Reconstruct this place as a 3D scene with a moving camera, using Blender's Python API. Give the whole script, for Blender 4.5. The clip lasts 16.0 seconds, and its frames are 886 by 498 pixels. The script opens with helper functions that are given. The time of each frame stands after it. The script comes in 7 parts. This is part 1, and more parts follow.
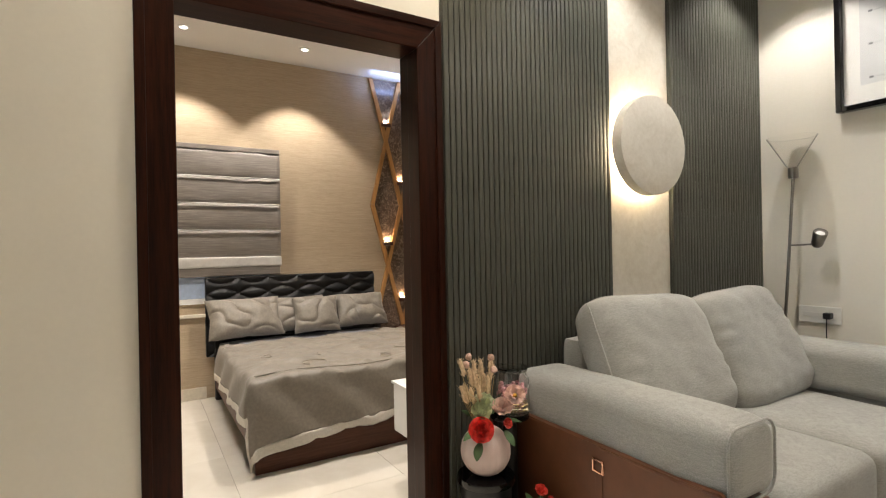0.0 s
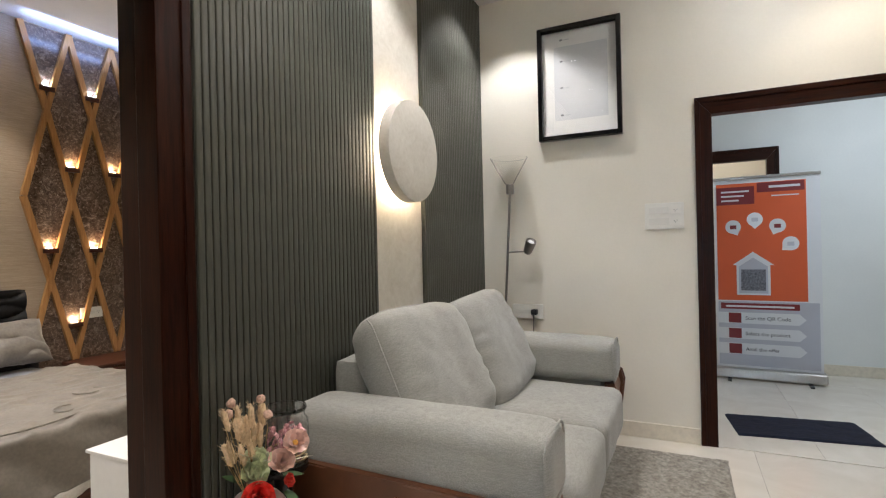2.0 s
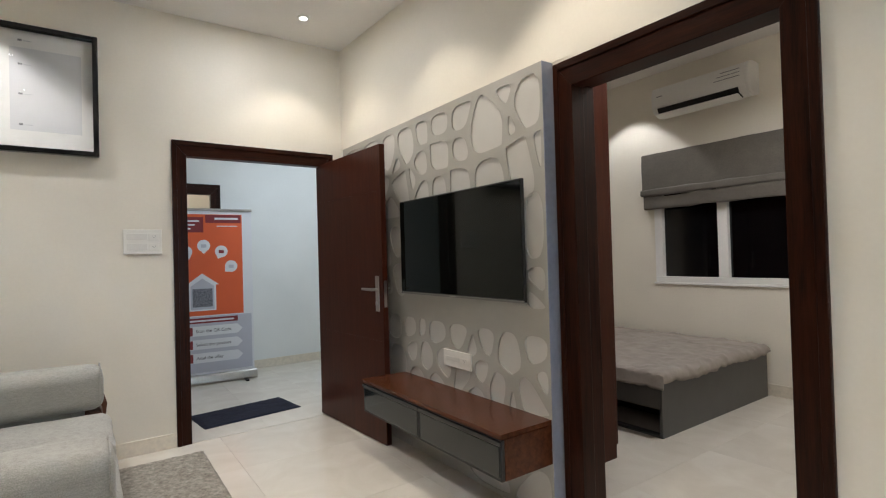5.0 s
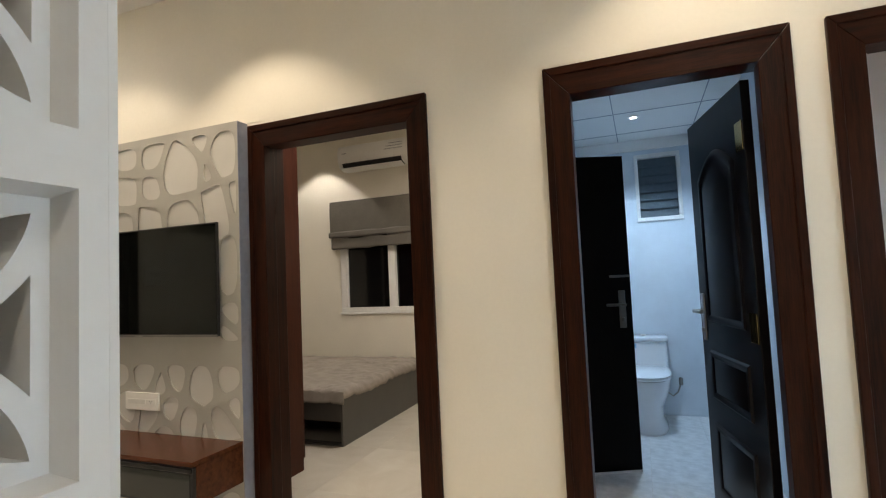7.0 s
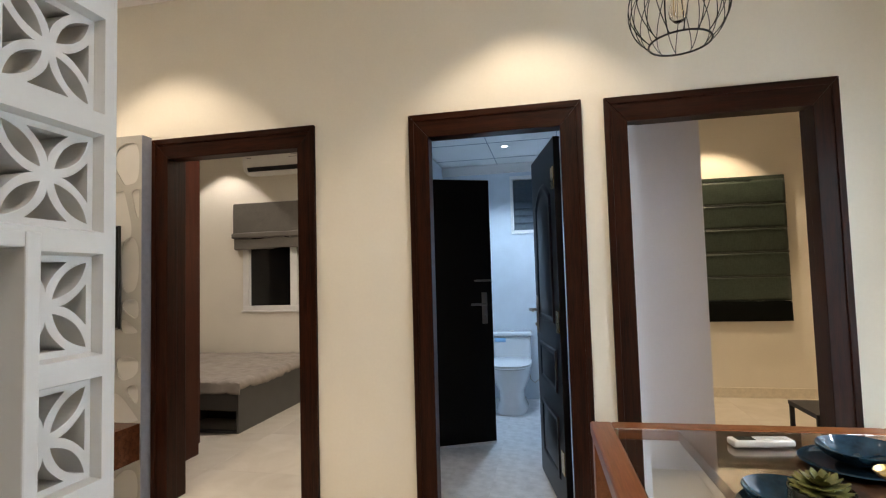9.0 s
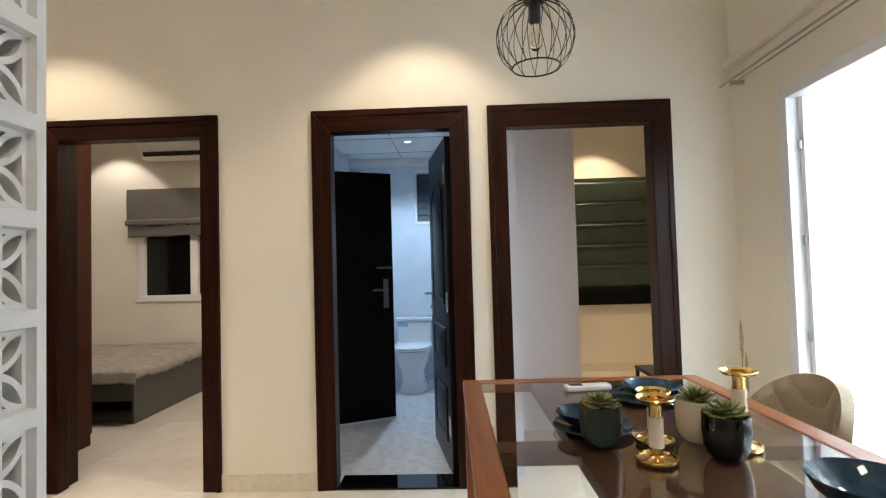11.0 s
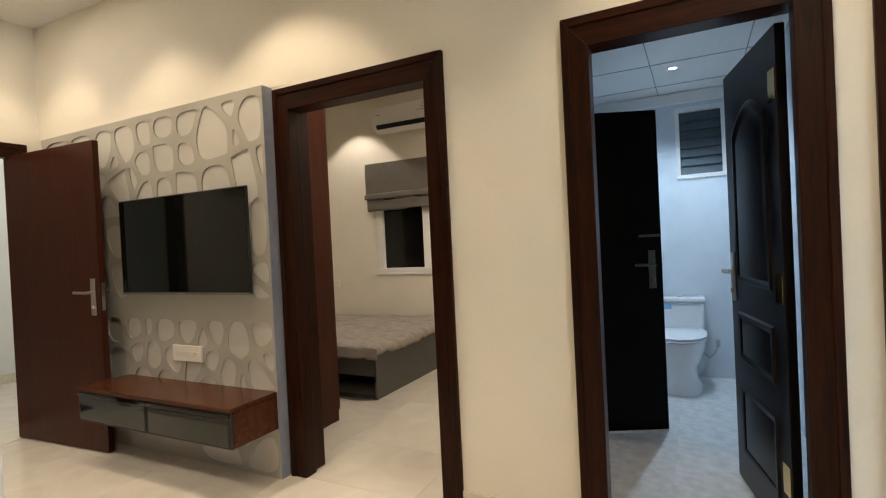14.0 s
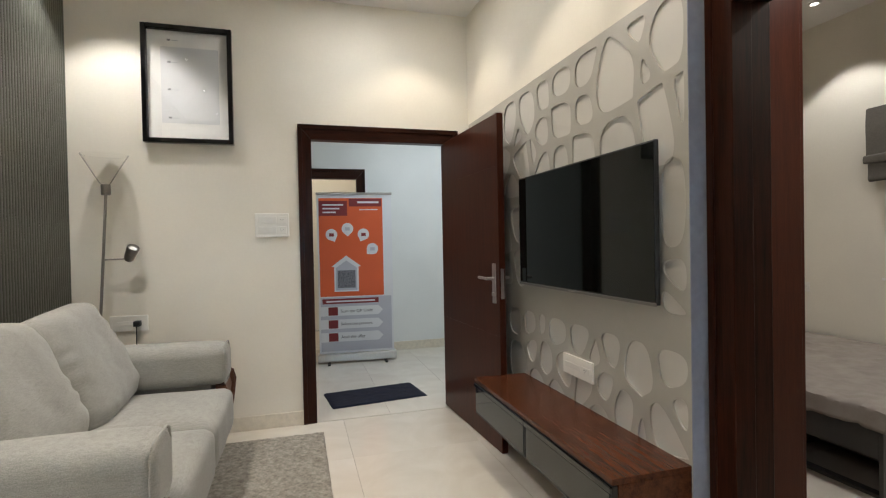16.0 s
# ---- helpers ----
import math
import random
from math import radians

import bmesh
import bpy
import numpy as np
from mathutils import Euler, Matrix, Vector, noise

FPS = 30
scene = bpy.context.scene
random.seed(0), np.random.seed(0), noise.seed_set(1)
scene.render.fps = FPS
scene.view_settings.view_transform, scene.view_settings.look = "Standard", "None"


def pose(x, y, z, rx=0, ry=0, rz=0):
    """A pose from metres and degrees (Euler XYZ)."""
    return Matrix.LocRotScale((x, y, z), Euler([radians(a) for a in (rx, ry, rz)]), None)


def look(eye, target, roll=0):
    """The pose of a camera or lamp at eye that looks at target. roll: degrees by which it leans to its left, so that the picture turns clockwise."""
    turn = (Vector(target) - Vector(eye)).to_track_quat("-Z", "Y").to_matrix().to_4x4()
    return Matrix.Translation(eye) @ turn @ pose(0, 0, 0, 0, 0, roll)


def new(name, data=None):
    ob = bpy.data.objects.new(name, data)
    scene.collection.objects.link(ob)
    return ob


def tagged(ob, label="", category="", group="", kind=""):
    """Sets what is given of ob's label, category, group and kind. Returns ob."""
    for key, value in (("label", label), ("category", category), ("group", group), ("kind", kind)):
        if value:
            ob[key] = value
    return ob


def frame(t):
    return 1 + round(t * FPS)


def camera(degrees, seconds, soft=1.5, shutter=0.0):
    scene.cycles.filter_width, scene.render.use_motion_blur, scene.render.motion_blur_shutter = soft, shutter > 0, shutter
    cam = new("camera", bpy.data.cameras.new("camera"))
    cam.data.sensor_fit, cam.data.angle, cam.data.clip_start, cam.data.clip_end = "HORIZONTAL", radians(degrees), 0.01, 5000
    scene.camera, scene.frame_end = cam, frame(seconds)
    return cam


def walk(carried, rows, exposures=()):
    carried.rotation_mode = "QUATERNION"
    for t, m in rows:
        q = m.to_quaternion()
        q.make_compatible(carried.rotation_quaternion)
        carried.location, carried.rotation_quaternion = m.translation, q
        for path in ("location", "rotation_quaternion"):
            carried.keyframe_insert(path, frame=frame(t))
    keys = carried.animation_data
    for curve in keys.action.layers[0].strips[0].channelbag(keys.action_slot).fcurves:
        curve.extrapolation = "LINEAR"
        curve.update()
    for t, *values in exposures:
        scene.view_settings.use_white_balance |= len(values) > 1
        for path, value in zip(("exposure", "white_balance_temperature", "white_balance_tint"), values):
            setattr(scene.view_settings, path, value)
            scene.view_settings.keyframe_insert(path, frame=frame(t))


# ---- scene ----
cam = camera(82.6, 16.0, 1.2)
PATH = [
    (0, (1.542, 0.965, 1.22), (2.57, 2.681, 1.222), -1.1),
    (0.5, (1.577, 1.057, 1.222), (2.83, 2.615, 1.229), -1.2),
    (1, (1.544, 1.176, 1.238), (3.032, 2.512, 1.237), -1.4),
    (1.5, (1.534, 1.281, 1.235), (3.204, 2.381, 1.236), -1.5),
    (2, (1.561, 1.412, 1.242), (3.369, 2.268, 1.24), -1.3),
    (2.5, (1.55, 1.519, 1.23), (3.474, 2.064, 1.231), -1.3),
    (3, (1.46, 1.631, 1.236), (3.446, 1.865, 1.248), -1.5),
    (3.5, (1.354, 1.703, 1.237), (3.352, 1.618, 1.274), -1.5),
    (4, (1.241, 1.725, 1.25), (3.203, 1.336, 1.28), -1.6),
    (4.5, (1.156, 1.741, 1.264), (3.0, 0.968, 1.277), -1.8),
    (5, (1.097, 1.816, 1.267), (2.73, 0.662, 1.293), -1.6),
    (5.2, (1.067, 1.841, 1.265), (2.591, 0.547, 1.304), -1.6),
    (7.5, (0.694, 2.23, 1.278), (1.335, 0.339, 1.397), -2.6),
    (8, (0.607, 2.321, 1.291), (1.216, 0.419, 1.399), -2.4),
    (8.5, (0.517, 2.443, 1.288), (1.06, 0.521, 1.4), -2.2),
    (9, (0.41, 2.585, 1.278), (0.817, 0.63, 1.389), -1.6),
    (9.5, (0.354, 2.692, 1.261), (0.615, 0.712, 1.355), -1.6),
    (10, (0.296, 2.814, 1.245), (0.4, 0.818, 1.324), -1.6),
    (10.2, (0.281, 2.849, 1.242), (0.338, 0.852, 1.319), -1.6),
    (12.3, (0.307, 2.765, 1.235), (0.521, 0.777, 1.268), -1.5),
    (12.5, (0.309, 2.675, 1.244), (0.616, 0.699, 1.268), -1.6),
    (13, (0.348, 2.495, 1.26), (0.86, 0.562, 1.264), -1.7),
    (13.5, (0.499, 2.286, 1.253), (1.197, 0.412, 1.24), -2.4),
    (14, (0.651, 2.103, 1.258), (1.55, 0.316, 1.235), -2.8),
    (14.5, (0.779, 1.844, 1.275), (2.006, 0.265, 1.253), -2.4),
    (15, (0.926, 1.683, 1.262), (2.434, 0.37, 1.247), -1.8),
    (15.5, (1.136, 1.504, 1.262), (2.883, 0.531, 1.25), -1.8),
    (16, (1.322, 1.35, 1.274), (3.242, 0.792, 1.247), -1.1),
]
EXPOSURES = [(0.0, 0.0, 6300, 11), (1.5, -0.06, 5850, 12), (3.0, -0.08, 5900, 12), (5.0, -0.11, 5900, 11.5), (7.5, -0.05, 6950, 12),
             (9.0, 0.02, 6900, 15), (10.0, 0.08, 6500, 13), (12.5, -0.02, 7650, 18), (14.0, -0.05, 7450, 13), (15.0, -0.04, 6850, 11.5), (16.0, -0.12, 6100, 10.5)]
walk(cam, [(t, look(eye, target, roll)) for t, eye, target, roll in PATH], EXPOSURES)

# ---- world and lights ----
world = bpy.data.worlds.new("world")
scene.world = world
world.use_nodes = True
wn = world.node_tree.nodes
sky = wn.new("ShaderNodeTexSky")
sky.sky_type = 'NISHITA'
sky.sun_disc = False
sky.sun_elevation, sky.sun_rotation = radians(35), radians(200)
world.node_tree.links.new(sky.outputs[0], wn["Background"].inputs[0])
wn["Background"].inputs[1].default_value = 0.1

WARM = (1.0, 0.86, 0.67)
WHITE = (1.0, 0.94, 0.86)
COOL = (0.52, 0.75, 1.0)


def spot(name, x, y, z, watts, color, size=102, blend=0.45, radius=0.03, target=None):
    d = bpy.data.lights.new(name, 'SPOT')
    d.energy, d.color, d.spot_size, d.spot_blend, d.shadow_soft_size = watts, color, radians(size), blend, radius
    o = new(name, d)
    o.matrix_world = look((x, y, z), target or (x, y + 0.0001, 0))
    return o


def area(name, eye, target, w, h, watts, color):
    d = bpy.data.lights.new(name, 'AREA')
    d.shape, d.size, d.size_y, d.energy, d.color = 'RECTANGLE', w, h, watts, color
    o = new(name, d)
    o.matrix_world = look(eye, target)
    return o


def point(name, p, watts, color, radius=0.03):
    d = bpy.data.lights.new(name, 'POINT')
    d.energy, d.color, d.shadow_soft_size = watts, color, radius
    o = new(name, d)
    o.location = p
    return o


CEIL = 3.01
# The last spot is unseen, added to brighten the sofa and floor.
LIVING_SPOTS = [(4.6, 0.515, 28), (3.57, 0.515, 38), (2.57, 0.515, 58), (0.49, 0.515, 58),
                (4.6, 2.42, 68), (3.57, 2.3, 75), (2.57, 2.3, 75), (1.54, 2.3, 42)]
for sx, sy, w in LIVING_SPOTS:
    spot("downlight_lamp", sx, sy, CEIL - 0.012, w, WHITE if sx > 3 and sy > 1 else WARM)
area("ceiling_panel_lamp", (4.31, 0.87, CEIL - 0.02), (4.31, 0.87001, 0), 0.2, 0.2, 9, WHITE)
# Fill light added over the dining end, out of view.
area("dining_fill_lamp", (0.0, 3.1, CEIL - 0.02), (0.0, 3.10001, 0), 0.5, 0.5, 11, WHITE)
area("utility_panel_lamp", (-2.2, 1.2, CEIL - 0.02), (-2.2, 1.20001, 0), 0.6, 0.6, 175, (0.66, 0.84, 1.0))
# Spots away from the far walls are unseen, added to fill the rooms.
BEDROOM_SPOTS = [(2.775, 5.262), (1.85, 5.262), (1.6, 3.9), (2.9, 3.9)]
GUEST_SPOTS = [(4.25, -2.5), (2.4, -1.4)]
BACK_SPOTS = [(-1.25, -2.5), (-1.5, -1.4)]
for sx, sy in BEDROOM_SPOTS:
    spot("bedroom_downlight_lamp", sx, sy, 2.945, 100 if sy > 5 else 160, (1.0, 0.90, 0.77), 96, 0.35)
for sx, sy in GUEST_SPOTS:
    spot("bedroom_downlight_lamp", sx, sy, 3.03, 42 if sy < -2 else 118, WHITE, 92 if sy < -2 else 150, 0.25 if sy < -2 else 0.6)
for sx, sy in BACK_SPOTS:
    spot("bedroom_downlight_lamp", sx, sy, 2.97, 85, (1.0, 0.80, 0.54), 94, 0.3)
spot("bathroom_downlight_lamp", 0.76, -1.98, 2.445, 95, COOL, 130, 0.6)
area("neighbour_panel_lamp", (8.2, 1.2, 2.96), (8.2, 1.2001, 0), 0.3, 0.3, 16, WARM)
area("lobby_panel_lamp", (5.85, -0.3, 2.95), (5.85, -0.2999, 0), 0.6, 0.6, 26, (0.9, 0.97, 1.0))

# ---- materials ----


class Mat:
    """A node material with shorthand for its usual nodes."""

    def __init__(self, name, rough=0.5, metal=0.0):
        self.m = bpy.data.materials.new(name)
        self.m.use_nodes = True
        self.t = self.m.node_tree
        self.b = self.t.nodes["Principled BSDF"]
        self.b.inputs["Roughness"].default_value = rough
        self.b.inputs["Metallic"].default_value = metal
        c = self.t.nodes.new("ShaderNodeTexCoord")
        self.obj = c.outputs["Object"]

    def node(self, kind, **ins):
        n = self.t.nodes.new(kind)
        for k, v in ins.items():
            key = k.replace("_", " ")
            if hasattr(v, "is_output"):
                self.t.links.new(v, n.inputs[key])
            else:
                n.inputs[key].default_value = v
        return n

    def noise(self, scale=(1, 1, 1), size=5.0, detail=4.0, rough=0.55, distortion=0.0):
        mp = self.node("ShaderNodeMapping", Vector=self.obj, Scale=scale)
        return self.node("ShaderNodeTexNoise", Vector=mp.outputs[0], Scale=size, Detail=detail, Roughness=rough, Distortion=distortion).outputs[0]

    def ramp(self, fac, *stops):
        n = self.node("ShaderNodeValToRGB", Fac=fac)
        e = n.color_ramp.elements
        while len(e) < len(stops):
            e.new(0.5)
        for el, (p, c) in zip(e, stops):
            el.position, el.color = p, (*c, 1)
        return n.outputs[0]

    def mix(self, fac, a, b, mode='MIX'):
        n = self.t.nodes.new("ShaderNodeMix")
        n.data_type, n.blend_type = 'RGBA', mode
        for i, v in ((0, fac), (6, a), (7, b)):
            if hasattr(v, "is_output"):
                self.t.links.new(v, n.inputs[i])
            else:
                n.inputs[i].default_value = v if i == 0 else (*v, 1)
        return n.outputs[2]

    def color(self, c):
        if hasattr(c, "is_output"):
            self.t.links.new(c, self.b.inputs["Base Color"])
        else:
            self.b.inputs["Base Color"].default_value = (*c, 1)
        return self

    def rough(self, r):
        self.t.links.new(r, self.b.inputs["Roughness"])
        return self

    def bump(self, h, strength=0.2, dist=0.002):
        n = self.node("ShaderNodeBump", Strength=strength, Distance=dist, Height=h)
        self.t.links.new(n.outputs[0], self.b.inputs["Normal"])
        return self

    def set(self, **ins):
        for k, v in ins.items():
            self.b.inputs[k.replace("_", " ")].default_value = v
        return self


def scale_c(c, k):
    return tuple(min(1.0, v * k) for v in c)


def paint(name, c, rough=0.55, grain=0.15, bump=0.08):
    m = Mat(name, rough)
    big = m.noise(size=1.3, detail=3)
    fine = m.noise(size=60, detail=3)
    col = m.ramp(big, (0.3, scale_c(c, 1 - grain * 0.35)), (0.7, scale_c(c, 1 + grain * 0.25)))
    m.color(m.mix(0.12, col, m.ramp(fine, (0.35, scale_c(c, 0.85)), (0.65, c))))
    m.bump(fine, bump, 0.001)
    return m.m


def wood(name, dark, light, axis='z', rough=0.35, size=1.0, coat=0.15):
    m = Mat(name, rough)
    sc = {'z': (22, 22, 1.1), 'x': (1.1, 22, 22), 'y': (22, 1.1, 22)}[axis]
    g = m.noise(sc, 1.6 * size, 6, 0.6, 0.6)
    f = m.noise(tuple(v * 5 for v in sc), 2.0 * size, 3, 0.6)
    col = m.ramp(g, (0.32, dark), (0.5, tuple((a + b) / 2 for a, b in zip(dark, light))), (0.72, light))
    col = m.mix(0.35, col, m.ramp(f, (0.35, scale_c(dark, 0.75)), (0.65, light)), 'MIX')
    m.color(col)
    m.bump(f, 0.12, 0.0008)
    m.set(Coat_Weight=coat, Coat_Roughness=0.25, Specular_IOR_Level=0.14)
    return m.m


def plain(name, c, rough=0.4, metal=0.0, var=0.08, size=30, bump=0.0):
    m = Mat(name, rough, metal)
    n = m.noise(size=size, detail=3)
    m.color(m.ramp(n, (0.3, scale_c(c, 1 - var)), (0.7, scale_c(c, 1 + var))))
    if bump:
        m.bump(n, bump, 0.001)
    return m.m


def cloth(name, a, b, weave=420.0, bump=0.5, rough=0.9, sheen=0.2):
    m = Mat(name, rough)
    w1 = m.noise((1, 1, 0.25), weave, 2)
    w2 = m.noise((0.25, 0.25, 1), weave, 2)
    big = m.noise(size=7, detail=3)
    mixed = m.mix(0.5, w1, w2)
    col = m.ramp(mixed, (0.36, a), (0.64, b))
    m.color(m.mix(0.25, col, m.ramp(big, (0.3, scale_c(a, 0.85)), (0.7, scale_c(b, 1.1)))))
    m.bump(m.mix(0.5, w1, w2), bump, 0.0015)
    m.set(Sheen_Weight=sheen, Sheen_Roughness=0.5)
    return m.m


def glow(name, c, strength):
    m = Mat(name)
    m.color(c)
    m.set(Emission_Color=(*c, 1), Emission_Strength=strength)
    return m.m


def glass(name, c=(0.9, 0.95, 0.95), rough=0.02):
    m = Mat(name, rough)
    m.color(c)
    m.set(Transmission_Weight=1.0, IOR=1.45)
    return m.m


def matt(name, c, rough, level=0.10):
    """A dark finish with little sheen."""
    m = plain(name, c, rough)
    m.node_tree.nodes["Principled BSDF"].inputs["Specular IOR Level"].default_value = level
    return m


WALL = paint("cream_paint", (0.80, 0.755, 0.655))
WALL_COOL = paint("cool_white_paint", (0.78, 0.80, 0.79))
CEILING = paint("ceiling_paint", (0.82, 0.80, 0.77), 0.7)
LAVENDER = paint("pale_grey_paint", (0.72, 0.71, 0.765))
BROWN_DOOR = wood("dark_walnut_frame", (0.003, 0.0011, 0.0006), (0.041, 0.0102, 0.004), coat=0.0)
BROWN_DOOR_H = wood("dark_walnut_head", (0.003, 0.0011, 0.0006), (0.041, 0.0102, 0.004), 'x', coat=0.0)
BROWN_DOOR_HY = wood("dark_walnut_head_y", (0.003, 0.0011, 0.0006), (0.041, 0.0102, 0.004), 'y', coat=0.0)
LEAF = wood("reddish_walnut_leaf", (0.036, 0.009, 0.005), (0.070, 0.019, 0.009), 'z', 0.32, 1.0, 0.0)
SLAT = wood("charcoal_slat", (0.050, 0.051, 0.040), (0.102, 0.102, 0.081), 'z', 0.45, 1.0, 0.05)
SLAT.node_tree.nodes["Principled BSDF"].inputs["Specular IOR Level"].default_value = 0.3
SLAT.node_tree.nodes["Principled BSDF"].inputs["Roughness"].default_value = 0.36
BLACK_DOOR = matt("black_brown_leaf", (0.003, 0.0025, 0.0025), 0.45)
ESPRESSO = matt("espresso_panel_door", (0.006, 0.005, 0.006), 0.35, 0.25)
STEEL = plain("brushed_steel", (0.46, 0.435, 0.405), 0.28, 1.0, 0.06, 80)
BRASS = plain("polished_brass", (0.80, 0.56, 0.22), 0.16, 1.0, 0.05, 40)
BASEB = plain("cream_skirting_tile", (0.71, 0.65, 0.54), 0.3)
fm_ = Mat("grey_woven_fabric", 0.9)
f1_ = fm_.noise((1, 1, 9), 42, 3, 0.65)
f2_ = fm_.noise((1, 1, 1), 330, 2, 0.6)
f3_ = fm_.noise((1, 1, 1), 6, 3, 0.5)
fc_ = fm_.mix(0.5, fm_.ramp(f1_, (0.34, (0.215, 0.213, 0.192)), (0.66, (0.40, 0.393, 0.362))), fm_.ramp(f2_, (0.36, (0.18, 0.178, 0.162)), (0.64, (0.44, 0.432, 0.40))))
fm_.color(fm_.mix(0.2, fc_, fm_.ramp(f3_, (0.3, (0.23, 0.228, 0.205)), (0.7, (0.40, 0.392, 0.36)))))
fm_.bump(fm_.mix(0.5, f1_, f2_), 0.6, 0.002).set(Sheen_Weight=0.2, Sheen_Roughness=0.5)
GREY_FABRIC = fm_.m
TAN = Mat("tan_leather", 0.42)
TAN.color(TAN.ramp(TAN.noise(size=9, detail=4), (0.3, (0.092, 0.033, 0.013)), (0.7, (0.138, 0.050, 0.020)))).bump(TAN.noise(size=260, detail=3), 0.25, 0.001)
TAN = TAN.m


def tile_material():
    m = Mat("cream_vitrified_tile", 0.12)
    info = m.t.nodes.new("ShaderNodeObjectInfo")
    n = m.noise(size=2.2, detail=6, rough=0.6, distortion=0.8)
    col = m.ramp(n, (0.3, (0.65, 0.60, 0.515)), (0.55, (0.725, 0.68, 0.60)), (0.75, (0.765, 0.725, 0.65)))
    rnd = m.ramp(info.outputs["Random"], (0.0, (0.95, 0.95, 0.95)), (1.0, (1, 1, 1)))
    m.color(m.mix(1.0, col, rnd, 'MULTIPLY'))
    m.rough(m.ramp(m.noise(size=3, detail=3), (0.3, (0.10, 0.10, 0.10)), (0.7, (0.20, 0.20, 0.20))))
    return m.m


TILE = tile_material()
gm_ = Mat("grasscloth_wallpaper", 0.75)
g1_ = gm_.noise((1.2, 1, 46), 5, 5, 0.65)
g2_ = gm_.noise((3, 1, 120), 8, 3, 0.6)
gm_.color(gm_.mix(0.45, gm_.ramp(g1_, (0.3, (0.36, 0.275, 0.18)), (0.55, (0.50, 0.395, 0.275)), (0.75, (0.60, 0.49, 0.36))), gm_.ramp(g2_, (0.35, (0.34, 0.26, 0.17)), (0.65, (0.58, 0.47, 0.34)))))
gm_.bump(g1_, 0.35, 0.003)
GRASS = gm_.m
GROUT = plain("grout", (0.56, 0.51, 0.44), 0.6)

# ---- helpers for building ----


def bm_new():
    return bmesh.new()


def add_box(bm, x0, x1, y0, y1, z0, z1, bevel=0.0, seg=2):
    g = bmesh.ops.create_cube(bm, size=1.0)
    vs = g["verts"]
    sx, sy, sz = x1 - x0, y1 - y0, z1 - z0
    for v in vs:
        v.co = Vector(((v.co.x + 0.5) * sx + x0, (v.co.y + 0.5) * sy + y0, (v.co.z + 0.5) * sz + z0))
    if bevel > 0:
        es = list({e for v in vs for e in v.link_edges})
        bmesh.ops.bevel(bm, geom=es, offset=min(bevel, abs(sx) * .49, abs(sy) * .49, abs(sz) * .49), segments=seg, profile=0.5, affect='EDGES')
    return bm


def box(*a, bevel=0.0, seg=2):
    return add_box(bm_new(), *a, bevel=bevel, seg=seg)


def cyl(r, z0, z1, seg=24, x=0, y=0, r2=None, bm=None):
    bm = bm or bm_new()
    bmesh.ops.create_cone(bm, cap_ends=True, segments=seg, radius1=r, radius2=r if r2 is None else r2, depth=z1 - z0,
                          matrix=Matrix.Translation((x, y, (z0 + z1) / 2)))
    return bm


def rod(p, q, r, seg=12, bm=None):
    bm = bm or bm_new()
    p, q = Vector(p), Vector(q)
    d = q - p
    m = Matrix.Translation((p + q) / 2) @ d.to_track_quat('Z', 'Y').to_matrix().to_4x4()
    bmesh.ops.create_cone(bm, cap_ends=True, segments=seg, radius1=r, radius2=r, depth=d.length, matrix=m)
    return bm


def lathe(profile, seg=40, bm=None):
    """A turned shape from (radius, height) pairs."""
    bm = bm or bm_new()
    rings = []
    for r, z in profile:
        rings.append([bm.verts.new((r * math.cos(2 * math.pi * i / seg), r * math.sin(2 * math.pi * i / seg), z)) for i in range(seg)])
    for a, b in zip(rings, rings[1:]):
        for i in range(seg):
            j = (i + 1) % seg
            bm.faces.new((a[i], a[j], b[j], b[i]))
    if profile[0][0] > 1e-5:
        bm.faces.new(rings[0][::-1])
    if profile[-1][0] > 1e-5:
        bm.faces.new(rings[-1])
    bmesh.ops.remove_doubles(bm, verts=bm.verts, dist=1e-5)
    return bm


def mesh_of(name, bm, mat, smooth=False):
    bmesh.ops.recalc_face_normals(bm, faces=bm.faces)
    me = bpy.data.meshes.new(name)
    bm.to_mesh(me)
    bm.free()
    me.materials.append(mat)
    if smooth:
        me.shade_smooth()
        me.set_sharp_from_angle(angle=radians(42))
    return me


def part(name, bm, mat, parent, label="", smooth=False):
    ob = new(name, mesh_of(name, bm, mat, smooth))
    ob.parent = parent
    if label:
        tagged(ob, label)
    return ob


def shared(name, me, parent, m):
    ob = new(name, me)
    ob.parent = parent
    ob.matrix_basis = m
    return ob


def thing(name, label, category, m=None, group=""):
    ob = new(name)
    ob.empty_display_size = 0.1
    if m is not None:
        ob.matrix_basis = m
    return tagged(ob, label, category, group)


def structure(name, bm, mat, label, category, smooth=False):
    return tagged(new(name, mesh_of(name, bm, mat, smooth)), label, category, kind="structure")


def pierced(axis, p0, p1, a0, a1, z0, z1, holes):
    """A wall across axis ('x' or 'y') from p0 to p1, running a0 to a1, with openings (a, b, low, high)."""
    bm = bm_new()

    def add(a, b, lo, hi):
        if b - a > 1e-4 and hi - lo > 1e-4:
            if axis == 'y':
                add_box(bm, a, b, p0, p1, lo, hi)
            else:
                add_box(bm, p0, p1, a, b, lo, hi)
    at = a0
    for a, b, lo, hi in sorted(holes):
        add(at, a, z0, z1)
        add(a, b, z0, lo)
        add(a, b, hi, z1)
        at = b
    add(at, a1, z0, z1)
    bmesh.ops.remove_doubles(bm, verts=bm.verts, dist=1e-5)
    return bm


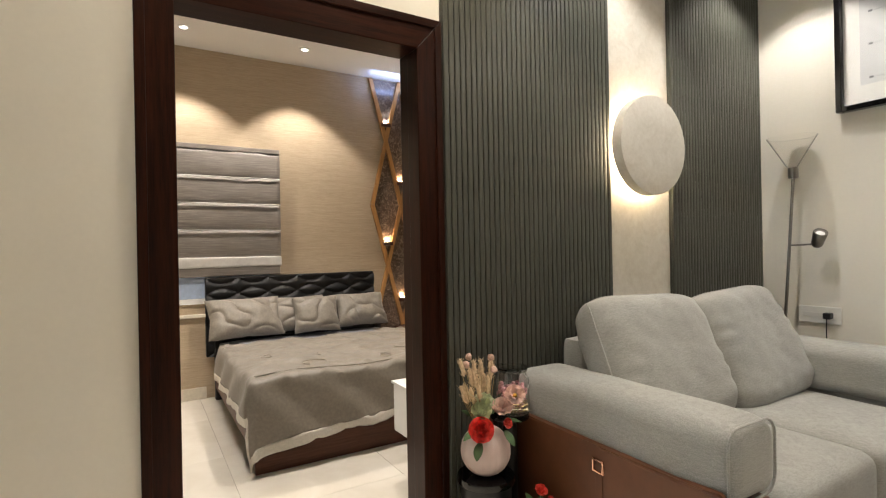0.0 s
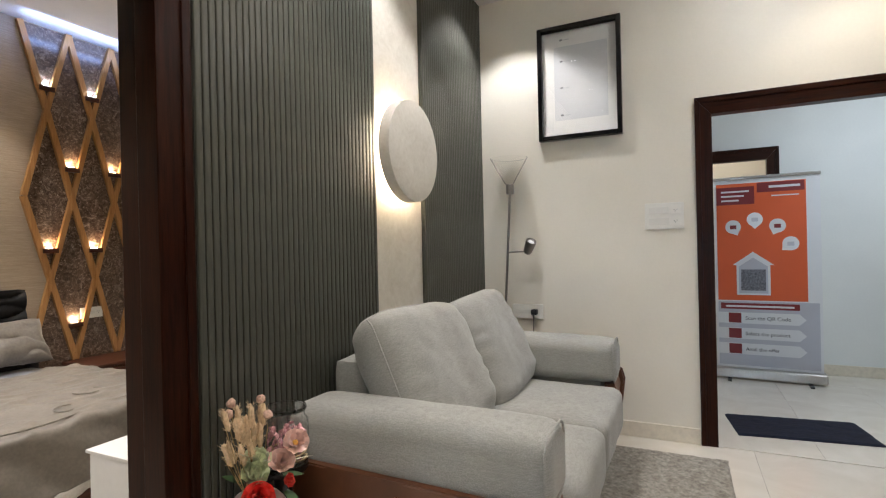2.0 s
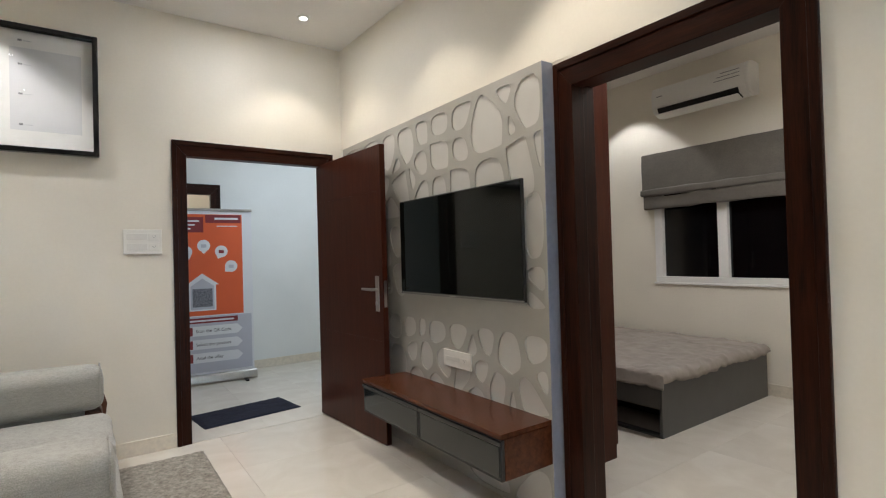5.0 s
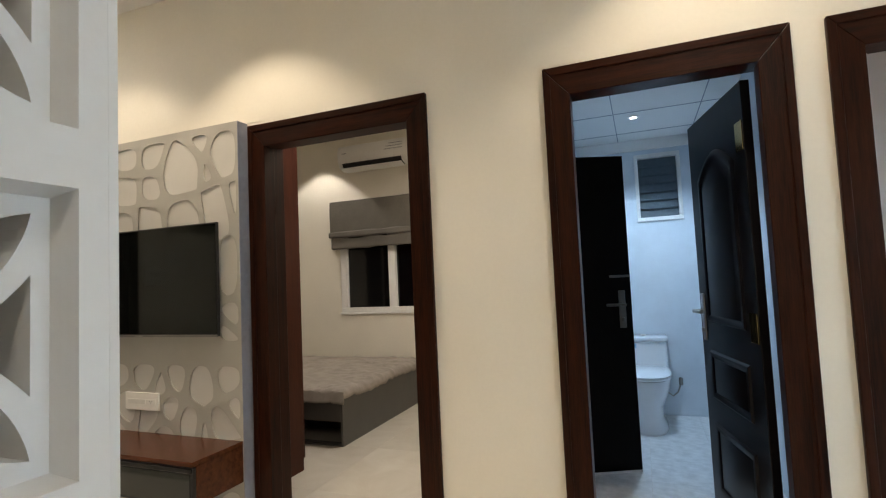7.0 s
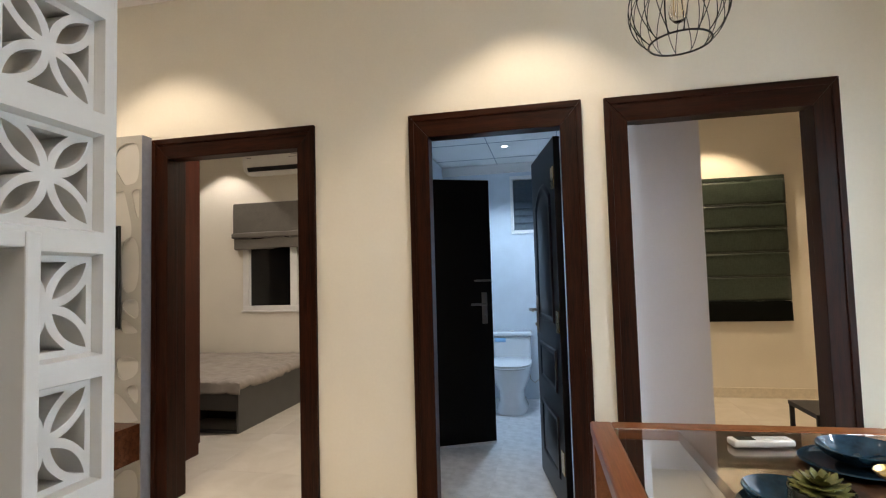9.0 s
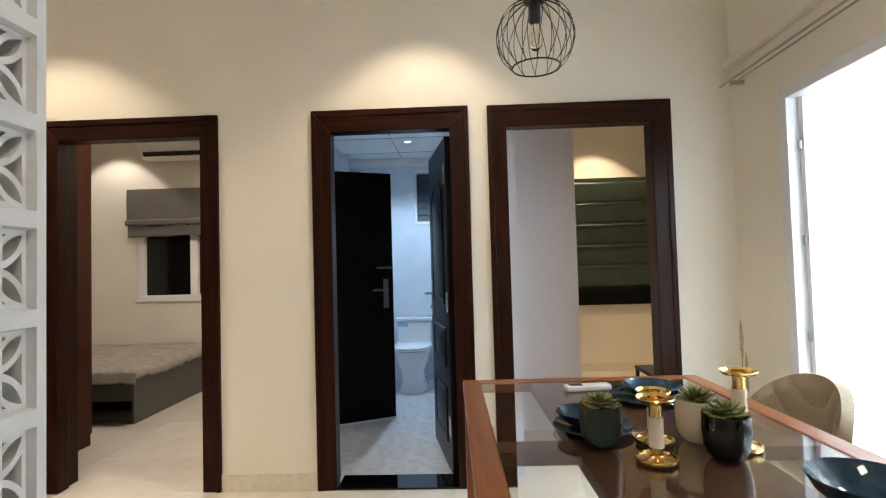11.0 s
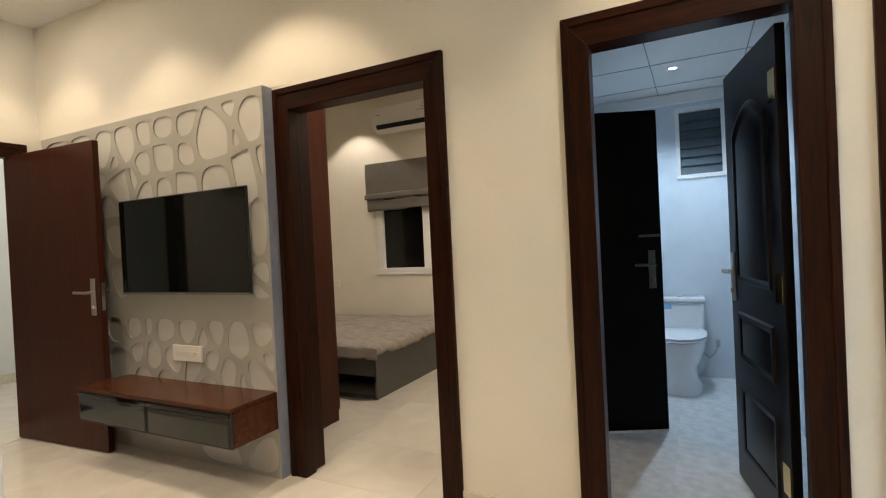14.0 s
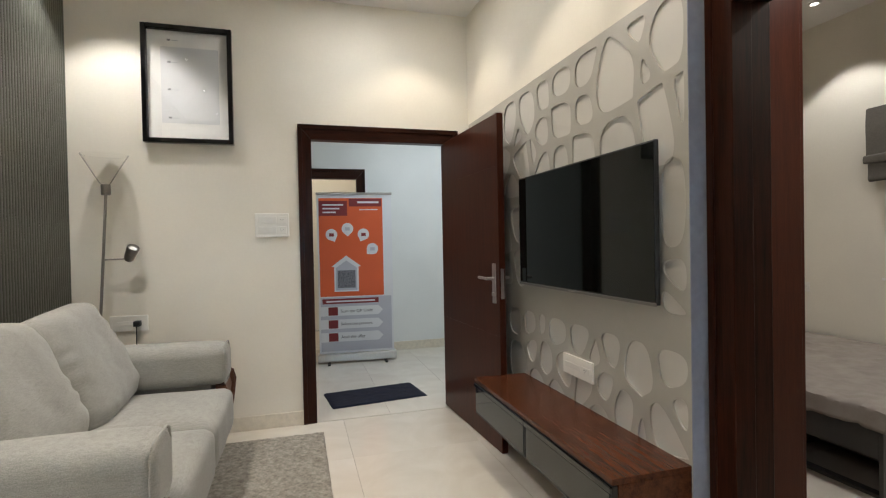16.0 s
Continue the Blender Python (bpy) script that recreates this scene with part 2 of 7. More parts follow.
# ---- structure ----
structure("wall_south", pierced('y', -0.17, -0.015, -1.43, 5.03, 0, CEIL,
          [(1.70, 2.69, -0.1, 2.12), (0.25, 1.09, -0.1, 2.12), (-0.89, 0.08, -0.1, 2.12)]), WALL, "cream painted wall with three dark doorways", "wall")
# the wall above the television panel runs slightly out of square into the corner
wedge = bm_new()
lo = [wedge.verts.new((x, y, 2.172)) for x, y in ((2.60, -0.0149), (5.03, -0.0149), (5.03, 0.052))]
hi = [wedge.verts.new((v.co.x, v.co.y, CEIL)) for v in lo]
wedge.faces.new(lo)
wedge.faces.new(hi[::-1])
for k in range(3):
    wedge.faces.new((lo[k], hi[k], hi[(k + 1) % 3], lo[(k + 1) % 3]))
structure("wall_south_upper", wedge, WALL, "cream painted wall above the television panel", "wall")
structure("wall_east", pierced('x', 5.03, 5.19, -0.17, 2.93, 0, CEIL, [(0.17, 1.295, -0.1, 2.10)]), WALL, "cream painted wall with the entrance doorway", "wall")
structure("wall_north", pierced('y', 2.745, 2.92, 1.04, 5.03, 0, CEIL, [(1.565, 2.575, -0.1, 2.12)]), WALL, "cream painted wall behind the sofa", "wall")
structure("wall_dining_east", box(1.04, 1.2, 2.92, 4.5, 0, CEIL), WALL, "plain cream painted wall", "wall")
structure("wall_dining_north", box(-1.43, 1.2, 4.5, 4.65, 0, CEIL), WALL, "plain cream painted wall", "wall")
structure("wall_west", pierced('x', -1.42, -1.26, -0.015, 4.5, 0, CEIL, [(0.415, 2.3, 0.02, 2.03)]), WALL, "cream painted wall with a tall balcony window", "wall")
structure("ceiling", box(-1.43, 5.2, -0.17, 4.65, CEIL, CEIL + 0.12), CEILING, "off-white plaster ceiling with recessed lights", "ceiling")

# bedroom behind the sofa wall
structure("wall_bedroom_north", box(1.05, 5.2, 5.675, 5.8, 0, 3.0), GRASS, "beige textured wallpaper wall", "wall")
structure("wall_bedroom_west", box(1.05, 1.2, 2.92, 5.675, 0, 3.0), WALL, "plain cream wall", "wall")
structure("wall_bedroom_east", box(5.05, 5.2, 2.93, 5.675, 0, 3.0), WALL, "plain cream wall", "wall")
structure("ceiling_bedroom", box(1.05, 5.2, 2.92, 5.8, 2.96, 3.1), CEILING, "white bedroom ceiling", "ceiling")
# bedroom beside the television
structure("wall_guest_south", pierced('y', -3.08, -2.93, 1.62, 5.2, 0, 3.05, [(2.72, 4.02, 0.97, 2.05)]), WALL, "off-white bedroom wall with a window", "wall")
structure("wall_guest_east", box(5.03, 5.2, -2.93, -0.17, 0, 3.05), WALL, "off-white bedroom wall", "wall")
structure("wall_guest_west", box(1.57, 1.66, -2.93, -0.17, 0, 3.05), WALL, "off-white bedroom wall", "wall")
structure("ceiling_guest", box(1.57, 5.2, -3.08, -0.17, 3.05, 3.15), CEILING, "white bedroom ceiling", "ceiling")
# bathroom
BATHWALL = plain("bluish_white_wall_tile", (0.66, 0.72, 0.78), 0.18, 0, 0.04, 6)
structure("wall_bath_south", pierced('y', -2.9, -2.75, 0.05, 1.57, -0.02, 2.9, [(0.42, 0.76, 1.73, 2.30)]), BATHWALL, "pale tiled bathroom wall", "wall")
structure("wall_bath_west", box(0.02, 0.12, -2.75, -0.17, -0.02, 2.9), BATHWALL, "pale tiled bathroom wall", "wall")
structure("wall_bath_east", box(1.5, 1.57, -2.75, -0.17, -0.02, 2.9), BATHWALL, "pale tiled bathroom wall", "wall")
structure("ceiling_bath", box(0.02, 1.57, -2.9, -0.17, 2.46, 2.5), CEILING, "white gridded bathroom ceiling", "ceiling")
# bedroom with the green blind
structure("wall_back_bedroom", box(-3.2, 0.02, -3.15, -3.0, 0, 3.0), WALL, "warm cream bedroom wall", "wall")
structure("wall_back_bedroom_west", box(-3.2, -3.05, -3.0, -0.17, 0, 3.0), WALL, "warm cream bedroom wall", "wall")
structure("wall_grey_return", box(-0.587, 0.02, -3.0, -0.95, 0, 3.0), LAVENDER, "pale grey projecting wall inside the bedroom", "wall")
structure("wall_back_bedroom_east", box(-0.06, 0.02, -0.95, -0.17, 0, 3.0), LAVENDER, "pale grey wall inside the bedroom", "wall")
structure("wall_back_bedroom_north", box(-3.2, -1.43, -0.17, -0.015, 0, 3.0), WALL, "warm cream bedroom wall", "wall")
structure("ceiling_back_bedroom", box(-3.2, 0.02, -3.15, -0.17, 2.985, 3.1), CEILING, "white bedroom ceiling", "ceiling")
# lobby
structure("wall_lobby_east", pierced('x', 7.25, 7.4, -2.0, 3.0, 0, 3.0, [(0.62, 1.55, -0.1, 2.08)]), WALL_COOL, "pale cool white lobby wall", "wall")
structure("wall_lobby_south", box(5.19, 7.4, -2.15, -2.0, 0, 3.0), WALL_COOL, "pale cool white lobby wall", "wall")
structure("wall_lobby_north", box(5.19, 7.4, 3.0, 3.15, 0, 3.0), WALL_COOL, "pale cool white lobby wall", "wall")
structure("ceiling_lobby", box(5.19, 7.4, -2.15, 3.15, 2.985, 3.1), CEILING, "white lobby ceiling", "ceiling")
structure("floor", box(-3.2, 9.0, -3.2, 5.8, -0.12, -0.008), GROUT, "grout bed under the floor tiles", "floor")

# ---- door frames and doors ----


def door_frame(name, axis, face, back, a0, a1, top, w, label):
    """A timber frame round an opening; face and back are the planes of its two sides."""
    fr = tagged(new(name), label, "door frame", kind="structure")
    mid = face + (back - face) * 0.45
    s = 1 if back > face else -1

    def mitred(bm, side, w0, w1, p, q):
        """One length of the frame, w0 to w1 in from its outer edge, between the planes p and q."""
        g = 0.0003
        o, i = w0, w1
        if side == 'low':
            poly = [(a0 + o, 0), (a0 + i, 0), (a0 + i, top - i * 1.15 - g), (a0 + o, top - o * 1.15 - g)]
        elif side == 'high':
            poly = [(a1 - i, 0), (a1 - o, 0), (a1 - o, top - o * 1.15 - g), (a1 - i, top - i * 1.15 - g)]
        else:
            poly = [(a0 + i + g, top - i * 1.15), (a1 - i - g, top - i * 1.15), (a1 - o - g, top - o * 1.15), (a0 + o + g, top - o * 1.15)]
        rows = [[bm.verts.new((u, d, v) if axis == 'y' else (d, u, v)) for u, v in poly] for d in (p, q)]
        made = [bm.faces.new(rows[0]), bm.faces.new(rows[1][::-1])]
        for k in range(4):
            m = (k + 1) % 4
            made.append(bm.faces.new((rows[0][k], rows[1][k], rows[1][m], rows[0][m])))
        bmesh.ops.bevel(bm, geom=list({e for f in made for e in f.edges}), offset=0.003, segments=2, profile=0.5, affect='EDGES')
    for nm, side, mat in (("jamb", 'low', BROWN_DOOR), ("jamb", 'high', BROWN_DOOR), ("head", 'top', BROWN_DOOR_H if axis == 'y' else BROWN_DOOR_HY)):
        bm = bm_new()
        mitred(bm, side, 0.0, w, face, mid)
        mitred(bm, side, 0.0, w - 0.022, mid, back)
        # a raised bead along the outer edge of the face
        mitred(bm, side, 0.0, 0.03, face - s * 0.007, face)
        part(nm, bm, mat, fr)
    return fr


door_frame("door_frame_guest", 'y', 0.0, -0.185, 1.669, 2.722, 2.15, 0.105, "dark walnut door frame beside the television panel")
door_frame("door_frame_bath", 'y', 0.0, -0.185, 0.219, 1.12, 2.15, 0.108, "dark walnut door frame of the bathroom")
door_frame("door_frame_back", 'y', 0.0, -0.185, -0.918, 0.111, 2.145, 0.108, "dark walnut door frame of the back bedroom")
door_frame("door_frame_bedroom", 'y', 2.73, 2.93, 1.532, 2.606, 2.15, 0.11, "dark walnut door frame beside the ribbed wall")
door_frame("door_frame_entrance", 'x', 5.015, 5.2, 0.142, 1.326, 2.125, 0.092, "dark walnut frame of the entrance door")
door_frame("door_frame_lobby", 'x', 7.235, 7.41, 0.564, 1.6, 2.14, 0.1, "dark brown door frame across the lobby")


def lever(parent, x, y, z, out, along, mat_=STEEL):
    """A steel lever handle on a long rounded plate; out is -1 or 1 in y, along the lever's way in x."""
    bm = box(x - 0.022, x + 0.022, min(y, y + out * 0.008), max(y, y + out * 0.008), z - 0.12, z + 0.12, bevel=0.012, seg=3)
    h = part("handle_plate", bm, mat_, parent, "brushed steel handle plate", True)
    bm = rod((x, y + out * 0.008, z + 0.03), (x, y + out * 0.055, z + 0.03), 0.010)
    rod((x, y + out * 0.05, z + 0.03), (x + along * 0.12, y + out * 0.052, z + 0.032), 0.009, bm=bm)
    cyl(0.012, z - 0.075, z - 0.055, 12, x, y + out * 0.008, bm=bm)
    part("lever", bm, mat_, h, "", True)


# entrance leaf, swung back against the television panel
L = 1.0
a = math.degrees(math.atan2(0.182 - 0.238, 4.10 - 5.09))
door = thing("entrance_door", "reddish brown flush timber door standing wide open", "door", pose(5.09, 0.238, 0, 0, 0, a))
part("leaf", box(0, L, -0.02, 0.02, 0.008, 2.032, bevel=0.003), LEAF, door)
for zz in (0.70, 1.72):
    part("groove", box(0.002, L - 0.002, -0.0215, -0.0203, zz, zz + 0.004), LEAF, door)
lever(door, L - 0.065, -0.02, 1.02, -1, -1)
lever(door, L - 0.065, 0.02, 1.02, 1, -1)
part("lock_plate", box(L - 0.0005, L + 0.0015, -0.011, 0.011, 0.93, 1.11), STEEL, door)

# guest bedroom leaf, folded back along the near wall
door = thing("bedroom_door", "reddish brown flush timber door standing open inward", "door", pose(1.77, -0.17, 0, 0, 0, -93))
part("leaf", box(0, 0.80, -0.0175, 0.0175, 0.008, 2.02, bevel=0.003), LEAF, door)
lever(door, 0.735, 0.0175, 1.02, 1, -1)
# guest wardrobe
wr = thing("wardrobe", "tall reddish brown laminate wardrobe standing beside the doorway", "wardrobe", pose(3.035, -0.175, 0))
part("body", box(0, 1.6, -0.64, 0, 0.0, 2.35, bevel=0.002), LEAF, wr)
for x0 in (0.003, 0.537, 1.07):
    dd = part("door", box(x0, x0 + 0.527, -0.66, -0.641, 0.08, 2.345, bevel=0.002), LEAF, wr)
    part("handle", box(x0 + 0.47, x0 + 0.485, -0.685, -0.6605, 1.0, 1.2, bevel=0.003), STEEL, dd)

# bathroom leaf with raised panels
a = math.degrees(math.atan2(-0.86 + 0.165, 0.485 - 0.345))
door = thing("bathroom_door", "dark espresso panelled door standing open into the bathroom", "door", pose(0.345, -0.165, 0, 0, 0, a))
part("leaf", box(0, 0.70, -0.0175, 0.0175, 0.01, 2.02, bevel=0.003), ESPRESSO, door)


def moulded(x0, x1, z0, z1, y, out, arch=0.0):
    """A raised oblong moulding with an optional arched top."""
    bm = bm_new()
    n = 14
    top = [(x1 + (x0 - x1) * i / n, z1 + arch * math.sin(math.pi * i / n)) for i in range(n + 1)] if arch else [(x1, z1), (x0, z1)]
    loop = [(x0, z0), (x1, z0)] + top
    cx, cz = (x0 + x1) / 2, (z0 + z1) / 2

    def ring(k, d):
        return [bm.verts.new((cx + (p - cx) * k, y + out * d, cz + (q - cz) * (1 - (1 - k) * (x1 - x0) / (z1 - z0)))) for p, q in loop]
    rs = [ring(1.0, 0.0), ring(0.96, 0.009), ring(0.88, 0.009), ring(0.84, 0.002), ring(0.70, 0.008)]
    m = len(loop)
    for p, q in zip(rs, rs[1:]):
        for i in range(m):
            j = (i + 1) % m
            bm.faces.new((p[i], p[j], q[j], q[i]))
    bm.faces.new(rs[-1])
    return bm


for out, yy in ((1, 0.0175), (-1, -0.0175)):
    part("panel", moulded(0.12, 0.58, 1.0, 1.72, yy, out, 0.10), ESPRESSO, door, "", True)
    part("panel", moulded(0.12, 0.58, 0.62, 0.86, yy, out), ESPRESSO, door, "", True)
    part("panel", moulded(0.12, 0.58, 0.16, 0.50, yy, out), ESPRESSO, door, "", True)
lever(door, 0.64, -0.0175, 1.02, -1, -1)
lever(door, 0.64, 0.0175, 1.02, 1, -1)
for zz in (0.28, 1.02, 1.80):
    part("hinge", box(0.008, 0.078, 0.0178, 0.0225, zz - 0.06, zz + 0.06, bevel=0.001), BRASS, door, "brass butt hinge")

# black leaf inside the bathroom
a = math.degrees(math.atan2(-1.37 + 1.07, 0.862 - 1.50))
door = thing("inner_bathroom_door", "plain black door ajar inside the bathroom", "door", pose(1.49, -1.07, 0, 0, 0, a))
part("leaf", box(0, 0.70, -0.016, 0.016, 0.0, 2.03, bevel=0.002), BLACK_DOOR, door)
part("drip_edge", box(0.0, 0.70, -0.019, -0.0162, 0.0, 0.014), plain("white_edge", (0.7, 0.7, 0.7), 0.4), door)
DULL = plain("dull_steel", (0.16, 0.15, 0.14), 0.35, 1.0)
lever(door, 0.635, -0.016, 1.03, -1, -1, DULL)
part("bolt", box(0.56, 0.69, -0.028, -0.0162, 1.234, 1.250, bevel=0.003), DULL, door)

# ---- skirting ----
def skirting(name, *spans):
    bm = bm_new()
    for s in spans:
        add_box(bm, *s, 0.0, 0.098, bevel=0.002)
    structure(name, bm, BASEB, "cream tile skirting", "skirting")


skirting("baseboard_south", (1.12, 1.669, -0.015, -0.003), (0.111, 0.219, -0.015, -0.003), (-1.26, -0.918, -0.015, -0.003))
skirting("baseboard_east", (5.018, 5.03, 1.326, 2.72))
skirting("baseboard_north", (1.04, 1.532, 2.733, 2.745))
skirting("baseboard_west", (-1.26, -1.248, -0.015, 0.41))
skirting("baseboard_bedroom", (1.2, 2.0, 5.663, 5.675), (1.2, 1.212, 2.93, 5.66))
skirting("baseboard_guest", (1.66, 5.03, -2.93, -2.918), (5.018, 5.03, -2.91, -0.17))
skirting("baseboard_back", (-3.05, -0.587, -3.0, -2.988))
skirting("baseboard_lobby", (7.238, 7.25, -2.0, 0.56), (5.19, 7.25, -2.0, -1.988))

# ---- television wall ----
GREY_SHEET = plain("warm_grey_laminate", (0.40, 0.385, 0.345), 0.4, 0, 0.05, 4)
PALE_BACK = plain("pale_grey_laminate", (0.56, 0.545, 0.505), 0.4, 0, 0.04, 4)
PX0, PX1, PZ0, PZ1 = 2.743, 4.99, 0.0, 2.17
panel = thing("wall_feature", "grey wall panel cut with pebble shaped recesses", "wall panel", pose(0, 0, 0))
part("backing", box(PX0, PX1, -0.0145, 0.050, PZ0, PZ1), PALE_BACK, panel)
part("side_edge", box(PX0 - 0.004, PX0 - 0.0005, -0.0145, 0.058, PZ0, PZ1), plain("blue_grey_edge", (0.25, 0.265, 0.32), 0.4), panel)


UPPER_NET = ((3.98, 2.01, 0.105), (3.8, 2.05, 0.06), (3.59, 2.06, 0.076), (3.39, 2.05, 0.053), (3.15, 1.94, 0.141), (3.01, 2.09, 0.019),
             (2.96, 1.93, 0.032), (2.84, 2.0, 0.107), (3.81, 1.86, 0.07), (3.6, 1.88, 0.098), (3.4, 1.88, 0.053), (2.91, 1.73, 0.097),
             (2.785, 1.76, 0.039), (3.13, 1.69, 0.11), (3.92, 1.77, 0.045), (3.79, 1.67, 0.069), (3.61, 1.68, 0.077), (3.42, 1.68, 0.08),
             (4.05, 1.74, 0.093), (4.23, 2.0, 0.095), (4.1, 1.92, 0.032), (4.45, 2.02, 0.09), (4.36, 1.78, 0.08), (4.62, 1.85, 0.1), (4.8, 2.03, 0.08),
             (4.2, 1.6, 0.06), (4.85, 1.75, 0.07))
LOWER_NET = ((3.99, 0.81, 0.088), (3.85, 0.82, 0.035), (3.67, 0.8, 0.093), (3.46, 0.82, 0.085), (3.19, 0.81, 0.078), (3.03, 0.77, 0.104),
             (2.85, 0.81, 0.08), (3.95, 0.66, 0.056), (3.8, 0.63, 0.086), (3.61, 0.64, 0.088), (3.33, 0.75, 0.03), (3.25, 0.62, 0.058),
             (3.12, 0.56, 0.077), (2.79, 0.65, 0.043), (2.89, 0.56, 0.08), (3.01, 0.53, 0.028), (3.42, 0.6, 0.07), (4.14, 0.56, 0.068),
             (4.15, 0.8, 0.06), (3.7, 0.49, 0.05), (3.9, 0.47, 0.06), (3.3, 0.47, 0.06), (3.0, 0.25, 0.09), (2.85, 0.36, 0.07), (2.86, 0.12, 0.08), (3.2, 0.12, 0.1))
SIDE_NET = ((2.81, 1.36, 0.11), (2.785, 1.13, 0.04), (2.85, 1.03, 0.037), (4.14, 1.37, 0.084), (4.11, 1.12, 0.072), (4.32, 1.3, 0.09), (4.3, 1.05, 0.08))


def pebbles():
    """Rounded cells of an uneven net of seeds (x, z, size): a list of closed outlines in x, z."""
    out = []
    for net, (bx0, bx1), (bz0, bz1) in ((UPPER_NET, (PX0, PX1), (1.52, PZ1)), (LOWER_NET, (PX0, PX1), (PZ0, 0.905)),
                                        (SIDE_NET[:3], (PX0, 2.90), (0.98, 1.60)), (SIDE_NET[3:], (4.02, 4.42), (0.98, 1.52))):
        for i, (px, pz, pr) in enumerate(net):
            reach = pr * 1.75 + 0.02
            lo_x, hi_x = max(px - reach, bx0 + 0.016), min(px + reach, bx1 - 0.016)
            lo_z, hi_z = max(pz - reach, bz0 + 0.02), min(pz + reach, bz1 - 0.04)
            poly = [(lo_x, lo_z), (hi_x, lo_z), (hi_x, hi_z), (lo_x, hi_z)]
            for j, (qx, qz, qr) in enumerate(net):
                if i == j:
                    continue
                dx, dz = qx - px, qz - pz
                d = math.hypot(dx, dz)
                lim = (d * d + pr * pr - qr * qr) / (2 * d) - 0.0205
                cut = []
                for k in range(len(poly)):
                    p, q = poly[k], poly[(k + 1) % len(poly)]
                    sp = ((p[0] - px) * dx + (p[1] - pz) * dz) / d - lim
                    sq = ((q[0] - px) * dx + (q[1] - pz) * dz) / d - lim
                    if sp <= 0:
                        cut.append(p)
                    if sp * sq < 0:
                        f = sp / (sp - sq)
                        cut.append((p[0] + (q[0] - p[0]) * f, p[1] + (q[1] - p[1]) * f))
                poly = cut
                if len(poly) < 3:
                    break
            if len(poly) < 3:
                continue
            for _ in range(3):
                poly = [w for k in range(len(poly)) for w in (
                    tuple(0.77 * u + 0.23 * v for u, v in zip(poly[k], poly[(k + 1) % len(poly)])),
                    tuple(0.23 * u + 0.77 * v for u, v in zip(poly[k], poly[(k + 1) % len(poly)])))]
            clean = [poly[0]]
            for p in poly[1:]:
                if math.dist(p, clean[-1]) > 0.004:
                    clean.append(p)
            if math.dist(clean[0], clean[-1]) < 0.004:
                clean.pop()
            xs, zs = [p[0] for p in clean], [p[1] for p in clean]
            if max(xs) - min(xs) > 0.02 and max(zs) - min(zs) > 0.02 and len(clean) > 4:
                out.append(clean)
    return out


def cut_sheet(outline, holes, y0, y1):
    """A sheet between y0 and y1 with the outline and holes given in x, z."""
    bm = bm_new()
    edges = []
    for loop in [outline] + holes:
        vs = [bm.verts.new((p[0], y1, p[1])) for p in loop]
        edges += [bm.edges.new((vs[k], vs[(k + 1) % len(vs)])) for k in range(len(vs))]
    bmesh.ops.triangle_fill(bm, use_beauty=True, edges=edges, normal=(0, 1, 0))
    ext = bmesh.ops.extrude_face_region(bm, geom=bm.faces[:])
    for v in ext["geom"]:
        if isinstance(v, bmesh.types.BMVert):
            v.co.y = y0
    return bm


part("cut_sheet", cut_sheet([(PX0, PZ0), (PX1, PZ0), (PX1, PZ1), (PX0, PZ1)], pebbles(), 0.0505, 0.058), GREY_SHEET, panel, "grey sheet with pebble shaped cutouts")

BLACK_GLOSS = plain("gloss_black", (0.003, 0.003, 0.0035), 0.05, 0, 0.02)
SCREEN = matt("dark_screen_glass", (0.003, 0.004, 0.0035), 0.04, 0.28)
SCREEN.node_tree.nodes["Principled BSDF"].inputs["Specular IOR Level"].default_value = 0.24
BLACK_MATT = plain("matt_black", (0.010, 0.010, 0.011), 0.45)
tv = thing("television", "large flat black television on the wall panel, switched off", "television", pose(3.425, 0.0585, 1.335))
part("casing", box(-0.578, 0.578, 0.034, 0.05, -0.305, 0.295, bevel=0.003), BLACK_MATT, tv)
part("rear_body", box(-0.47, 0.47, 0.0, 0.0338, -0.24, 0.20, bevel=0.008), BLACK_MATT, tv)
part("screen", box(-0.571, 0.571, 0.0503, 0.0525, -0.292, 0.288, bevel=0.001), SCREEN, tv, "glossy black screen")
part("lower_bezel", box(-0.575, 0.575, 0.048, 0.054, -0.309, -0.297, bevel=0.001), plain("dark_silver", (0.25, 0.24, 0.23), 0.35, 0.7), tv)
part("brand_mark", box(-0.03, 0.03, 0.054, 0.0545, -0.3055, -0.301), STEEL, tv)

CONSOLE_TOP = wood("red_brown_veneer", (0.027, 0.0085, 0.0042), (0.128, 0.042, 0.018), 'x', 0.25, 1.0, 0.2)
SMOKE = plain("smoked_grey_glass", (0.016, 0.019, 0.017), 0.06, 0, 0.03)
con = thing("television_console", "wall hung red-brown console with smoked glass drawers", "console", pose(2.745, 0.0585, 0.282))
W, D, Hh = 1.325, 0.318, 0.205
part("top", box(0, W, 0, D, Hh - 0.022, Hh, bevel=0.002), CONSOLE_TOP, con)
part("side", box(0, 0.02, 0, D - 0.024, 0, Hh - 0.0225, bevel=0.002), CONSOLE_TOP, con)
part("side", box(W - 0.02, W, 0, D - 0.024, 0, Hh - 0.0225, bevel=0.002), CONSOLE_TOP, con)
part("bottom", box(0.0205, W - 0.0205, 0, D - 0.03, 0, 0.018), CONSOLE_TOP, con)
part("back", box(0.0205, W - 0.0205, 0, 0.012, 0.0185, Hh - 0.0225), CONSOLE_TOP, con)
part("carcass", box(0.0205, W - 0.0205, 0.0125, D - 0.028, 0.0185, Hh - 0.0225), BLACK_MATT, con)
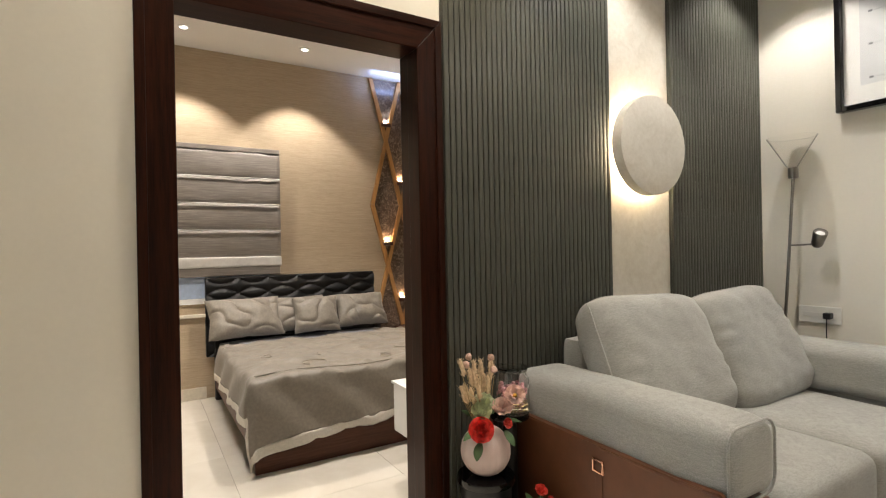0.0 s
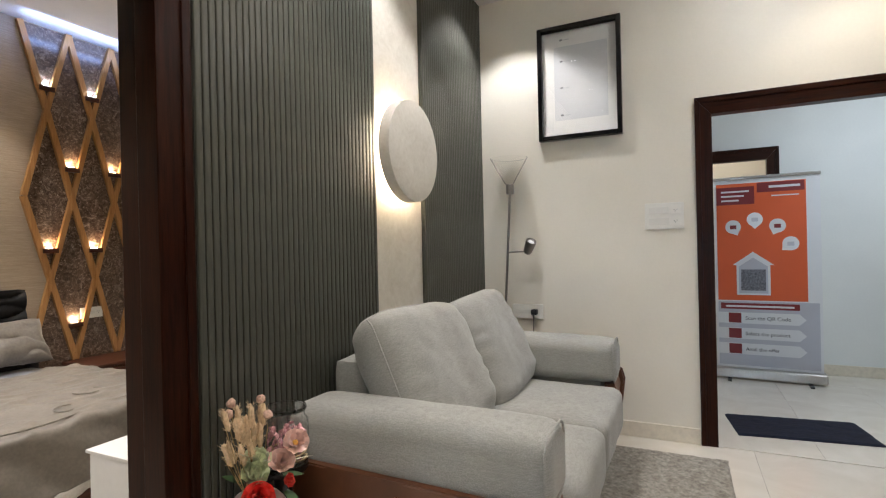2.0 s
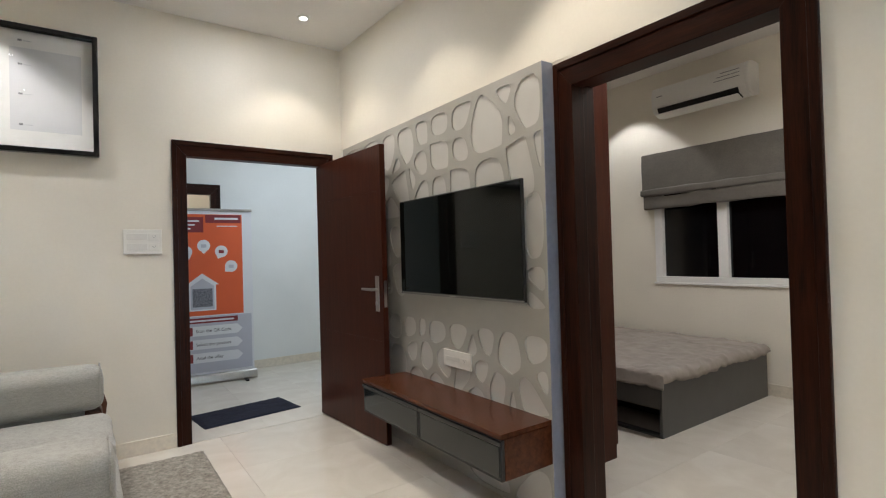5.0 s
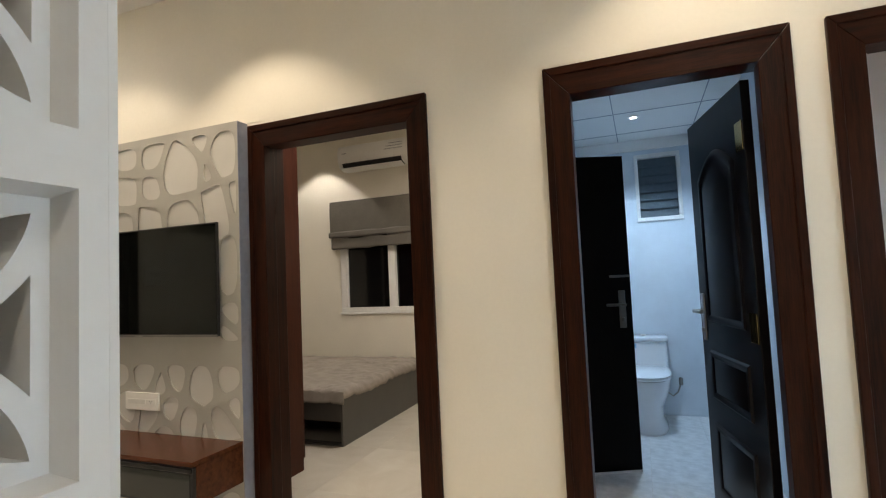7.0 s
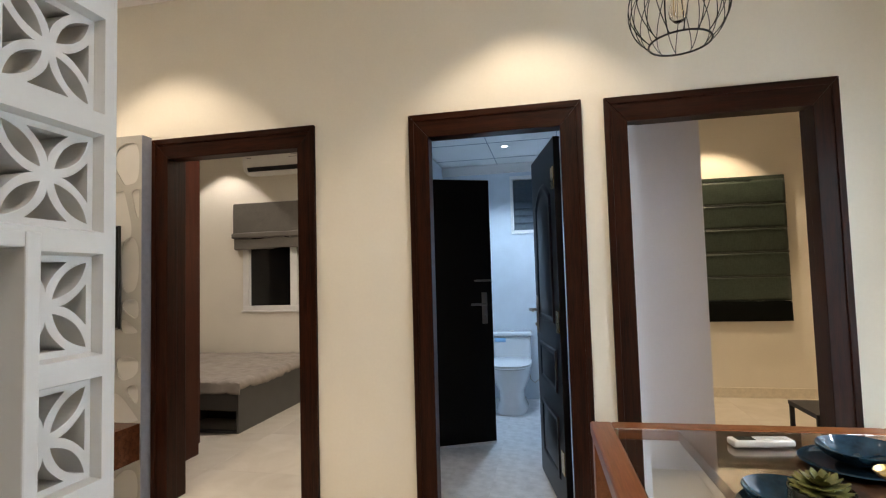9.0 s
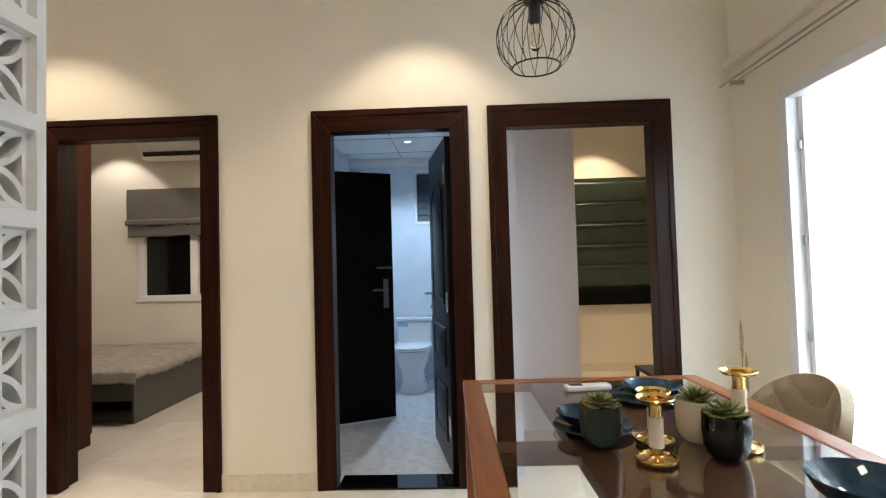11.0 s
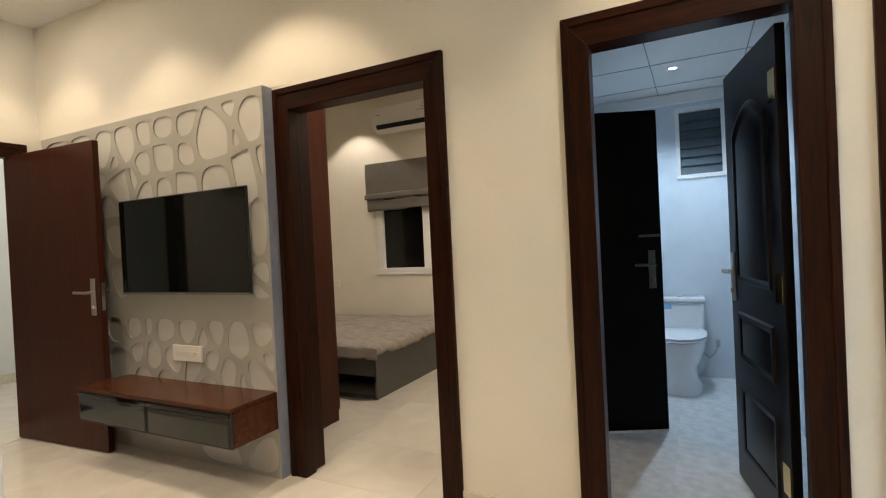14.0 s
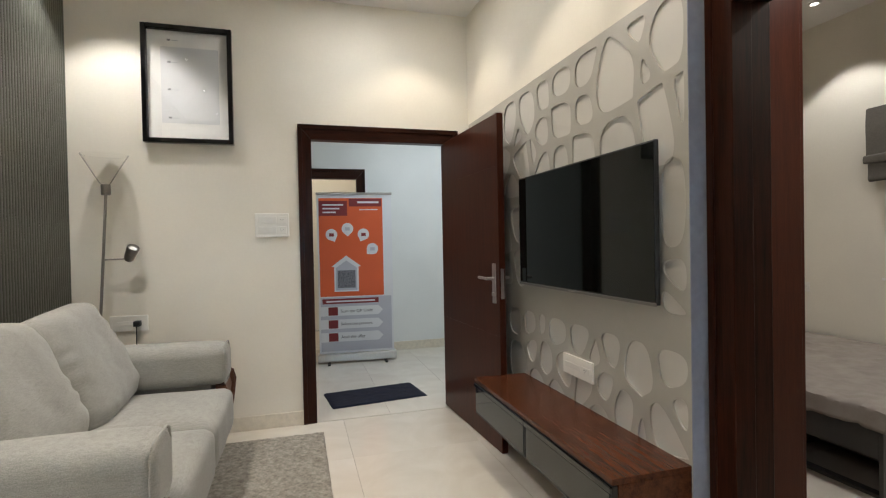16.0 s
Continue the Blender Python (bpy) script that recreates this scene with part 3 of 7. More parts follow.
for x0, x1 in ((0.002, W / 2 - 0.002), (W / 2 + 0.002, W - 0.002)):
    dr = part("drawer", box(x0, x1, D - 0.0235, D - 0.004, 0.0, Hh - 0.026, bevel=0.002), BLACK_MATT, con, "black framed drawer front")
    part("glass_front", box(x0 + 0.014, x1 - 0.014, D - 0.0038, D - 0.0005, 0.014, Hh - 0.056, bevel=0.001), SMOKE, dr, "smoked glass panel")
    part("rail", box(x0, x1, D - 0.0038, D + 0.006, Hh - 0.05, Hh - 0.028, bevel=0.003), BLACK_GLOSS, dr)

# ---- ribbed wall ----
def ribbed(name, x0, x1, label):
    th = tagged(new(name), label, "wall panel", kind="structure")
    part("backing", box(x0, x1, 2.7305, 2.7445, 0, CEIL - 0.002), SLAT, th)
    n = round((x1 - x0) / 0.0272)
    w = (x1 - x0) / n
    bm = box(0.0022, w - 0.0022, -0.014, 0.0, 0.0, CEIL - 0.004, bevel=0.0035, seg=3)
    me = mesh_of("slat", bm, SLAT, True)
    for i in range(n):
        shared("slat", me, th, pose(x0 + i * w, 2.7303, 0.001))


ribbed("ribbed_panel_1", 2.61, 3.595, "charcoal ribbed wall panel beside the doorway")
ribbed("ribbed_panel_2", 4.09, 5.028, "charcoal ribbed wall panel in the corner")
pl_ = Mat("mottled_plaster", 0.6)
p1_ = pl_.noise((1, 1, 1), 7, 7, 0.68, 1.4)
p2_ = pl_.noise((1, 1, 1), 48, 5, 0.6)
pl_.color(pl_.mix(0.3, pl_.ramp(p1_, (0.32, (0.60, 0.55, 0.46)), (0.5, (0.67, 0.625, 0.54)), (0.7, (0.725, 0.685, 0.605))), pl_.ramp(p2_, (0.35, (0.55, 0.50, 0.42)), (0.65, (0.72, 0.68, 0.60)))))
pl_.bump(p2_, 0.3, 0.002)
PLASTER = pl_.m
structure("plaster_strip", box(3.598, 4.087, 2.7385, 2.7445, 0, CEIL - 0.002), PLASTER, "pale mottled plaster strip between the ribbed panels", "wall panel")
disc = thing("wall_lamp", "round plaster disc wall lamp with a warm halo", "wall lamp", pose(3.815, 2.738, 1.736))
part("disc", lathe([(0.0, 0), (0.250, 0), (0.254, 0.002), (0.255, 0.005), (0.255, 0.056), (0.254, 0.059), (0.251, 0.06), (0.12, 0.0602), (0.0, 0.06)], 72), PLASTER, disc, "pale mottled plaster disc", True)
for o in disc.children:
    o.matrix_basis = pose(0, -0.055, 0, 90, 0, 0)
part("mount", box(-0.09, 0.09, -0.0545, 0, -0.09, 0.09, bevel=0.004), plain("white_metal", (0.7, 0.7, 0.68), 0.4), disc)
ring = lathe([(0.195, -0.004), (0.205, -0.004), (0.205, 0.004), (0.195, 0.004), (0.195, -0.004)], 48)
o = part("light_strip", ring, glow("warm_led", (1.0, 0.84, 0.60), 34.0), disc, "glowing warm light strip")
o.matrix_basis = pose(0, -0.048, 0, 90, 0, 0)

# ---- jali screen ----
def jali():
    white = paint("white_painted_concrete", (0.61, 0.61, 0.605), 0.6, 0.2, 0.3)
    scr = thing("jali_screen", "white painted pierced block screen with flower openings", "screen", pose(1.04, 1.951, 0))
    p, half, d = 0.1745, 0.0680, 0.09
    c = p / 2
    bm = bm_new()
    hole = half - 0.0085

    def lens(q, n=12):
        # a leaf shaped opening from the hub towards a corner
        ang, r0, r1 = radians(45 + 90 * q), 0.0135, hole * 1.4142
        arc = [(r0 + (r1 - r0) * i / n, 0.0117 * math.sin(math.pi * i / n) ** 0.85) for i in range(n + 1)]
        loop = [(r, w) for r, w in arc] + [(r, -w) for r, w in arc[-2:0:-1]]
        return [(c + r * math.cos(ang) - w * math.sin(ang), c + r * math.sin(ang) + w * math.cos(ang)) for r, w in loop]

    def side_hole(q, n=9):
        # a three-sided opening with two hollow sides
        ang, r0, w1 = radians(90 * q), 0.018, 0.0292
        arc = [(r0 + (hole - r0) * i / n, w1 * (i / n) ** 1.75) for i in range(n + 1)]
        loop = arc + [(r, -w) for r, w in arc[:0:-1]]
        return [(c + r * math.cos(ang) - w * math.sin(ang), c + r * math.sin(ang) + w * math.cos(ang)) for r, w in loop]

    def square(h):
        return [(c - h, c - h), (c + h, c - h), (c + h, c + h), (c - h, c + h)]

    def loop_at(x, pts):
        return [bm.verts.new((x, y, z)) for y, z in pts]

    def bridge(a_, b_):
        for k in range(len(a_)):
            m_ = (k + 1) % len(a_)
            bm.faces.new((a_[k], a_[m_], b_[m_], b_[k]))
    holes = [lens(q) for q in range(4)] + [side_hole(q) for q in range(4)]
    faces = []
    for x0, x1 in ((0.0, 0.016), (d, d - 0.016)):
        outer, lip, bed_ = loop_at(x0, square(p / 2)), loop_at(x0, square(half + 0.004)), loop_at(x1, square(half))
        bridge(outer, lip)
        bridge(lip, bed_)
        rings = [loop_at(x1, h) for h in holes]
        edges = []
        for lp in [bed_] + rings:
            edges += [bm.edges.get((lp[k], lp[(k + 1) % len(lp)])) or bm.edges.new((lp[k], lp[(k + 1) % len(lp)])) for k in range(len(lp))]
        bmesh.ops.triangle_fill(bm, use_beauty=True, edges=edges, normal=(1, 0, 0))
        faces.append((outer, rings))
    bridge(faces[0][0], faces[1][0])
    for ra, rb in zip(faces[0][1], faces[1][1]):
        bridge(ra, rb)
    me = mesh_of("block", bm, white)
    for i in range(4):
        for j in range(16):
            shared("block", me, scr, pose(0, 0.0055 + i * p, 0.1190 + j * p))
    part("plinth", box(-0.004, d + 0.004, 0.0, 0.79, 0, 0.1185, bevel=0.003), white, scr)
    part("cap", box(0, d, 0.0, 0.79, 0.1190 + 16 * p + 0.0005, CEIL - 0.001), white, scr)
    part("end_post", box(0.0, d, 0.0, 0.0054, 0.1190, 0.1190 + 16 * p), white, scr)
    part("wall_post", box(0.0, d, 0.7038, 0.79, 0.1190, 0.1190 + 16 * p), white, scr)


jali()

# ---- soft shapes ----


def pillow_bm(w, h, t, n=18, puff=0.55, wrinkle=0.006, seed=0, corner=0.10, squircle=0.0, ridge=0.0):
    """A stuffed cushion lying in x, z with its thickness in y, centred on the origin."""
    bm = bm_new()
    grids = []
    for side in (-1, 1):
        g = []
        for i in range(n + 1):
            row = []
            for j in range(n + 1):
                u, v = 2 * i / n - 1, 2 * j / n - 1
                k = max(0.0, (1 - abs(u) ** 3.2) * (1 - abs(v) ** 3.2)) ** puff
                x = u * w / 2 * (1 - corner * (1 - abs(v)) * abs(u) * 0.6) * math.sqrt(1 - squircle * v * v)
                z = v * h / 2 * (1 - corner * (1 - abs(u)) * abs(v) * 0.6) * math.sqrt(1 - squircle * u * u)
                rim = noise.noise(Vector((x * 11 + seed, z * 11, seed))) * wrinkle * 0.8
                body = noise.noise(Vector((x * 9 + seed, z * 9, side * 3.1 + seed))) * wrinkle + noise.noise(Vector((x * 26 + seed, z * 22, side))) * wrinkle * 0.5
                if ridge:
                    body += ridge * ((1 - abs(noise.noise(Vector((x * 5 + z * 4 + seed, z * 6 - x * 3, side + seed))))) ** 6 - 0.3)
                # creases that run in from the corners
                crease = math.sin((abs(u) - abs(v)) * 9 + seed + side) * wrinkle * 0.35 * (abs(u) * abs(v)) ** 0.7
                row.append(bm.verts.new((x, side * k * t / 2 + rim * (1 - k) + (body + crease) * min(1, 1.5 * k), z)))
            g.append(row)
        grids.append(g)
    for g, flip in zip(grids, (False, True)):
        for i in range(n):
            for j in range(n):
                q = (g[i][j], g[i + 1][j], g[i + 1][j + 1], g[i][j + 1])
                bm.faces.new(q[::-1] if flip else q)
    bmesh.ops.remove_doubles(bm, verts=bm.verts, dist=0.0001)
    return bm


def soft_box(x0, x1, y0, y1, z0, z1, r, seg=5, cuts=10, wave=0.003, seed=0.0, crown=0.0):
    """A padded block with rounded edges, a slightly crowned top and faint unevenness."""
    bm = box(x0, x1, y0, y1, z0, z1)
    bmesh.ops.subdivide_edges(bm, edges=bm.edges[:], cuts=cuts, use_grid_fill=True)
    cx, cy, cz = (x0 + x1) / 2, (y0 + y1) / 2, (z0 + z1) / 2
    hx, hy, hz = (x1 - x0) / 2, (y1 - y0) / 2, (z1 - z0) / 2
    for v in bm.verts:
        p = [v.co.x - cx, v.co.y - cy, v.co.z - cz]
        core = [max(-(h - r), min(h - r, q)) for q, h in zip(p, (hx, hy, hz))]
        d = Vector([q - c for q, c in zip(p, core)])
        if d.length > 1e-6:
            d = d.normalized() * r if d.length > r else d
        q = Vector(core) + d
        if crown:
            q.z += crown * (1 - (q.x / hx) ** 2) * (1 - (q.y / hy) ** 2) * (1 if q.z > 0 else 0)
        nn = noise.noise(Vector((q.x * 6 + seed, q.y * 6, q.z * 6 + seed)))
        q += (d.normalized() if d.length > 1e-6 else Vector()) * nn * wave
        v.co = Vector((cx, cy, cz)) + q
    return bm


def tube(points, r, seg=8, closed=False, bm=None):
    """A round cord through the points."""
    bm = bm or bm_new()
    P = [Vector(p) for p in points]
    n = len(P)
    rings = []
    for i, p in enumerate(P):
        a = P[(i - 1) % n] if closed or i else p
        b = P[(i + 1) % n] if closed or i < n - 1 else p
        t = (b - a).normalized()
        u = t.orthogonal().normalized() if not rings else (last_u - t * last_u.dot(t)).normalized()
        last_u = u
        w = t.cross(u)
        rings.append([bm.verts.new(p + (u * math.cos(2 * math.pi * k / seg) + w * math.sin(2 * math.pi * k / seg)) * r) for k in range(seg)])
    for i in range(n if closed else n - 1):
        a, b = rings[i], rings[(i + 1) % n]
        for k in range(seg):
            bm.faces.new((a[k], a[(k + 1) % seg], b[(k + 1) % seg], b[k]))
    if not closed:
        bm.faces.new(rings[0][::-1])
        bm.faces.new(rings[-1])
    return bm


def prism_yz(poly, x0, x1, bevel=0.0):
    """A slab from x0 to x1 with the outline given in y, z."""
    bm = bm_new()
    f = bm.faces.new([bm.verts.new((x0, y, z)) for y, z in poly])
    e = bmesh.ops.extrude_face_region(bm, geom=[f])
    for v in e["geom"]:
        if isinstance(v, bmesh.types.BMVert):
            v.co.x = x1
    if bevel:
        es = [q for q in bm.edges if len(q.link_faces) == 2 and q.calc_face_angle(0) > 0.9]
        bmesh.ops.bevel(bm, geom=es, offset=bevel, segments=2, affect='EDGES')
    return bm


def cushion_bm(w, h, t, seed, n=64):
    """A boxed back cushion in x, z, its thickness in y: a full front, gathered sides and a seam round the rim. Gives body and seam."""
    bm = bm_new()

    def outline(u, v):
        e = 0.15
        x = u * math.sqrt(max(0.0, 1 - e * v ** 6)) * w / 2
        z = v * math.sqrt(max(0.0, 1 - e * u ** 6)) * h / 2
        return x, z

    def depth(u, v):
        return max(0.0, (1 - abs(u) ** 6.5) * (1 - abs(v) ** 6.5)) ** 0.5
    grids = []
    for side in (-1, 1):
        g = []
        for i in range(n + 1):
            row = []
            for j in range(n + 1):
                # rows crowd towards the rim
                u, v = math.sin(math.pi * (i / n - 0.5)), math.sin(math.pi * (j / n - 0.5))
                x, z = outline(u, v)
                k = depth(u, v)
                edge = max(0.0, abs(u) - 0.62) / 0.38
                gather = edge * (1 - edge) * 4 * 0.0042 * math.sin(v * 17 + seed + 2.2 * math.sin(v * 5 + seed)) * (1 - abs(v) ** 4)
                body = noise.noise(Vector((x * 5 + seed, z * 5, side + seed))) * 0.012 + noise.noise(Vector((x * 13 + seed, z * 17, side * 2 + seed))) * 0.0045
                sag = 0.012 * v * v - 0.010
                row.append(bm.verts.new((x, side * (k * t / 2 + (body + gather - sag * 0.4) * min(1, 1.6 * k)), z)))
            g.append(row)
        grids.append(g)
    for g, flip in zip(grids, (False, True)):
        for i in range(n):
            for j in range(n):
                q = (g[i][j], g[i + 1][j], g[i + 1][j + 1], g[i][j + 1])
                bm.faces.new(q[::-1] if flip else q)
    bmesh.ops.remove_doubles(bm, verts=bm.verts, dist=0.0001)
    loop = []
    for q in range(4):
        for i in range(24):
            s_ = -1 + 2 * i / 24
            u, v = ((s_, 1), (1, -s_), (-s_, -1), (-1, s_))[q]
            x, z = outline(u * 0.985, v * 0.985)
            loop.append((x, -depth(u * 0.985, v * 0.985) * t / 2 - 0.001, z))
    return bm, tube(loop, 0.0042, 6, True)


# ---- sofa ----
SEAM = GREY_FABRIC
sofa = thing("sofa", "two-seat grey fabric sofa with tan leather sides", "sofa", pose(3.82, 2.2, 0))
SX = 0.90


def sofa_arm(s):
    """One padded arm and its leather side; s is -1 or 1 along x."""
    x0, x1 = sorted((s * (SX - 0.265), s * (SX - 0.008)))
    part("arm", soft_box(x0, x1, -0.448, 0.50, 0.47, 0.70, 0.06, cuts=26, wave=0.004, seed=s, crown=0.014), GREY_FABRIC, sofa, "padded grey fabric armrest", True)
    # seam round the rounded front end
    cx_, hx_, cz_, hz_, rr_ = (x0 + x1) / 2, (x1 - x0) / 2 - 0.004, 0.586, 0.112, 0.056
    ring = []
    for q, (sx_, sz_) in enumerate(((1, 1), (-1, 1), (-1, -1), (1, -1))):
        for i in range(9):
            a = radians(90 * q + 90 * i / 8)
            ring.append((cx_ + sx_ * (hx_ - rr_) + rr_ * math.cos(a), -0.4335, cz_ + sz_ * (hz_ - rr_) + rr_ * math.sin(a)))
    part("arm_piping", tube(ring, 0.0042, 6, True), SEAM, sofa, "", True)
    part("arm_base", box(x0 + (0.05 if s > 0 else 0.006), x1 - (0.006 if s > 0 else 0.05), -0.36, 0.46, 0.10, 0.49, bevel=0.01), GREY_FABRIC, sofa)
    o0, o1 = sorted((s * (SX - 0.012), s * (SX + 0.018)))
    outline = [(0.50, 0.07), (0.50, 0.53), (0.3, 0.527), (0.0, 0.522), (-0.28, 0.518), (-0.37, 0.522), (-0.42, 0.525), (-0.455, 0.505), (-0.47, 0.45), (-0.455, 0.32), (-0.42, 0.12), (-0.40, 0.07)]
    side = part("leather_side", prism_yz(outline, o0, o1, 0.008), TAN, sofa, "tan leather side panel", True)
    f0, f1 = sorted((s * (SX - 0.225), s * (SX - 0.0125)))
    part("arm_front", prism_yz([(-0.38, 0.07), (-0.38, 0.465), (-0.435, 0.465), (-0.445, 0.43), (-0.43, 0.30), (-0.39, 0.07)], f0, f1, 0.006), TAN, sofa, "tan leather front piece")
    # strap with a buckle
    xs = s * (SX + 0.018)
    q0, q1 = sorted((xs, xs + s * 0.004))
    part("strap", box(q0, q1, -0.012, 0.018, 0.09, 0.475, bevel=0.001), TAN, side)
    ringp = [(xs + s * 0.007, 0.003 + 0.021 * u, 0.455 + 0.02 * v) for u, v in ((-1, -1), (1, -1), (1, 1), (-1, 1))]
    part("buckle", tube(ringp, 0.0055, 6, True), plain("rose_gold", (0.85, 0.50, 0.34), 0.2, 1.0, 0.04), side, "rose gold buckle", True)


sofa_arm(-1)
sofa_arm(1)
part("base", box(-SX + 0.02, SX - 0.02, -0.37, 0.46, 0.09, 0.235, bevel=0.01), TAN, sofa, "tan leather base")
for x0, x1 in ((-SX + 0.235, -0.002), (0.002, SX - 0.235)):
    part("seat_cushion", soft_box(x0, x1, -0.482, 0.26, 0.225, 0.462, 0.055, cuts=16, wave=0.006, seed=x0 * 7, crown=0.022), GREY_FABRIC, sofa, "", True)
    edge = [(x0 + 0.02, -0.462, 0.425), (x1 - 0.02, -0.462, 0.425)]
    part("seat_piping", tube(edge, 0.004, 6), SEAM, sofa, "", True)
part("back_frame", soft_box(-SX + 0.29, SX - 0.29, 0.33, 0.50, 0.29, 0.806, 0.03, cuts=8, wave=0.002), GREY_FABRIC, sofa, "", True)
for cx, sd, rr, w_, cz_ in ((-0.325, 1.3, 2, 0.72, 0.708), (0.375, 5.1, -3, 0.68, 0.694)):
    body, seam = cushion_bm(w_, 0.60, 0.27, sd)
    c = part("back_cushion", body, GREY_FABRIC, sofa, "", True)
    c.matrix_basis = pose(cx, 0.20, cz_, -25, rr, 0)
    part("cushion_piping", seam, SEAM, c, "", True)
for x in (-0.82, 0.82):
    for y in (-0.36, 0.42):
        part("foot", cyl(0.022, 0.0, 0.09, 16, x, y), BLACK_MATT, sofa)

# ---- rug ----
def rug_bm(w, d, h, n=70):
    bm = bm_new()
    g = []
    for i in range(n + 1):
        row = []
        for j in range(n + 1):
            x, y = (i / n - 0.5) * w, (j / n - 0.5) * d
            e = min(i, n - i, j, n - j)
            z = h * (0.35 if e == 0 else 1.0) + noise.noise(Vector((x * 60, y * 60, 0))) * 0.003 + noise.noise(Vector((x * 14, y * 14, 3))) * 0.0025
            row.append(bm.verts.new((x + noise.noise(Vector((y * 20, 1, 1))) * 0.004 * (i in (0, n)), y + noise.noise(Vector((x * 20, 2, 1))) * 0.004 * (j in (0, n)), z)))
        g.append(row)
    for i in range(n):
        for j in range(n):
            bm.faces.new((g[i][j], g[i + 1][j], g[i + 1][j + 1], g[i][j + 1]))
    r = [g[i][0] for i in range(n)] + [g[n][j] for j in range(n)] + [g[i][n] for i in range(n, 0, -1)] + [g[0][j] for j in range(n, 0, -1)]
    low = [bm.verts.new((v.co.x, v.co.y, 0)) for v in r]
    for k in range(len(r)):
        m = (k + 1) % len(r)
        bm.faces.new((r[m], r[k], low[k], low[m]))
    return bm


rug_m = Mat("shaggy_taupe_pile", 0.95)
rug_m.color(rug_m.ramp(rug_m.noise(size=38, detail=5, rough=0.7), (0.32, (0.17, 0.15, 0.125)), (0.55, (0.33, 0.30, 0.255)), (0.72, (0.46, 0.425, 0.37))))
rug_m.bump(rug_m.noise(size=160, detail=4), 1.0, 0.006)
rug = tagged(new("rug", mesh_of("rug", rug_bm(1.45, 0.86, 0.016), rug_m.m, True)), "shaggy taupe rug lying in front of the sofa", "rug")
rug.matrix_basis = pose(4.085, 1.63, 0.0)

# ---- picture ----
PAPER = plain("white_mat_board", (0.76, 0.74, 0.69), 0.6, 0, 0.02)
pic = thing("picture_frame", "black framed pale print with a wide white mat", "picture", pose(5.03, 2.012, 2.343))
FW, FH = 0.545, 0.768
for y0, y1, z0, z1 in ((-FW / 2, -FW / 2 + 0.03, -FH / 2, FH / 2), (FW / 2 - 0.03, FW / 2, -FH / 2, FH / 2),
                       (-FW / 2 + 0.0302, FW / 2 - 0.0302, -FH / 2, -FH / 2 + 0.03), (-FW / 2 + 0.0302, FW / 2 - 0.0302, FH / 2 - 0.03, FH / 2)):
    part("frame_bar", box(-0.052, 0, y0, y1, z0, z1, bevel=0.004), BLACK_GLOSS, pic, "black frame moulding")
part("mat_board", box(-0.012, -0.004, -FW / 2 + 0.028, FW / 2 - 0.028, -FH / 2 + 0.028, FH / 2 - 0.028), PAPER, pic)
part("print", box(-0.0135, -0.0122, -0.185, 0.165, -0.25, 0.25), plain("pale_grey_print", (0.60, 0.595, 0.58), 0.55, 0, 0.03, 5), pic, "pale grey print")
for k, zz in enumerate((0.295, 0.15, -0.03, -0.215)):
    part("print_mark", box(-0.0142, -0.0137, 0.105, 0.125, zz - 0.006, zz + 0.006), plain("grey_ink", (0.2, 0.2, 0.2), 0.7), pic)
    part("print_line", box(-0.0142, -0.0137, 0.06, 0.098, zz - 0.0035, zz + 0.0005), plain("pale_ink", (0.42, 0.42, 0.42), 0.7), pic)
g = part("glazing", box(-0.0185, -0.0165, -FW / 2 + 0.0305, FW / 2 - 0.0305, -FH / 2 + 0.0305, FH / 2 - 0.0305), glass("picture_glass", (1, 1, 1), 0.0), pic)
g.visible_shadow = False

# ---- floor lamp ----
lamp = thing("floor_lamp", "slim steel floor lamp with a clear glass bowl and reading arm", "floor lamp", pose(4.82, 2.545, 0))
# Darker copy of the steel: the shade on the lamp is in its colour.
SHADED_STEEL = plain("shaded_brushed_steel", (0.27, 0.25, 0.225), 0.30, 1.0, 0.06, 80)
FROST = plain("frosted_white", (0.8, 0.8, 0.78), 0.3)
BOWL = Mat("clear_bowl_glass", 0.0)
BOWL.color((0.97, 0.97, 0.96)).set(Transmission_Weight=1.0, IOR=1.12)
HX, HY = 0.080, -0.072
part("base", lathe([(0.0, 0), (0.115, 0), (0.118, 0.006), (0.11, 0.02), (0.02, 0.028), (0.0, 0.028)], 40), SHADED_STEEL, lamp, "", True)
part("pole", rod((0.0, 0.0, 0.02), (HX, HY, 1.615), 0.0085, 14), SHADED_STEEL, lamp, "", True)
part("top_head", lathe([(0.0, 1.605), (0.024, 1.605), (0.027, 1.61), (0.027, 1.665), (0.024, 1.67), (0.0, 1.67)], 28), SHADED_STEEL, lamp, "", True).matrix_basis = pose(HX, HY, 0)
part("bowl", lathe([(0.024, 1.6705), (0.030, 1.675), (0.066, 1.74), (0.108, 1.815), (0.128, 1.85), (0.1245, 1.851), (0.104, 1.817), (0.062, 1.743), (0.026, 1.678), (0.024, 1.6705)], 48), BOWL.m, lamp, "flared clear glass bowl", True).matrix_basis = pose(HX - 0.012, HY, 0)
part("arm", rod((HX * 0.75, HY * 0.75, 1.205), (0.062, -0.185, 1.21), 0.005, 10), SHADED_STEEL, lamp, "", True)
hd = part("reading_head", lathe([(0.0, -0.05), (0.022, -0.05), (0.03, -0.035), (0.036, 0.045), (0.034, 0.05), (0.030, 0.044), (0.0, 0.03)], 28), SHADED_STEEL, lamp, "polished steel reading head", True)
hd.matrix_basis = pose(0.060, -0.205, 1.24, 0, 0, 0) @ pose(0, 0, 0, 25, -28, 0)
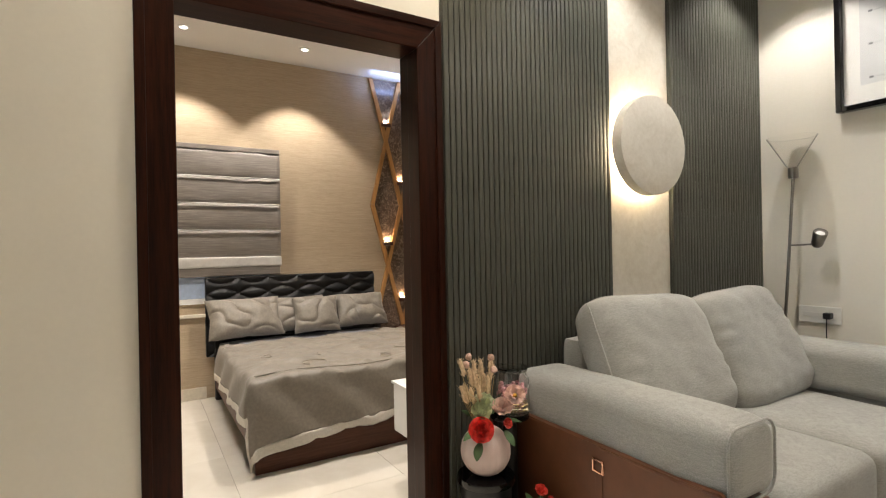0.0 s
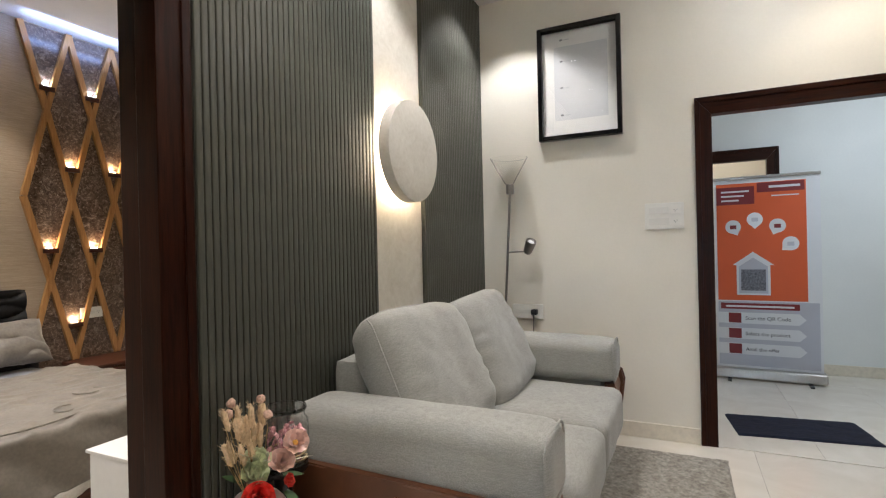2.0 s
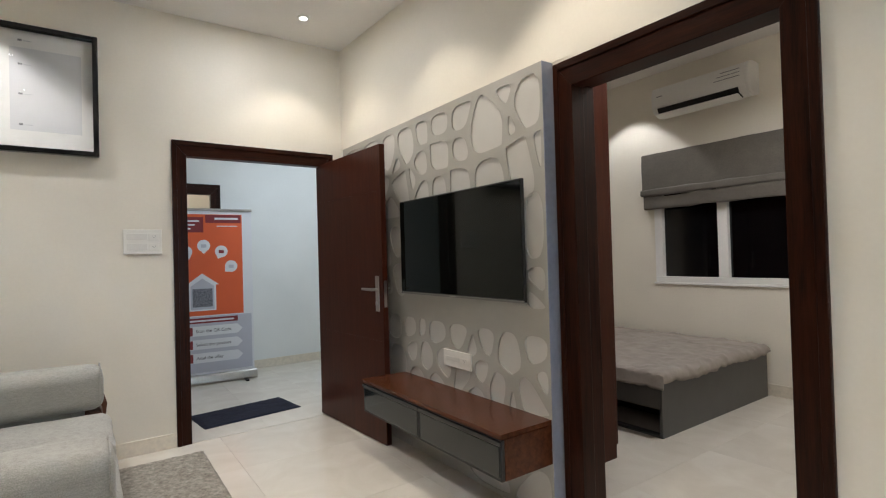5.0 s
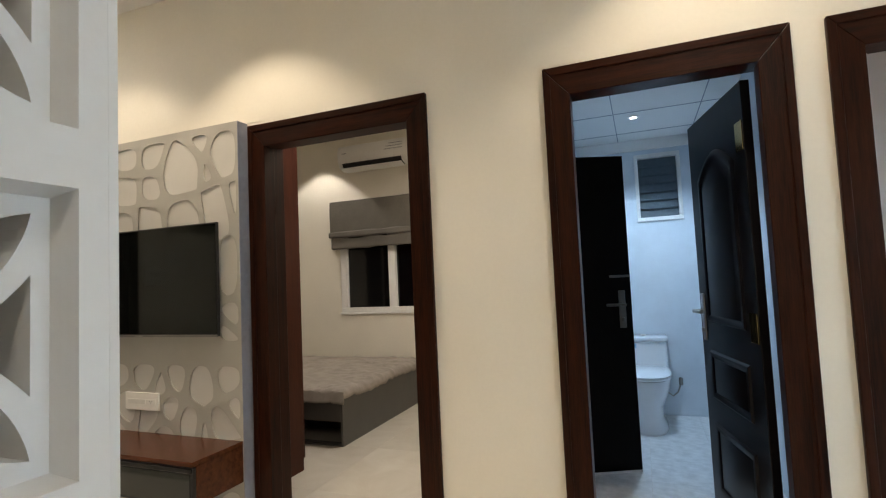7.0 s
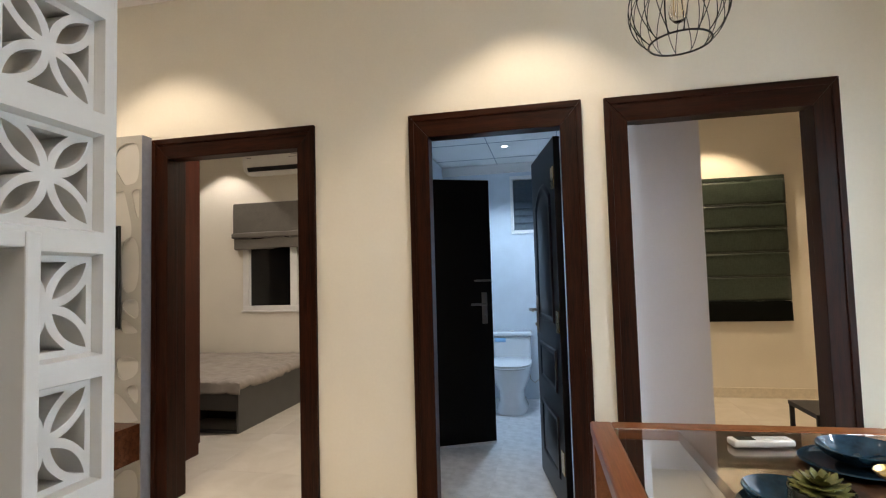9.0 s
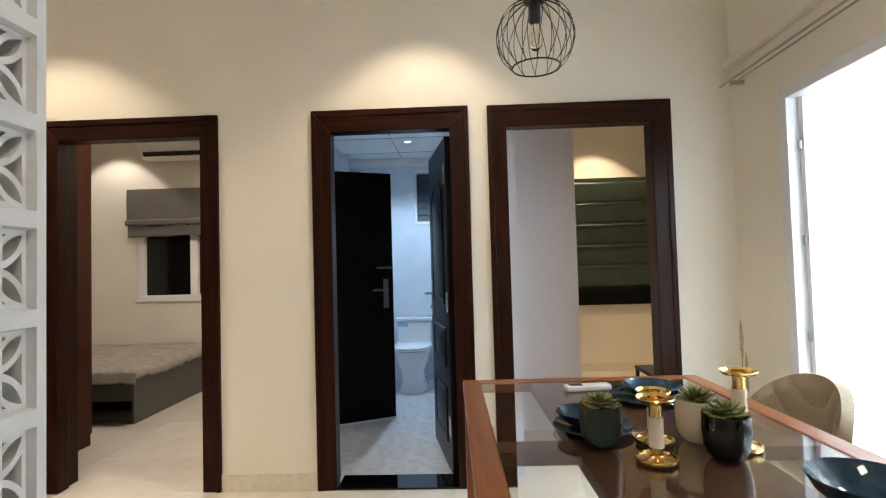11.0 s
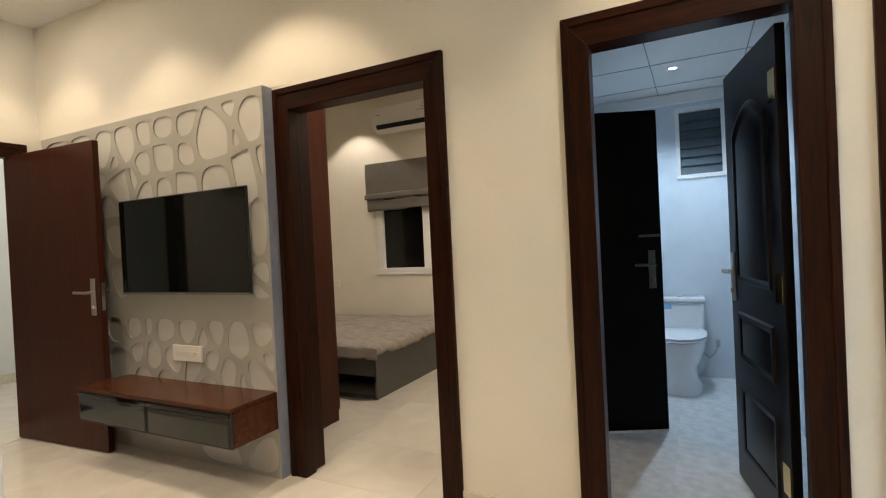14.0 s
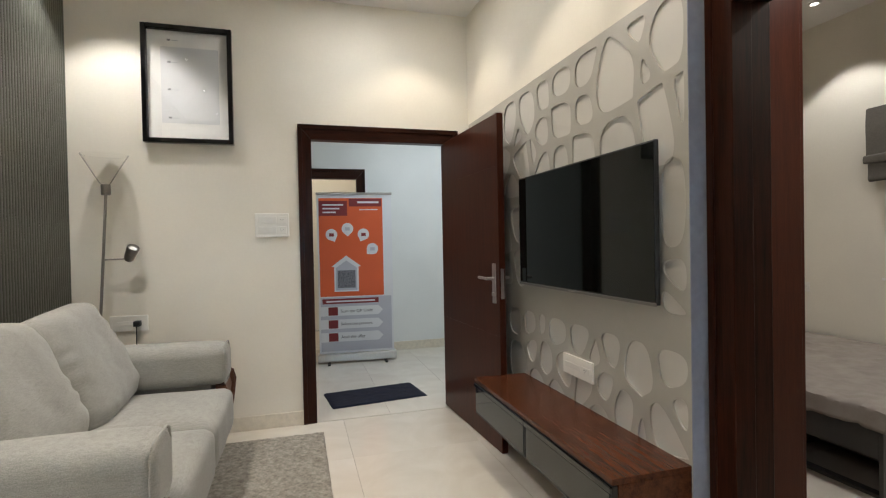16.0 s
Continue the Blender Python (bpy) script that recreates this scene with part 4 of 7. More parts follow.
part("bulb", lathe([(0.0, 0.0315), (0.027, 0.0315), (0.022, 0.04), (0.0, 0.044)], 20), FROST, hd, "", True)

# ---- switches and sockets ----
PLASTIC = plain("ivory_plastic", (0.80, 0.78, 0.72), 0.35, 0, 0.02)
PLASTIC2 = plain("grey_switch_key", (0.74, 0.72, 0.665), 0.35, 0, 0.02)


def plate(name, label, m, w, h, rows, socket=False):
    """A switch plate facing local -x, with rows of rocker keys."""
    th = thing(name, label, "switch", m)
    part("plate", box(-0.012, 0, -w / 2, w / 2, -h / 2, h / 2, bevel=0.003), PLASTIC, th)
    for r in range(rows):
        z = (r - (rows - 1) / 2) * h * 0.42
        part("key_bank", box(-0.0145, -0.0122, -w * 0.12, w * 0.40, z - h * 0.13 / max(1, rows - 1 or 1), z + h * 0.13 / max(1, rows - 1 or 1), bevel=0.001), PLASTIC2, th)
        sk = part("socket", box(-0.0145, -0.0122, -w * 0.42, -w * 0.16, z - h * 0.15, z + h * 0.15, bevel=0.001), PLASTIC, th)
        for dy, dz in ((0.008, 0.004), (-0.008, 0.004), (0, -0.006)):
            part("pin_hole", box(-0.0152, -0.0146, -w * 0.29 + dy - 0.002, -w * 0.29 + dy + 0.002, z + dz - 0.002, z + dz + 0.002), BLACK_MATT, sk)
    return th


plate("switch_plate", "ivory switch plate with two rows of keys beside the entrance", pose(5.03, 1.508, 1.415), 0.225, 0.165, 2)
out = plate("wall_socket", "ivory wall socket with a black plug", pose(5.026, 2.40, 0.787), 0.22, 0.10, 1)
plug = thing("plug", "black plug and cable hanging from the wall socket", "plug", pose(5.012, 2.345, 0.787))
part("plug_body", box(-0.045, 0, -0.02, 0.02, -0.018, 0.018, bevel=0.005), BLACK_MATT, plug)
part("cable", tube([(-0.04, 0, -0.012), (-0.045, 0.0, -0.06), (-0.03, 0.006, -0.2), (-0.02, 0.03, -0.5), (-0.02, 0.08, -0.77), (-0.05, 0.13, -0.78)], 0.0035, 8), BLACK_MATT, plug)
tvp = plate("television_socket", "white socket plate on the grey television panel", pose(3.462, 0.0583, 0.66, 0, 0, -90), 0.262, 0.098, 1)

# ---- ceiling lights ----
DIFF = glow("lamp_diffuser", (1.0, 0.93, 0.8), 9.0)
DIFFC = glow("cool_diffuser", (0.8, 0.9, 1.0), 12.0)
WHITE_METAL = plain("white_enamel", (0.8, 0.79, 0.77), 0.35, 0, 0.02)


def downlight(x, y, z, mat=DIFF):
    d = thing("downlight", "small round recessed white ceiling downlight", "ceiling light", pose(x, y, z), "ceiling downlights")
    part("rim", lathe([(0.028, -0.001), (0.028, -0.010), (0.036, -0.012), (0.043, -0.008), (0.045, -0.001), (0.028, -0.001)], 32), WHITE_METAL, d, "", True)
    part("lens", lathe([(0.0, -0.004), (0.0265, -0.004), (0.0265, -0.002), (0.0, -0.002)], 24), mat, d, "glowing lens")


# Fittings are built for the added, unseen spots as well.
for sx, sy, w in LIVING_SPOTS:
    downlight(sx, sy, CEIL)
for sx, sy in BEDROOM_SPOTS:
    downlight(sx, sy, 2.96)
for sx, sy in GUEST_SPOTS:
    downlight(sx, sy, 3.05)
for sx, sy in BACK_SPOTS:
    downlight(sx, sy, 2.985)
downlight(0.76, -1.98, 2.4595, DIFFC)


def panel_light(name, label, x, y, z, s):
    p = thing(name, label, "ceiling light", pose(x, y, z))
    for a0, a1, b0, b1 in ((-s, s, -s, -s + 0.012), (-s, s, s - 0.012, s), (-s, -s + 0.012, -s + 0.0122, s - 0.0122), (s - 0.012, s, -s + 0.0122, s - 0.0122)):
        part("rim", box(a0, a1, b0, b1, -0.014, -0.001, bevel=0.002), WHITE_METAL, p)
    part("diffuser", box(-s + 0.0125, s - 0.0125, -s + 0.0125, s - 0.0125, -0.010, -0.002), DIFF, p, "glowing diffuser")


panel_light("panel_light", "square white surface ceiling light", 4.31, 0.87, CEIL, 0.11)
# Fitting made up to go with the added dining light.
panel_light("panel_light", "large square white ceiling light added out of view over the dining space", 0.0, 3.1, CEIL, 0.26)
panel_light("panel_light", "large square cool white utility ceiling light", -2.2, 1.2, CEIL, 0.31)

# ---- lobby ----
mat_m = cloth("navy_mat_pile", (0.002, 0.003, 0.010), (0.009, 0.012, 0.034), 120, 1.0, 0.95, 0.0)
mat = tagged(new("doormat", mesh_of("doormat", rug_bm(0.42, 0.78, 0.012, 40), mat_m, True)), "dark navy doormat lying outside the entrance", "doormat")
mat.matrix_basis = pose(5.54, 0.745, 0, 0, 0, 7)
orange = plain("orange_print", (0.70, 0.118, 0.030), 0.5, 0, 0.03, 4)
maroon = plain("maroon_print", (0.20, 0.02, 0.025), 0.5, 0, 0.03, 4)
whitep = plain("white_print", (0.74, 0.75, 0.78), 0.5, 0, 0.03, 4)
greyp = plain("pale_violet_print", (0.50, 0.51, 0.58), 0.5, 0, 0.03, 4)
ink = plain("dark_ink", (0.02, 0.02, 0.03), 0.6)
ban = thing("rollup_banner", "orange and white roll-up banner stand with icons and blurred text", "banner", pose(6.85, 0.735, 0, 0, 0, -4))
BW = 0.40
part("sheet", box(0.0, 0.003, -BW, BW, 0.10, 1.81), whitep, ban, "white banner sheet")


def patch(nm, y0, y1, z0, z1, mat_, lvl=1, lab="", parent=None):
    # y counts to the reader's right
    return part(nm, box(-0.0012 * lvl, -0.0012 * lvl + 0.0008, -y1, -y0, z0, z1), mat_, parent or ban, lab)


patch("orange_field", -BW + 0.02, BW - 0.10, 0.71, 1.77, orange)
patch("lower_field", -BW + 0.02, BW - 0.02, 0.12, 0.70, greyp)
patch("title_bar", -0.06, BW - 0.11, 1.68, 1.765, maroon, 2)
patch("title_block", -BW + 0.02, -0.08, 1.58, 1.74, maroon, 2)
for k in range(3):
    patch("text_bar", -BW + 0.06, -0.12 - 0.04 * k, 1.69 - 0.04 * k, 1.705 - 0.04 * k, whitep, 3)
patch("text_bar", 0.03, BW - 0.14, 1.715, 1.735, whitep, 3)
patch("text_bar", 0.05, BW - 0.15, 1.64, 1.65, whitep, 2)
for k in range(1, 5):
    ang = math.radians(168 - 39 * k)
    yy, zz = 0.27 * math.cos(ang) - 0.08, 1.16 + 0.28 * math.sin(ang)
    c = part("icon", lathe([(0.0, 0), (0.062, 0), (0.062, 0.001), (0.0, 0.001)], 28), whitep, ban, "round white icon badge")
    c.matrix_basis = pose(-0.0014, -yy, zz, 0, -90, 0)
    tail = math.atan2(0.98 - zz, -0.08 - yy)
    part("icon_pointer", prism_yz([(-(yy + 0.085 * math.cos(tail)), zz + 0.085 * math.sin(tail)), (-(yy + 0.06 * math.cos(tail + 0.75)), zz + 0.06 * math.sin(tail + 0.75)), (-(yy + 0.06 * math.cos(tail - 0.75)), zz + 0.06 * math.sin(tail - 0.75))], -0.0022, -0.0012), whitep, ban)
    part("icon_mark", box(-0.0032, -0.0024, -yy - 0.025, -yy + 0.025, zz - 0.02, zz + 0.015), maroon if k % 2 else greyp, ban)
house = [(u - 0.10, w) for u, w in ((-0.13, 0.76), (-0.13, 1.03), (-0.16, 1.03), (0.0, 1.15), (0.16, 1.03), (0.13, 1.03), (0.13, 0.76))]
part("house_shape", prism_yz([(-a, b) for a, b in house], -0.0030, -0.0016), whitep, ban, "white house outline")
part("house_field", prism_yz([(-(u * 0.86 - 0.10), 0.775 + (w - 0.76) * 0.86) for u, w in ((-0.13, 0.76), (-0.13, 1.04), (0.0, 1.135), (0.13, 1.04), (0.13, 0.76))], -0.0036, -0.0031), greyp, ban)
patch("grey_block", -0.195, -0.005, 0.80, 0.99, plain("grey_print", (0.16, 0.16, 0.19), 0.6, 0, 0.5, 70), 4)
patch("step_title", -BW + 0.04, BW - 0.16, 0.63, 0.685, maroon, 2)
patch("text_bar", -BW + 0.08, BW - 0.20, 0.648, 0.664, whitep, 3)
for k, words in enumerate(("Scan the QR Code", "Select the product", "Avail the offer")):
    z0 = 0.50 - 0.14 * k
    part("step_box", prism_yz([(0.38, z0), (0.38, z0 + 0.10), (-0.235, z0 + 0.10), (-0.285, z0 + 0.05), (-0.235, z0)], -0.0032, -0.0016), whitep, ban, "white pointed step box")
    patch("step_icon", -0.30, -0.20, z0 + 0.005, z0 + 0.095, maroon, 3)
    for nm, s, yy in (("step_text", words, -0.17),):
        cu = bpy.data.curves.new(nm, 'FONT')
        cu.body, cu.size, cu.extrude = s, 0.045, 0.0003
        tmp = bpy.data.objects.new("letters", cu)
        me = bpy.data.meshes.new_from_object(tmp)
        bpy.data.objects.remove(tmp)
        me.materials.append(ink)
        t = new(nm, me)
        t.parent = ban
        t.matrix_basis = pose(-0.0045, -yy, z0 + 0.035, 90, 0, -90)
part("base", box(-0.07, 0.07, -BW - 0.02, BW + 0.02, 0.015, 0.10, bevel=0.012, seg=3), STEEL, ban, "silver banner base")
part("top_rail", box(-0.012, 0.012, -BW - 0.005, BW + 0.005, 1.805, 1.832, bevel=0.004), STEEL, ban)
part("back_pole", rod((0.02, 0, 0.09), (0.012, 0, 1.81), 0.01), STEEL, ban)
for yy in (-0.3, 0.3):
    part("foot", box(-0.17, 0.17, yy - 0.015, yy + 0.015, 0, 0.016, bevel=0.003), BLACK_MATT, ban)
# flat seen through the far doorway
structure("wall_neighbour", box(9.0, 9.15, -0.5, 2.8, 0, 3.0), WALL, "warm lit wall beyond the far doorway", "wall")
structure("wall_neighbour_north", box(7.4, 9.0, 2.65, 2.8, 0, 3.0), WALL, "warm lit wall beyond the far doorway", "wall")
structure("wall_neighbour_south", box(7.4, 9.0, -0.5, -0.35, 0, 3.0), WALL, "warm lit wall beyond the far doorway", "wall")
structure("ceiling_neighbour", box(7.4, 9.15, -0.5, 2.8, 3.0, 3.1), CEILING, "ceiling beyond the far doorway", "ceiling")

# ---- bedroom behind the ribbed wall ----
SATIN = Mat("grey_satin_bedding", 0.54)
SATIN.color(SATIN.ramp(SATIN.noise(size=60, detail=4, rough=0.6), (0.3, (0.172, 0.150, 0.122)), (0.7, (0.226, 0.198, 0.163)))).bump(SATIN.noise(size=9, detail=5, rough=0.5, distortion=1.2), 0.22, 0.010).set(Sheen_Weight=0.12)
SATIN = SATIN.m
SATIN_PALE = cloth("pale_satin_border", (0.48, 0.45, 0.39), (0.62, 0.58, 0.52), 200, 0.2, 0.5)
SHEET_BLUE = cloth("blue_grey_sheet", (0.20, 0.22, 0.27), (0.36, 0.37, 0.42), 60, 0.3, 0.7)
BED_WOOD = wood("bed_brown_wood", (0.05, 0.018, 0.010), (0.11, 0.042, 0.024), 'x', 0.4)
BX0, BX1, BY0, BY1 = 2.06, 3.56, 3.87, 5.60
bed = thing("bed", "brown wooden double bed with a black padded headboard", "bed", pose(0, 0, 0))
part("foot_board", box(BX0, BX1, BY0, BY0 + 0.03, 0.0, 0.30, bevel=0.004), BED_WOOD, bed, "brown wooden foot board")
part("side_rail", box(BX0, BX0 + 0.03, BY0 + 0.0302, BY1, 0.10, 0.32, bevel=0.004), BED_WOOD, bed)
part("side_rail", box(BX1 - 0.03, BX1, BY0 + 0.0302, BY1, 0.10, 0.32, bevel=0.004), BED_WOOD, bed)
part("slat_deck", box(BX0 + 0.031, BX1 - 0.031, BY0 + 0.031, BY1, 0.22, 0.28), BED_WOOD, bed)
for xx in (BX0, BX1 - 0.05):
    part("leg", box(xx, xx + 0.05, BY1 - 0.05, BY1 + 0.02, 0, 0.5, bevel=0.004), BLACK_MATT, bed)


def headboard(w, h, t):
    """A padded board with interlaced wave ridges."""
    bm = bm_new()
    nx, nz = 130, 64
    g = []
    for i in range(nx + 1):
        row = []
        for j in range(nz + 1):
            x, z = i / nx * w, j / nz * h
            a = abs(math.sin(math.pi * (z / 0.13 + 0.35 * math.sin(2 * math.pi * x / 0.5))))
            b = abs(math.sin(math.pi * (z / 0.13 - 0.35 * math.sin(2 * math.pi * x / 0.5))))
            row.append(bm.verts.new((x, -t * (0.55 + 0.45 * min(a, b) ** 0.5), z)))
        g.append(row)
    for i in range(nx):
        for j in range(nz):
            bm.faces.new((g[i][j], g[i + 1][j], g[i + 1][j + 1], g[i][j + 1]))
    add_box(bm, 0, w, -0.006, 0.05, 0, h)
    return bm


hb = part("headboard", headboard(1.50, 0.66, 0.065), matt("black_padded_leather", (0.004, 0.004, 0.0045), 0.42, 0.35), bed, "black padded headboard with wavy ridges", True)
hb.matrix_basis = pose(2.0, 5.622, 0.36)
part("mattress", soft_box(BX0 + 0.02, BX1 - 0.02, BY0 + 0.03, BY1 - 0.005, 0.281, 0.49, 0.05, cuts=8), SHEET_BLUE, bed, "blue-grey sheeted mattress", True)


def drape(x0, x1, y0, y1, top, dl, df, n=64, amp=0.018, seed=0.0):
    """A cover over a bed: flat on x0..x1, y0..y1, hanging dl at the sides and df at the foot. Gives two meshes: cover and hem."""
    cover, hem = bm_new(), bm_new()
    U = [x0 - dl + (x1 - x0 + 2 * dl) * i / n for i in range(n + 1)]
    V = [y0 - df + (y1 - y0 + df) * j / n for j in range(n + 1)]

    def place(u, v):
        eu = max(x0 - u, u - x1, 0.0)
        ev = max(y0 - v, 0.0)
        ev *= 1.0 - 0.34 * min(1.0, max(0.0, (u - x0) / (x1 - x0)))
        e = math.hypot(eu, ev) if eu and ev else max(eu, ev)
        cx, cy = min(max(u, x0), x1), max(v, y0)
        fold = noise.noise(Vector((u * 7 + seed, v * 7, seed))) * 0.5 + noise.noise(Vector((u * 3.1, v * 3.1, seed + 4))) * 0.7
        z = top + fold * amp + noise.noise(Vector((u * 17, v * 15, seed))) * amp * 0.35 + amp * 0.8 * ((1 - abs(noise.noise(Vector((u * 4 + v * 2, v * 5 - u, seed + 9))))) ** 7 - 0.3)
        x, y = cx, cy
        if e > 0:
            r = 0.035
            k = min(e / r, math.pi / 2)
            outw = r * math.sin(k) + max(0, e - r * math.pi / 2) * 0.10 + 0.012 * math.sin(16 * (u + v) + seed) * min(1, e / 0.12)
            down = r * (1 - math.cos(k)) + max(0, e - r * math.pi / 2)
            du, dv = (math.copysign(eu, u - (x0 + x1) / 2) / e, -ev / e)
            x, y, z = cx + du * outw, cy + dv * outw, z - down
        return Vector((x, y, max(z, 0.02)))
    pts = [[place(u, v) for v in V] for u in U]
    lim_u, lim_v = dl - 0.055, df - 0.055
    made = {cover: {}, hem: {}}
    for i in range(n):
        for j in range(n):
            um, vm = (U[i] + U[i + 1]) / 2, (V[j] + V[j + 1]) / 2
            edge = max(x0 - um, um - x1) > lim_u or y0 - vm > lim_v
            bm = hem if edge else cover
            vs = []
            for a, b in ((i, j), (i + 1, j), (i + 1, j + 1), (i, j + 1)):
                if (a, b) not in made[bm]:
                    made[bm][(a, b)] = bm.verts.new(pts[a][b])
                vs.append(made[bm][(a, b)])
            bm.faces.new(vs)
    return cover, hem


cv, hm = drape(BX0 + 0.01, BX1 + 0.01, BY0 + 0.03, 5.14, 0.515, 0.27, 0.42, 120, 0.020, 2.3)
quilt = thing("comforter", "crumpled grey satin comforter with a pale border spread on the bed", "comforter", pose(0, 0, 0))
c = part("cover", cv, SATIN, quilt, "", True)
h = part("hem", hm, SATIN_PALE, quilt, "pale hem border", True)
for o in (c, h):
    md = o.modifiers.new("thickness", 'SOLIDIFY')
    md.thickness, md.offset = 0.012, 0.0
# stitched curls on the cover
bm = bm_new()
for k, (qx, qy, rr) in enumerate(((2.45, 4.12, 0.10), (2.95, 4.05, 0.08), (2.62, 4.35, 0.07), (3.2, 4.3, 0.09), (2.25, 4.5, 0.06))):
    pts = []
    for i in range(26):
        an = i / 25 * 4.2 + k
        q = rr * (1 - i / 36)
        pts.append((qx + q * math.cos(an), qy + q * math.sin(an) * 0.8, 0.526 + 0.004 * math.sin(an)))
    tube(pts, 0.0035, 5, bm=bm)
tube([(2.08 + i * 0.05, 3.95 + 0.05 * math.sin(i * 0.35), 0.524) for i in range(30)], 0.004, 5, bm=bm)
part("stitching", bm, SATIN, quilt)

for nm_l, px, py, pz, w, hh, rx, rz, sd in (("crumpled grey satin pillow leaning on the headboard", 2.28, 5.42, 0.685, 0.60, 0.36, -32, 3, 1.0),
                                            ("small square grey satin cushion in front of the pillows", 2.86, 5.36, 0.675, 0.40, 0.33, -24, -4, 7.0),
                                            ("grey satin pillow tucked behind the cushion", 2.74, 5.50, 0.675, 0.50, 0.32, -22, 2, 13.0),
                                            ("grey satin pillow at the far side of the bed", 3.29, 5.42, 0.68, 0.50, 0.33, -34, -3, 21.0)):
    pl = thing("pillow", nm_l, "pillow", pose(px, py, pz, rx, 0, rz), "pillows on the bed")
    part("body", pillow_bm(w, hh, 0.19, 56, 0.5, 0.007, sd, 0.17, 0.0, 0.020), SATIN, pl, "", True)
    seam = [(w / 2 * u, 0.0, hh / 2 * v) for u, v in ((-0.98, -0.98), (0.0, -0.90), (0.98, -0.98), (0.90, 0.0), (0.98, 0.98), (0.0, 0.90), (-0.98, 0.98), (-0.90, 0.0))]
    part("piping", tube(seam, 0.003, 6, True), SATIN, pl, "", True)


def roman_blind(name, label, m, w, h, folds, mat, trim, lip=0.10, stack=False, puff=0.014, cord=0.0055, cord_mat=None):
    """A roman blind hanging in local x, z from z = 0 down, facing local -y."""
    th = thing(name, label, "window blind", m)
    part("head_rail", box(0, w, 0.0, 0.05, -0.04, 0.0, bevel=0.004), mat, th)
    z = -0.0405
    seg = (h - lip - 0.04) / folds
    for k in range(folds):
        bm = bm_new()
        nx, nz = 26, 8
        g = []
        for i in range(nx + 1):
            row = []
            for j in range(nz + 1):
                x, q = i / nx * w, j / nz
                y = 0.008 - puff * math.sin(math.pi * q) ** 0.8 * (0.5 + 0.5 * q) + noise.noise(Vector((x * 9, k * 3.7 + q * 2, 0.5))) * 0.006
                y += 0.010 * q * (1 - abs(noise.noise(Vector((x * 5 + q * 1.6, k * 5.1 - q, 2.5))))) ** 6 * math.sin(math.pi * q)
                row.append(bm.verts.new((x, y, z - q * seg)))
            g.append(row)
        for i in range(nx):
            for j in range(nz):
                bm.faces.new((g[i][j], g[i + 1][j], g[i + 1][j + 1], g[i][j + 1]))
        o = part("fold", bm, mat, th, "", True)
        md = o.modifiers.new("thickness", 'SOLIDIFY')
        md.thickness = 0.003
        if k:
            part("piping", rod((0, -0.007, z), (w, -0.007, z), cord, 8), cord_mat or trim, th, "", True)
        z -= seg
    part("bottom_fold", soft_box(0.0, w, -0.012, 0.03, -h, z, 0.012, cuts=6, wave=0.004), trim if not stack else mat, th, "", True)
    return th


sb = Mat("striped_silver_silk", 0.5)
sb.color(sb.ramp(sb.noise((0.6, 1, 20), 8, 7, 0.72), (0.3, (0.135, 0.117, 0.104)), (0.55, (0.24, 0.212, 0.192)), (0.72, (0.40, 0.362, 0.333)))).bump(sb.noise((1, 1, 20), 30, 3), 0.2, 0.002)
roman_blind("roman_blind", "silvery grey striped roman blind with white piping, lowered", pose(1.55, 5.605, 2.142), 1.075, 1.04, 4, sb.m, plain("white_satin_trim", (0.55, 0.53, 0.51), 0.5, 0, 0.06), 0.09)
flap = bpy.data.objects["roman_blind"]
part("under_flap", soft_box(0.01, 1.065, 0.0, 0.028, -1.115, -1.035, 0.01, cuts=5), sb.m, flap, "", True)
win = tagged(new("window_1"), "white framed bedroom window behind the blind", "window", kind="structure")
for a0, a1, b0, b1 in ((1.5, 2.58, 0.80, 0.845), (1.5, 2.58, 2.0, 2.05), (1.5, 1.545, 0.8455, 1.9995), (2.535, 2.58, 0.8455, 1.9995)):
    part("window_frame", box(a0, a1, 5.645, 5.6745, b0, b1, bevel=0.003), WHITE_METAL, win)
# Solid pane; its blue colour stands for the bluish light at the window.
part("pane", box(1.5455, 2.5345, 5.664, 5.672, 0.8455, 1.9995), plain("blue_lit_glass", (0.45, 0.55, 0.75), 0.15), win)
part("window_sill", box(1.46, 2.62, 5.63, 5.6745, 0.69, 0.715, bevel=0.003), BASEB, win)

# diamond feature wall
stone = Mat("brown_marble", 0.22)
v1 = stone.noise((1, 1, 1), 16, 8, 0.7, 1.6)
v2 = stone.noise((1, 1, 1), 34, 6, 0.7, 2.4)
stone.color(stone.mix(0.5, stone.ramp(v1, (0.38, (0.055, 0.034, 0.023)), (0.55, (0.18, 0.118, 0.080)), (0.68, (0.55, 0.43, 0.33))),
                      stone.ramp(v2, (0.42, (0.045, 0.028, 0.020)), (0.57, (0.16, 0.108, 0.078)), (0.64, (0.62, 0.50, 0.39)))))
feat = thing("diamond_feature", "brown marble wall feature with an oak diamond lattice and glowing niches", "wall panel", pose(0, 0, 0))
OAK = wood("golden_oak", (0.34, 0.165, 0.052), (0.54, 0.285, 0.11), 'z', 0.35)
DX = [3.53 + 0.1585 * k for k in range(9)]
DZ = [2.945, 2.335, 1.685, 1.077, 0.46]
left = [(DX[0], DZ[0]), (DX[1], DZ[1]), (DX[0], DZ[2]), (DX[1], DZ[3]), (DX[0], DZ[4]), (DX[0], 0.06)]
right = [(DX[8], 0.06), (DX[8], DZ[0])]
bm = bm_new()
f = bm.faces.new([bm.verts.new((x, 5.6745, z)) for x, z in left + right])
e = bmesh.ops.extrude_face_region(bm, geom=[f])
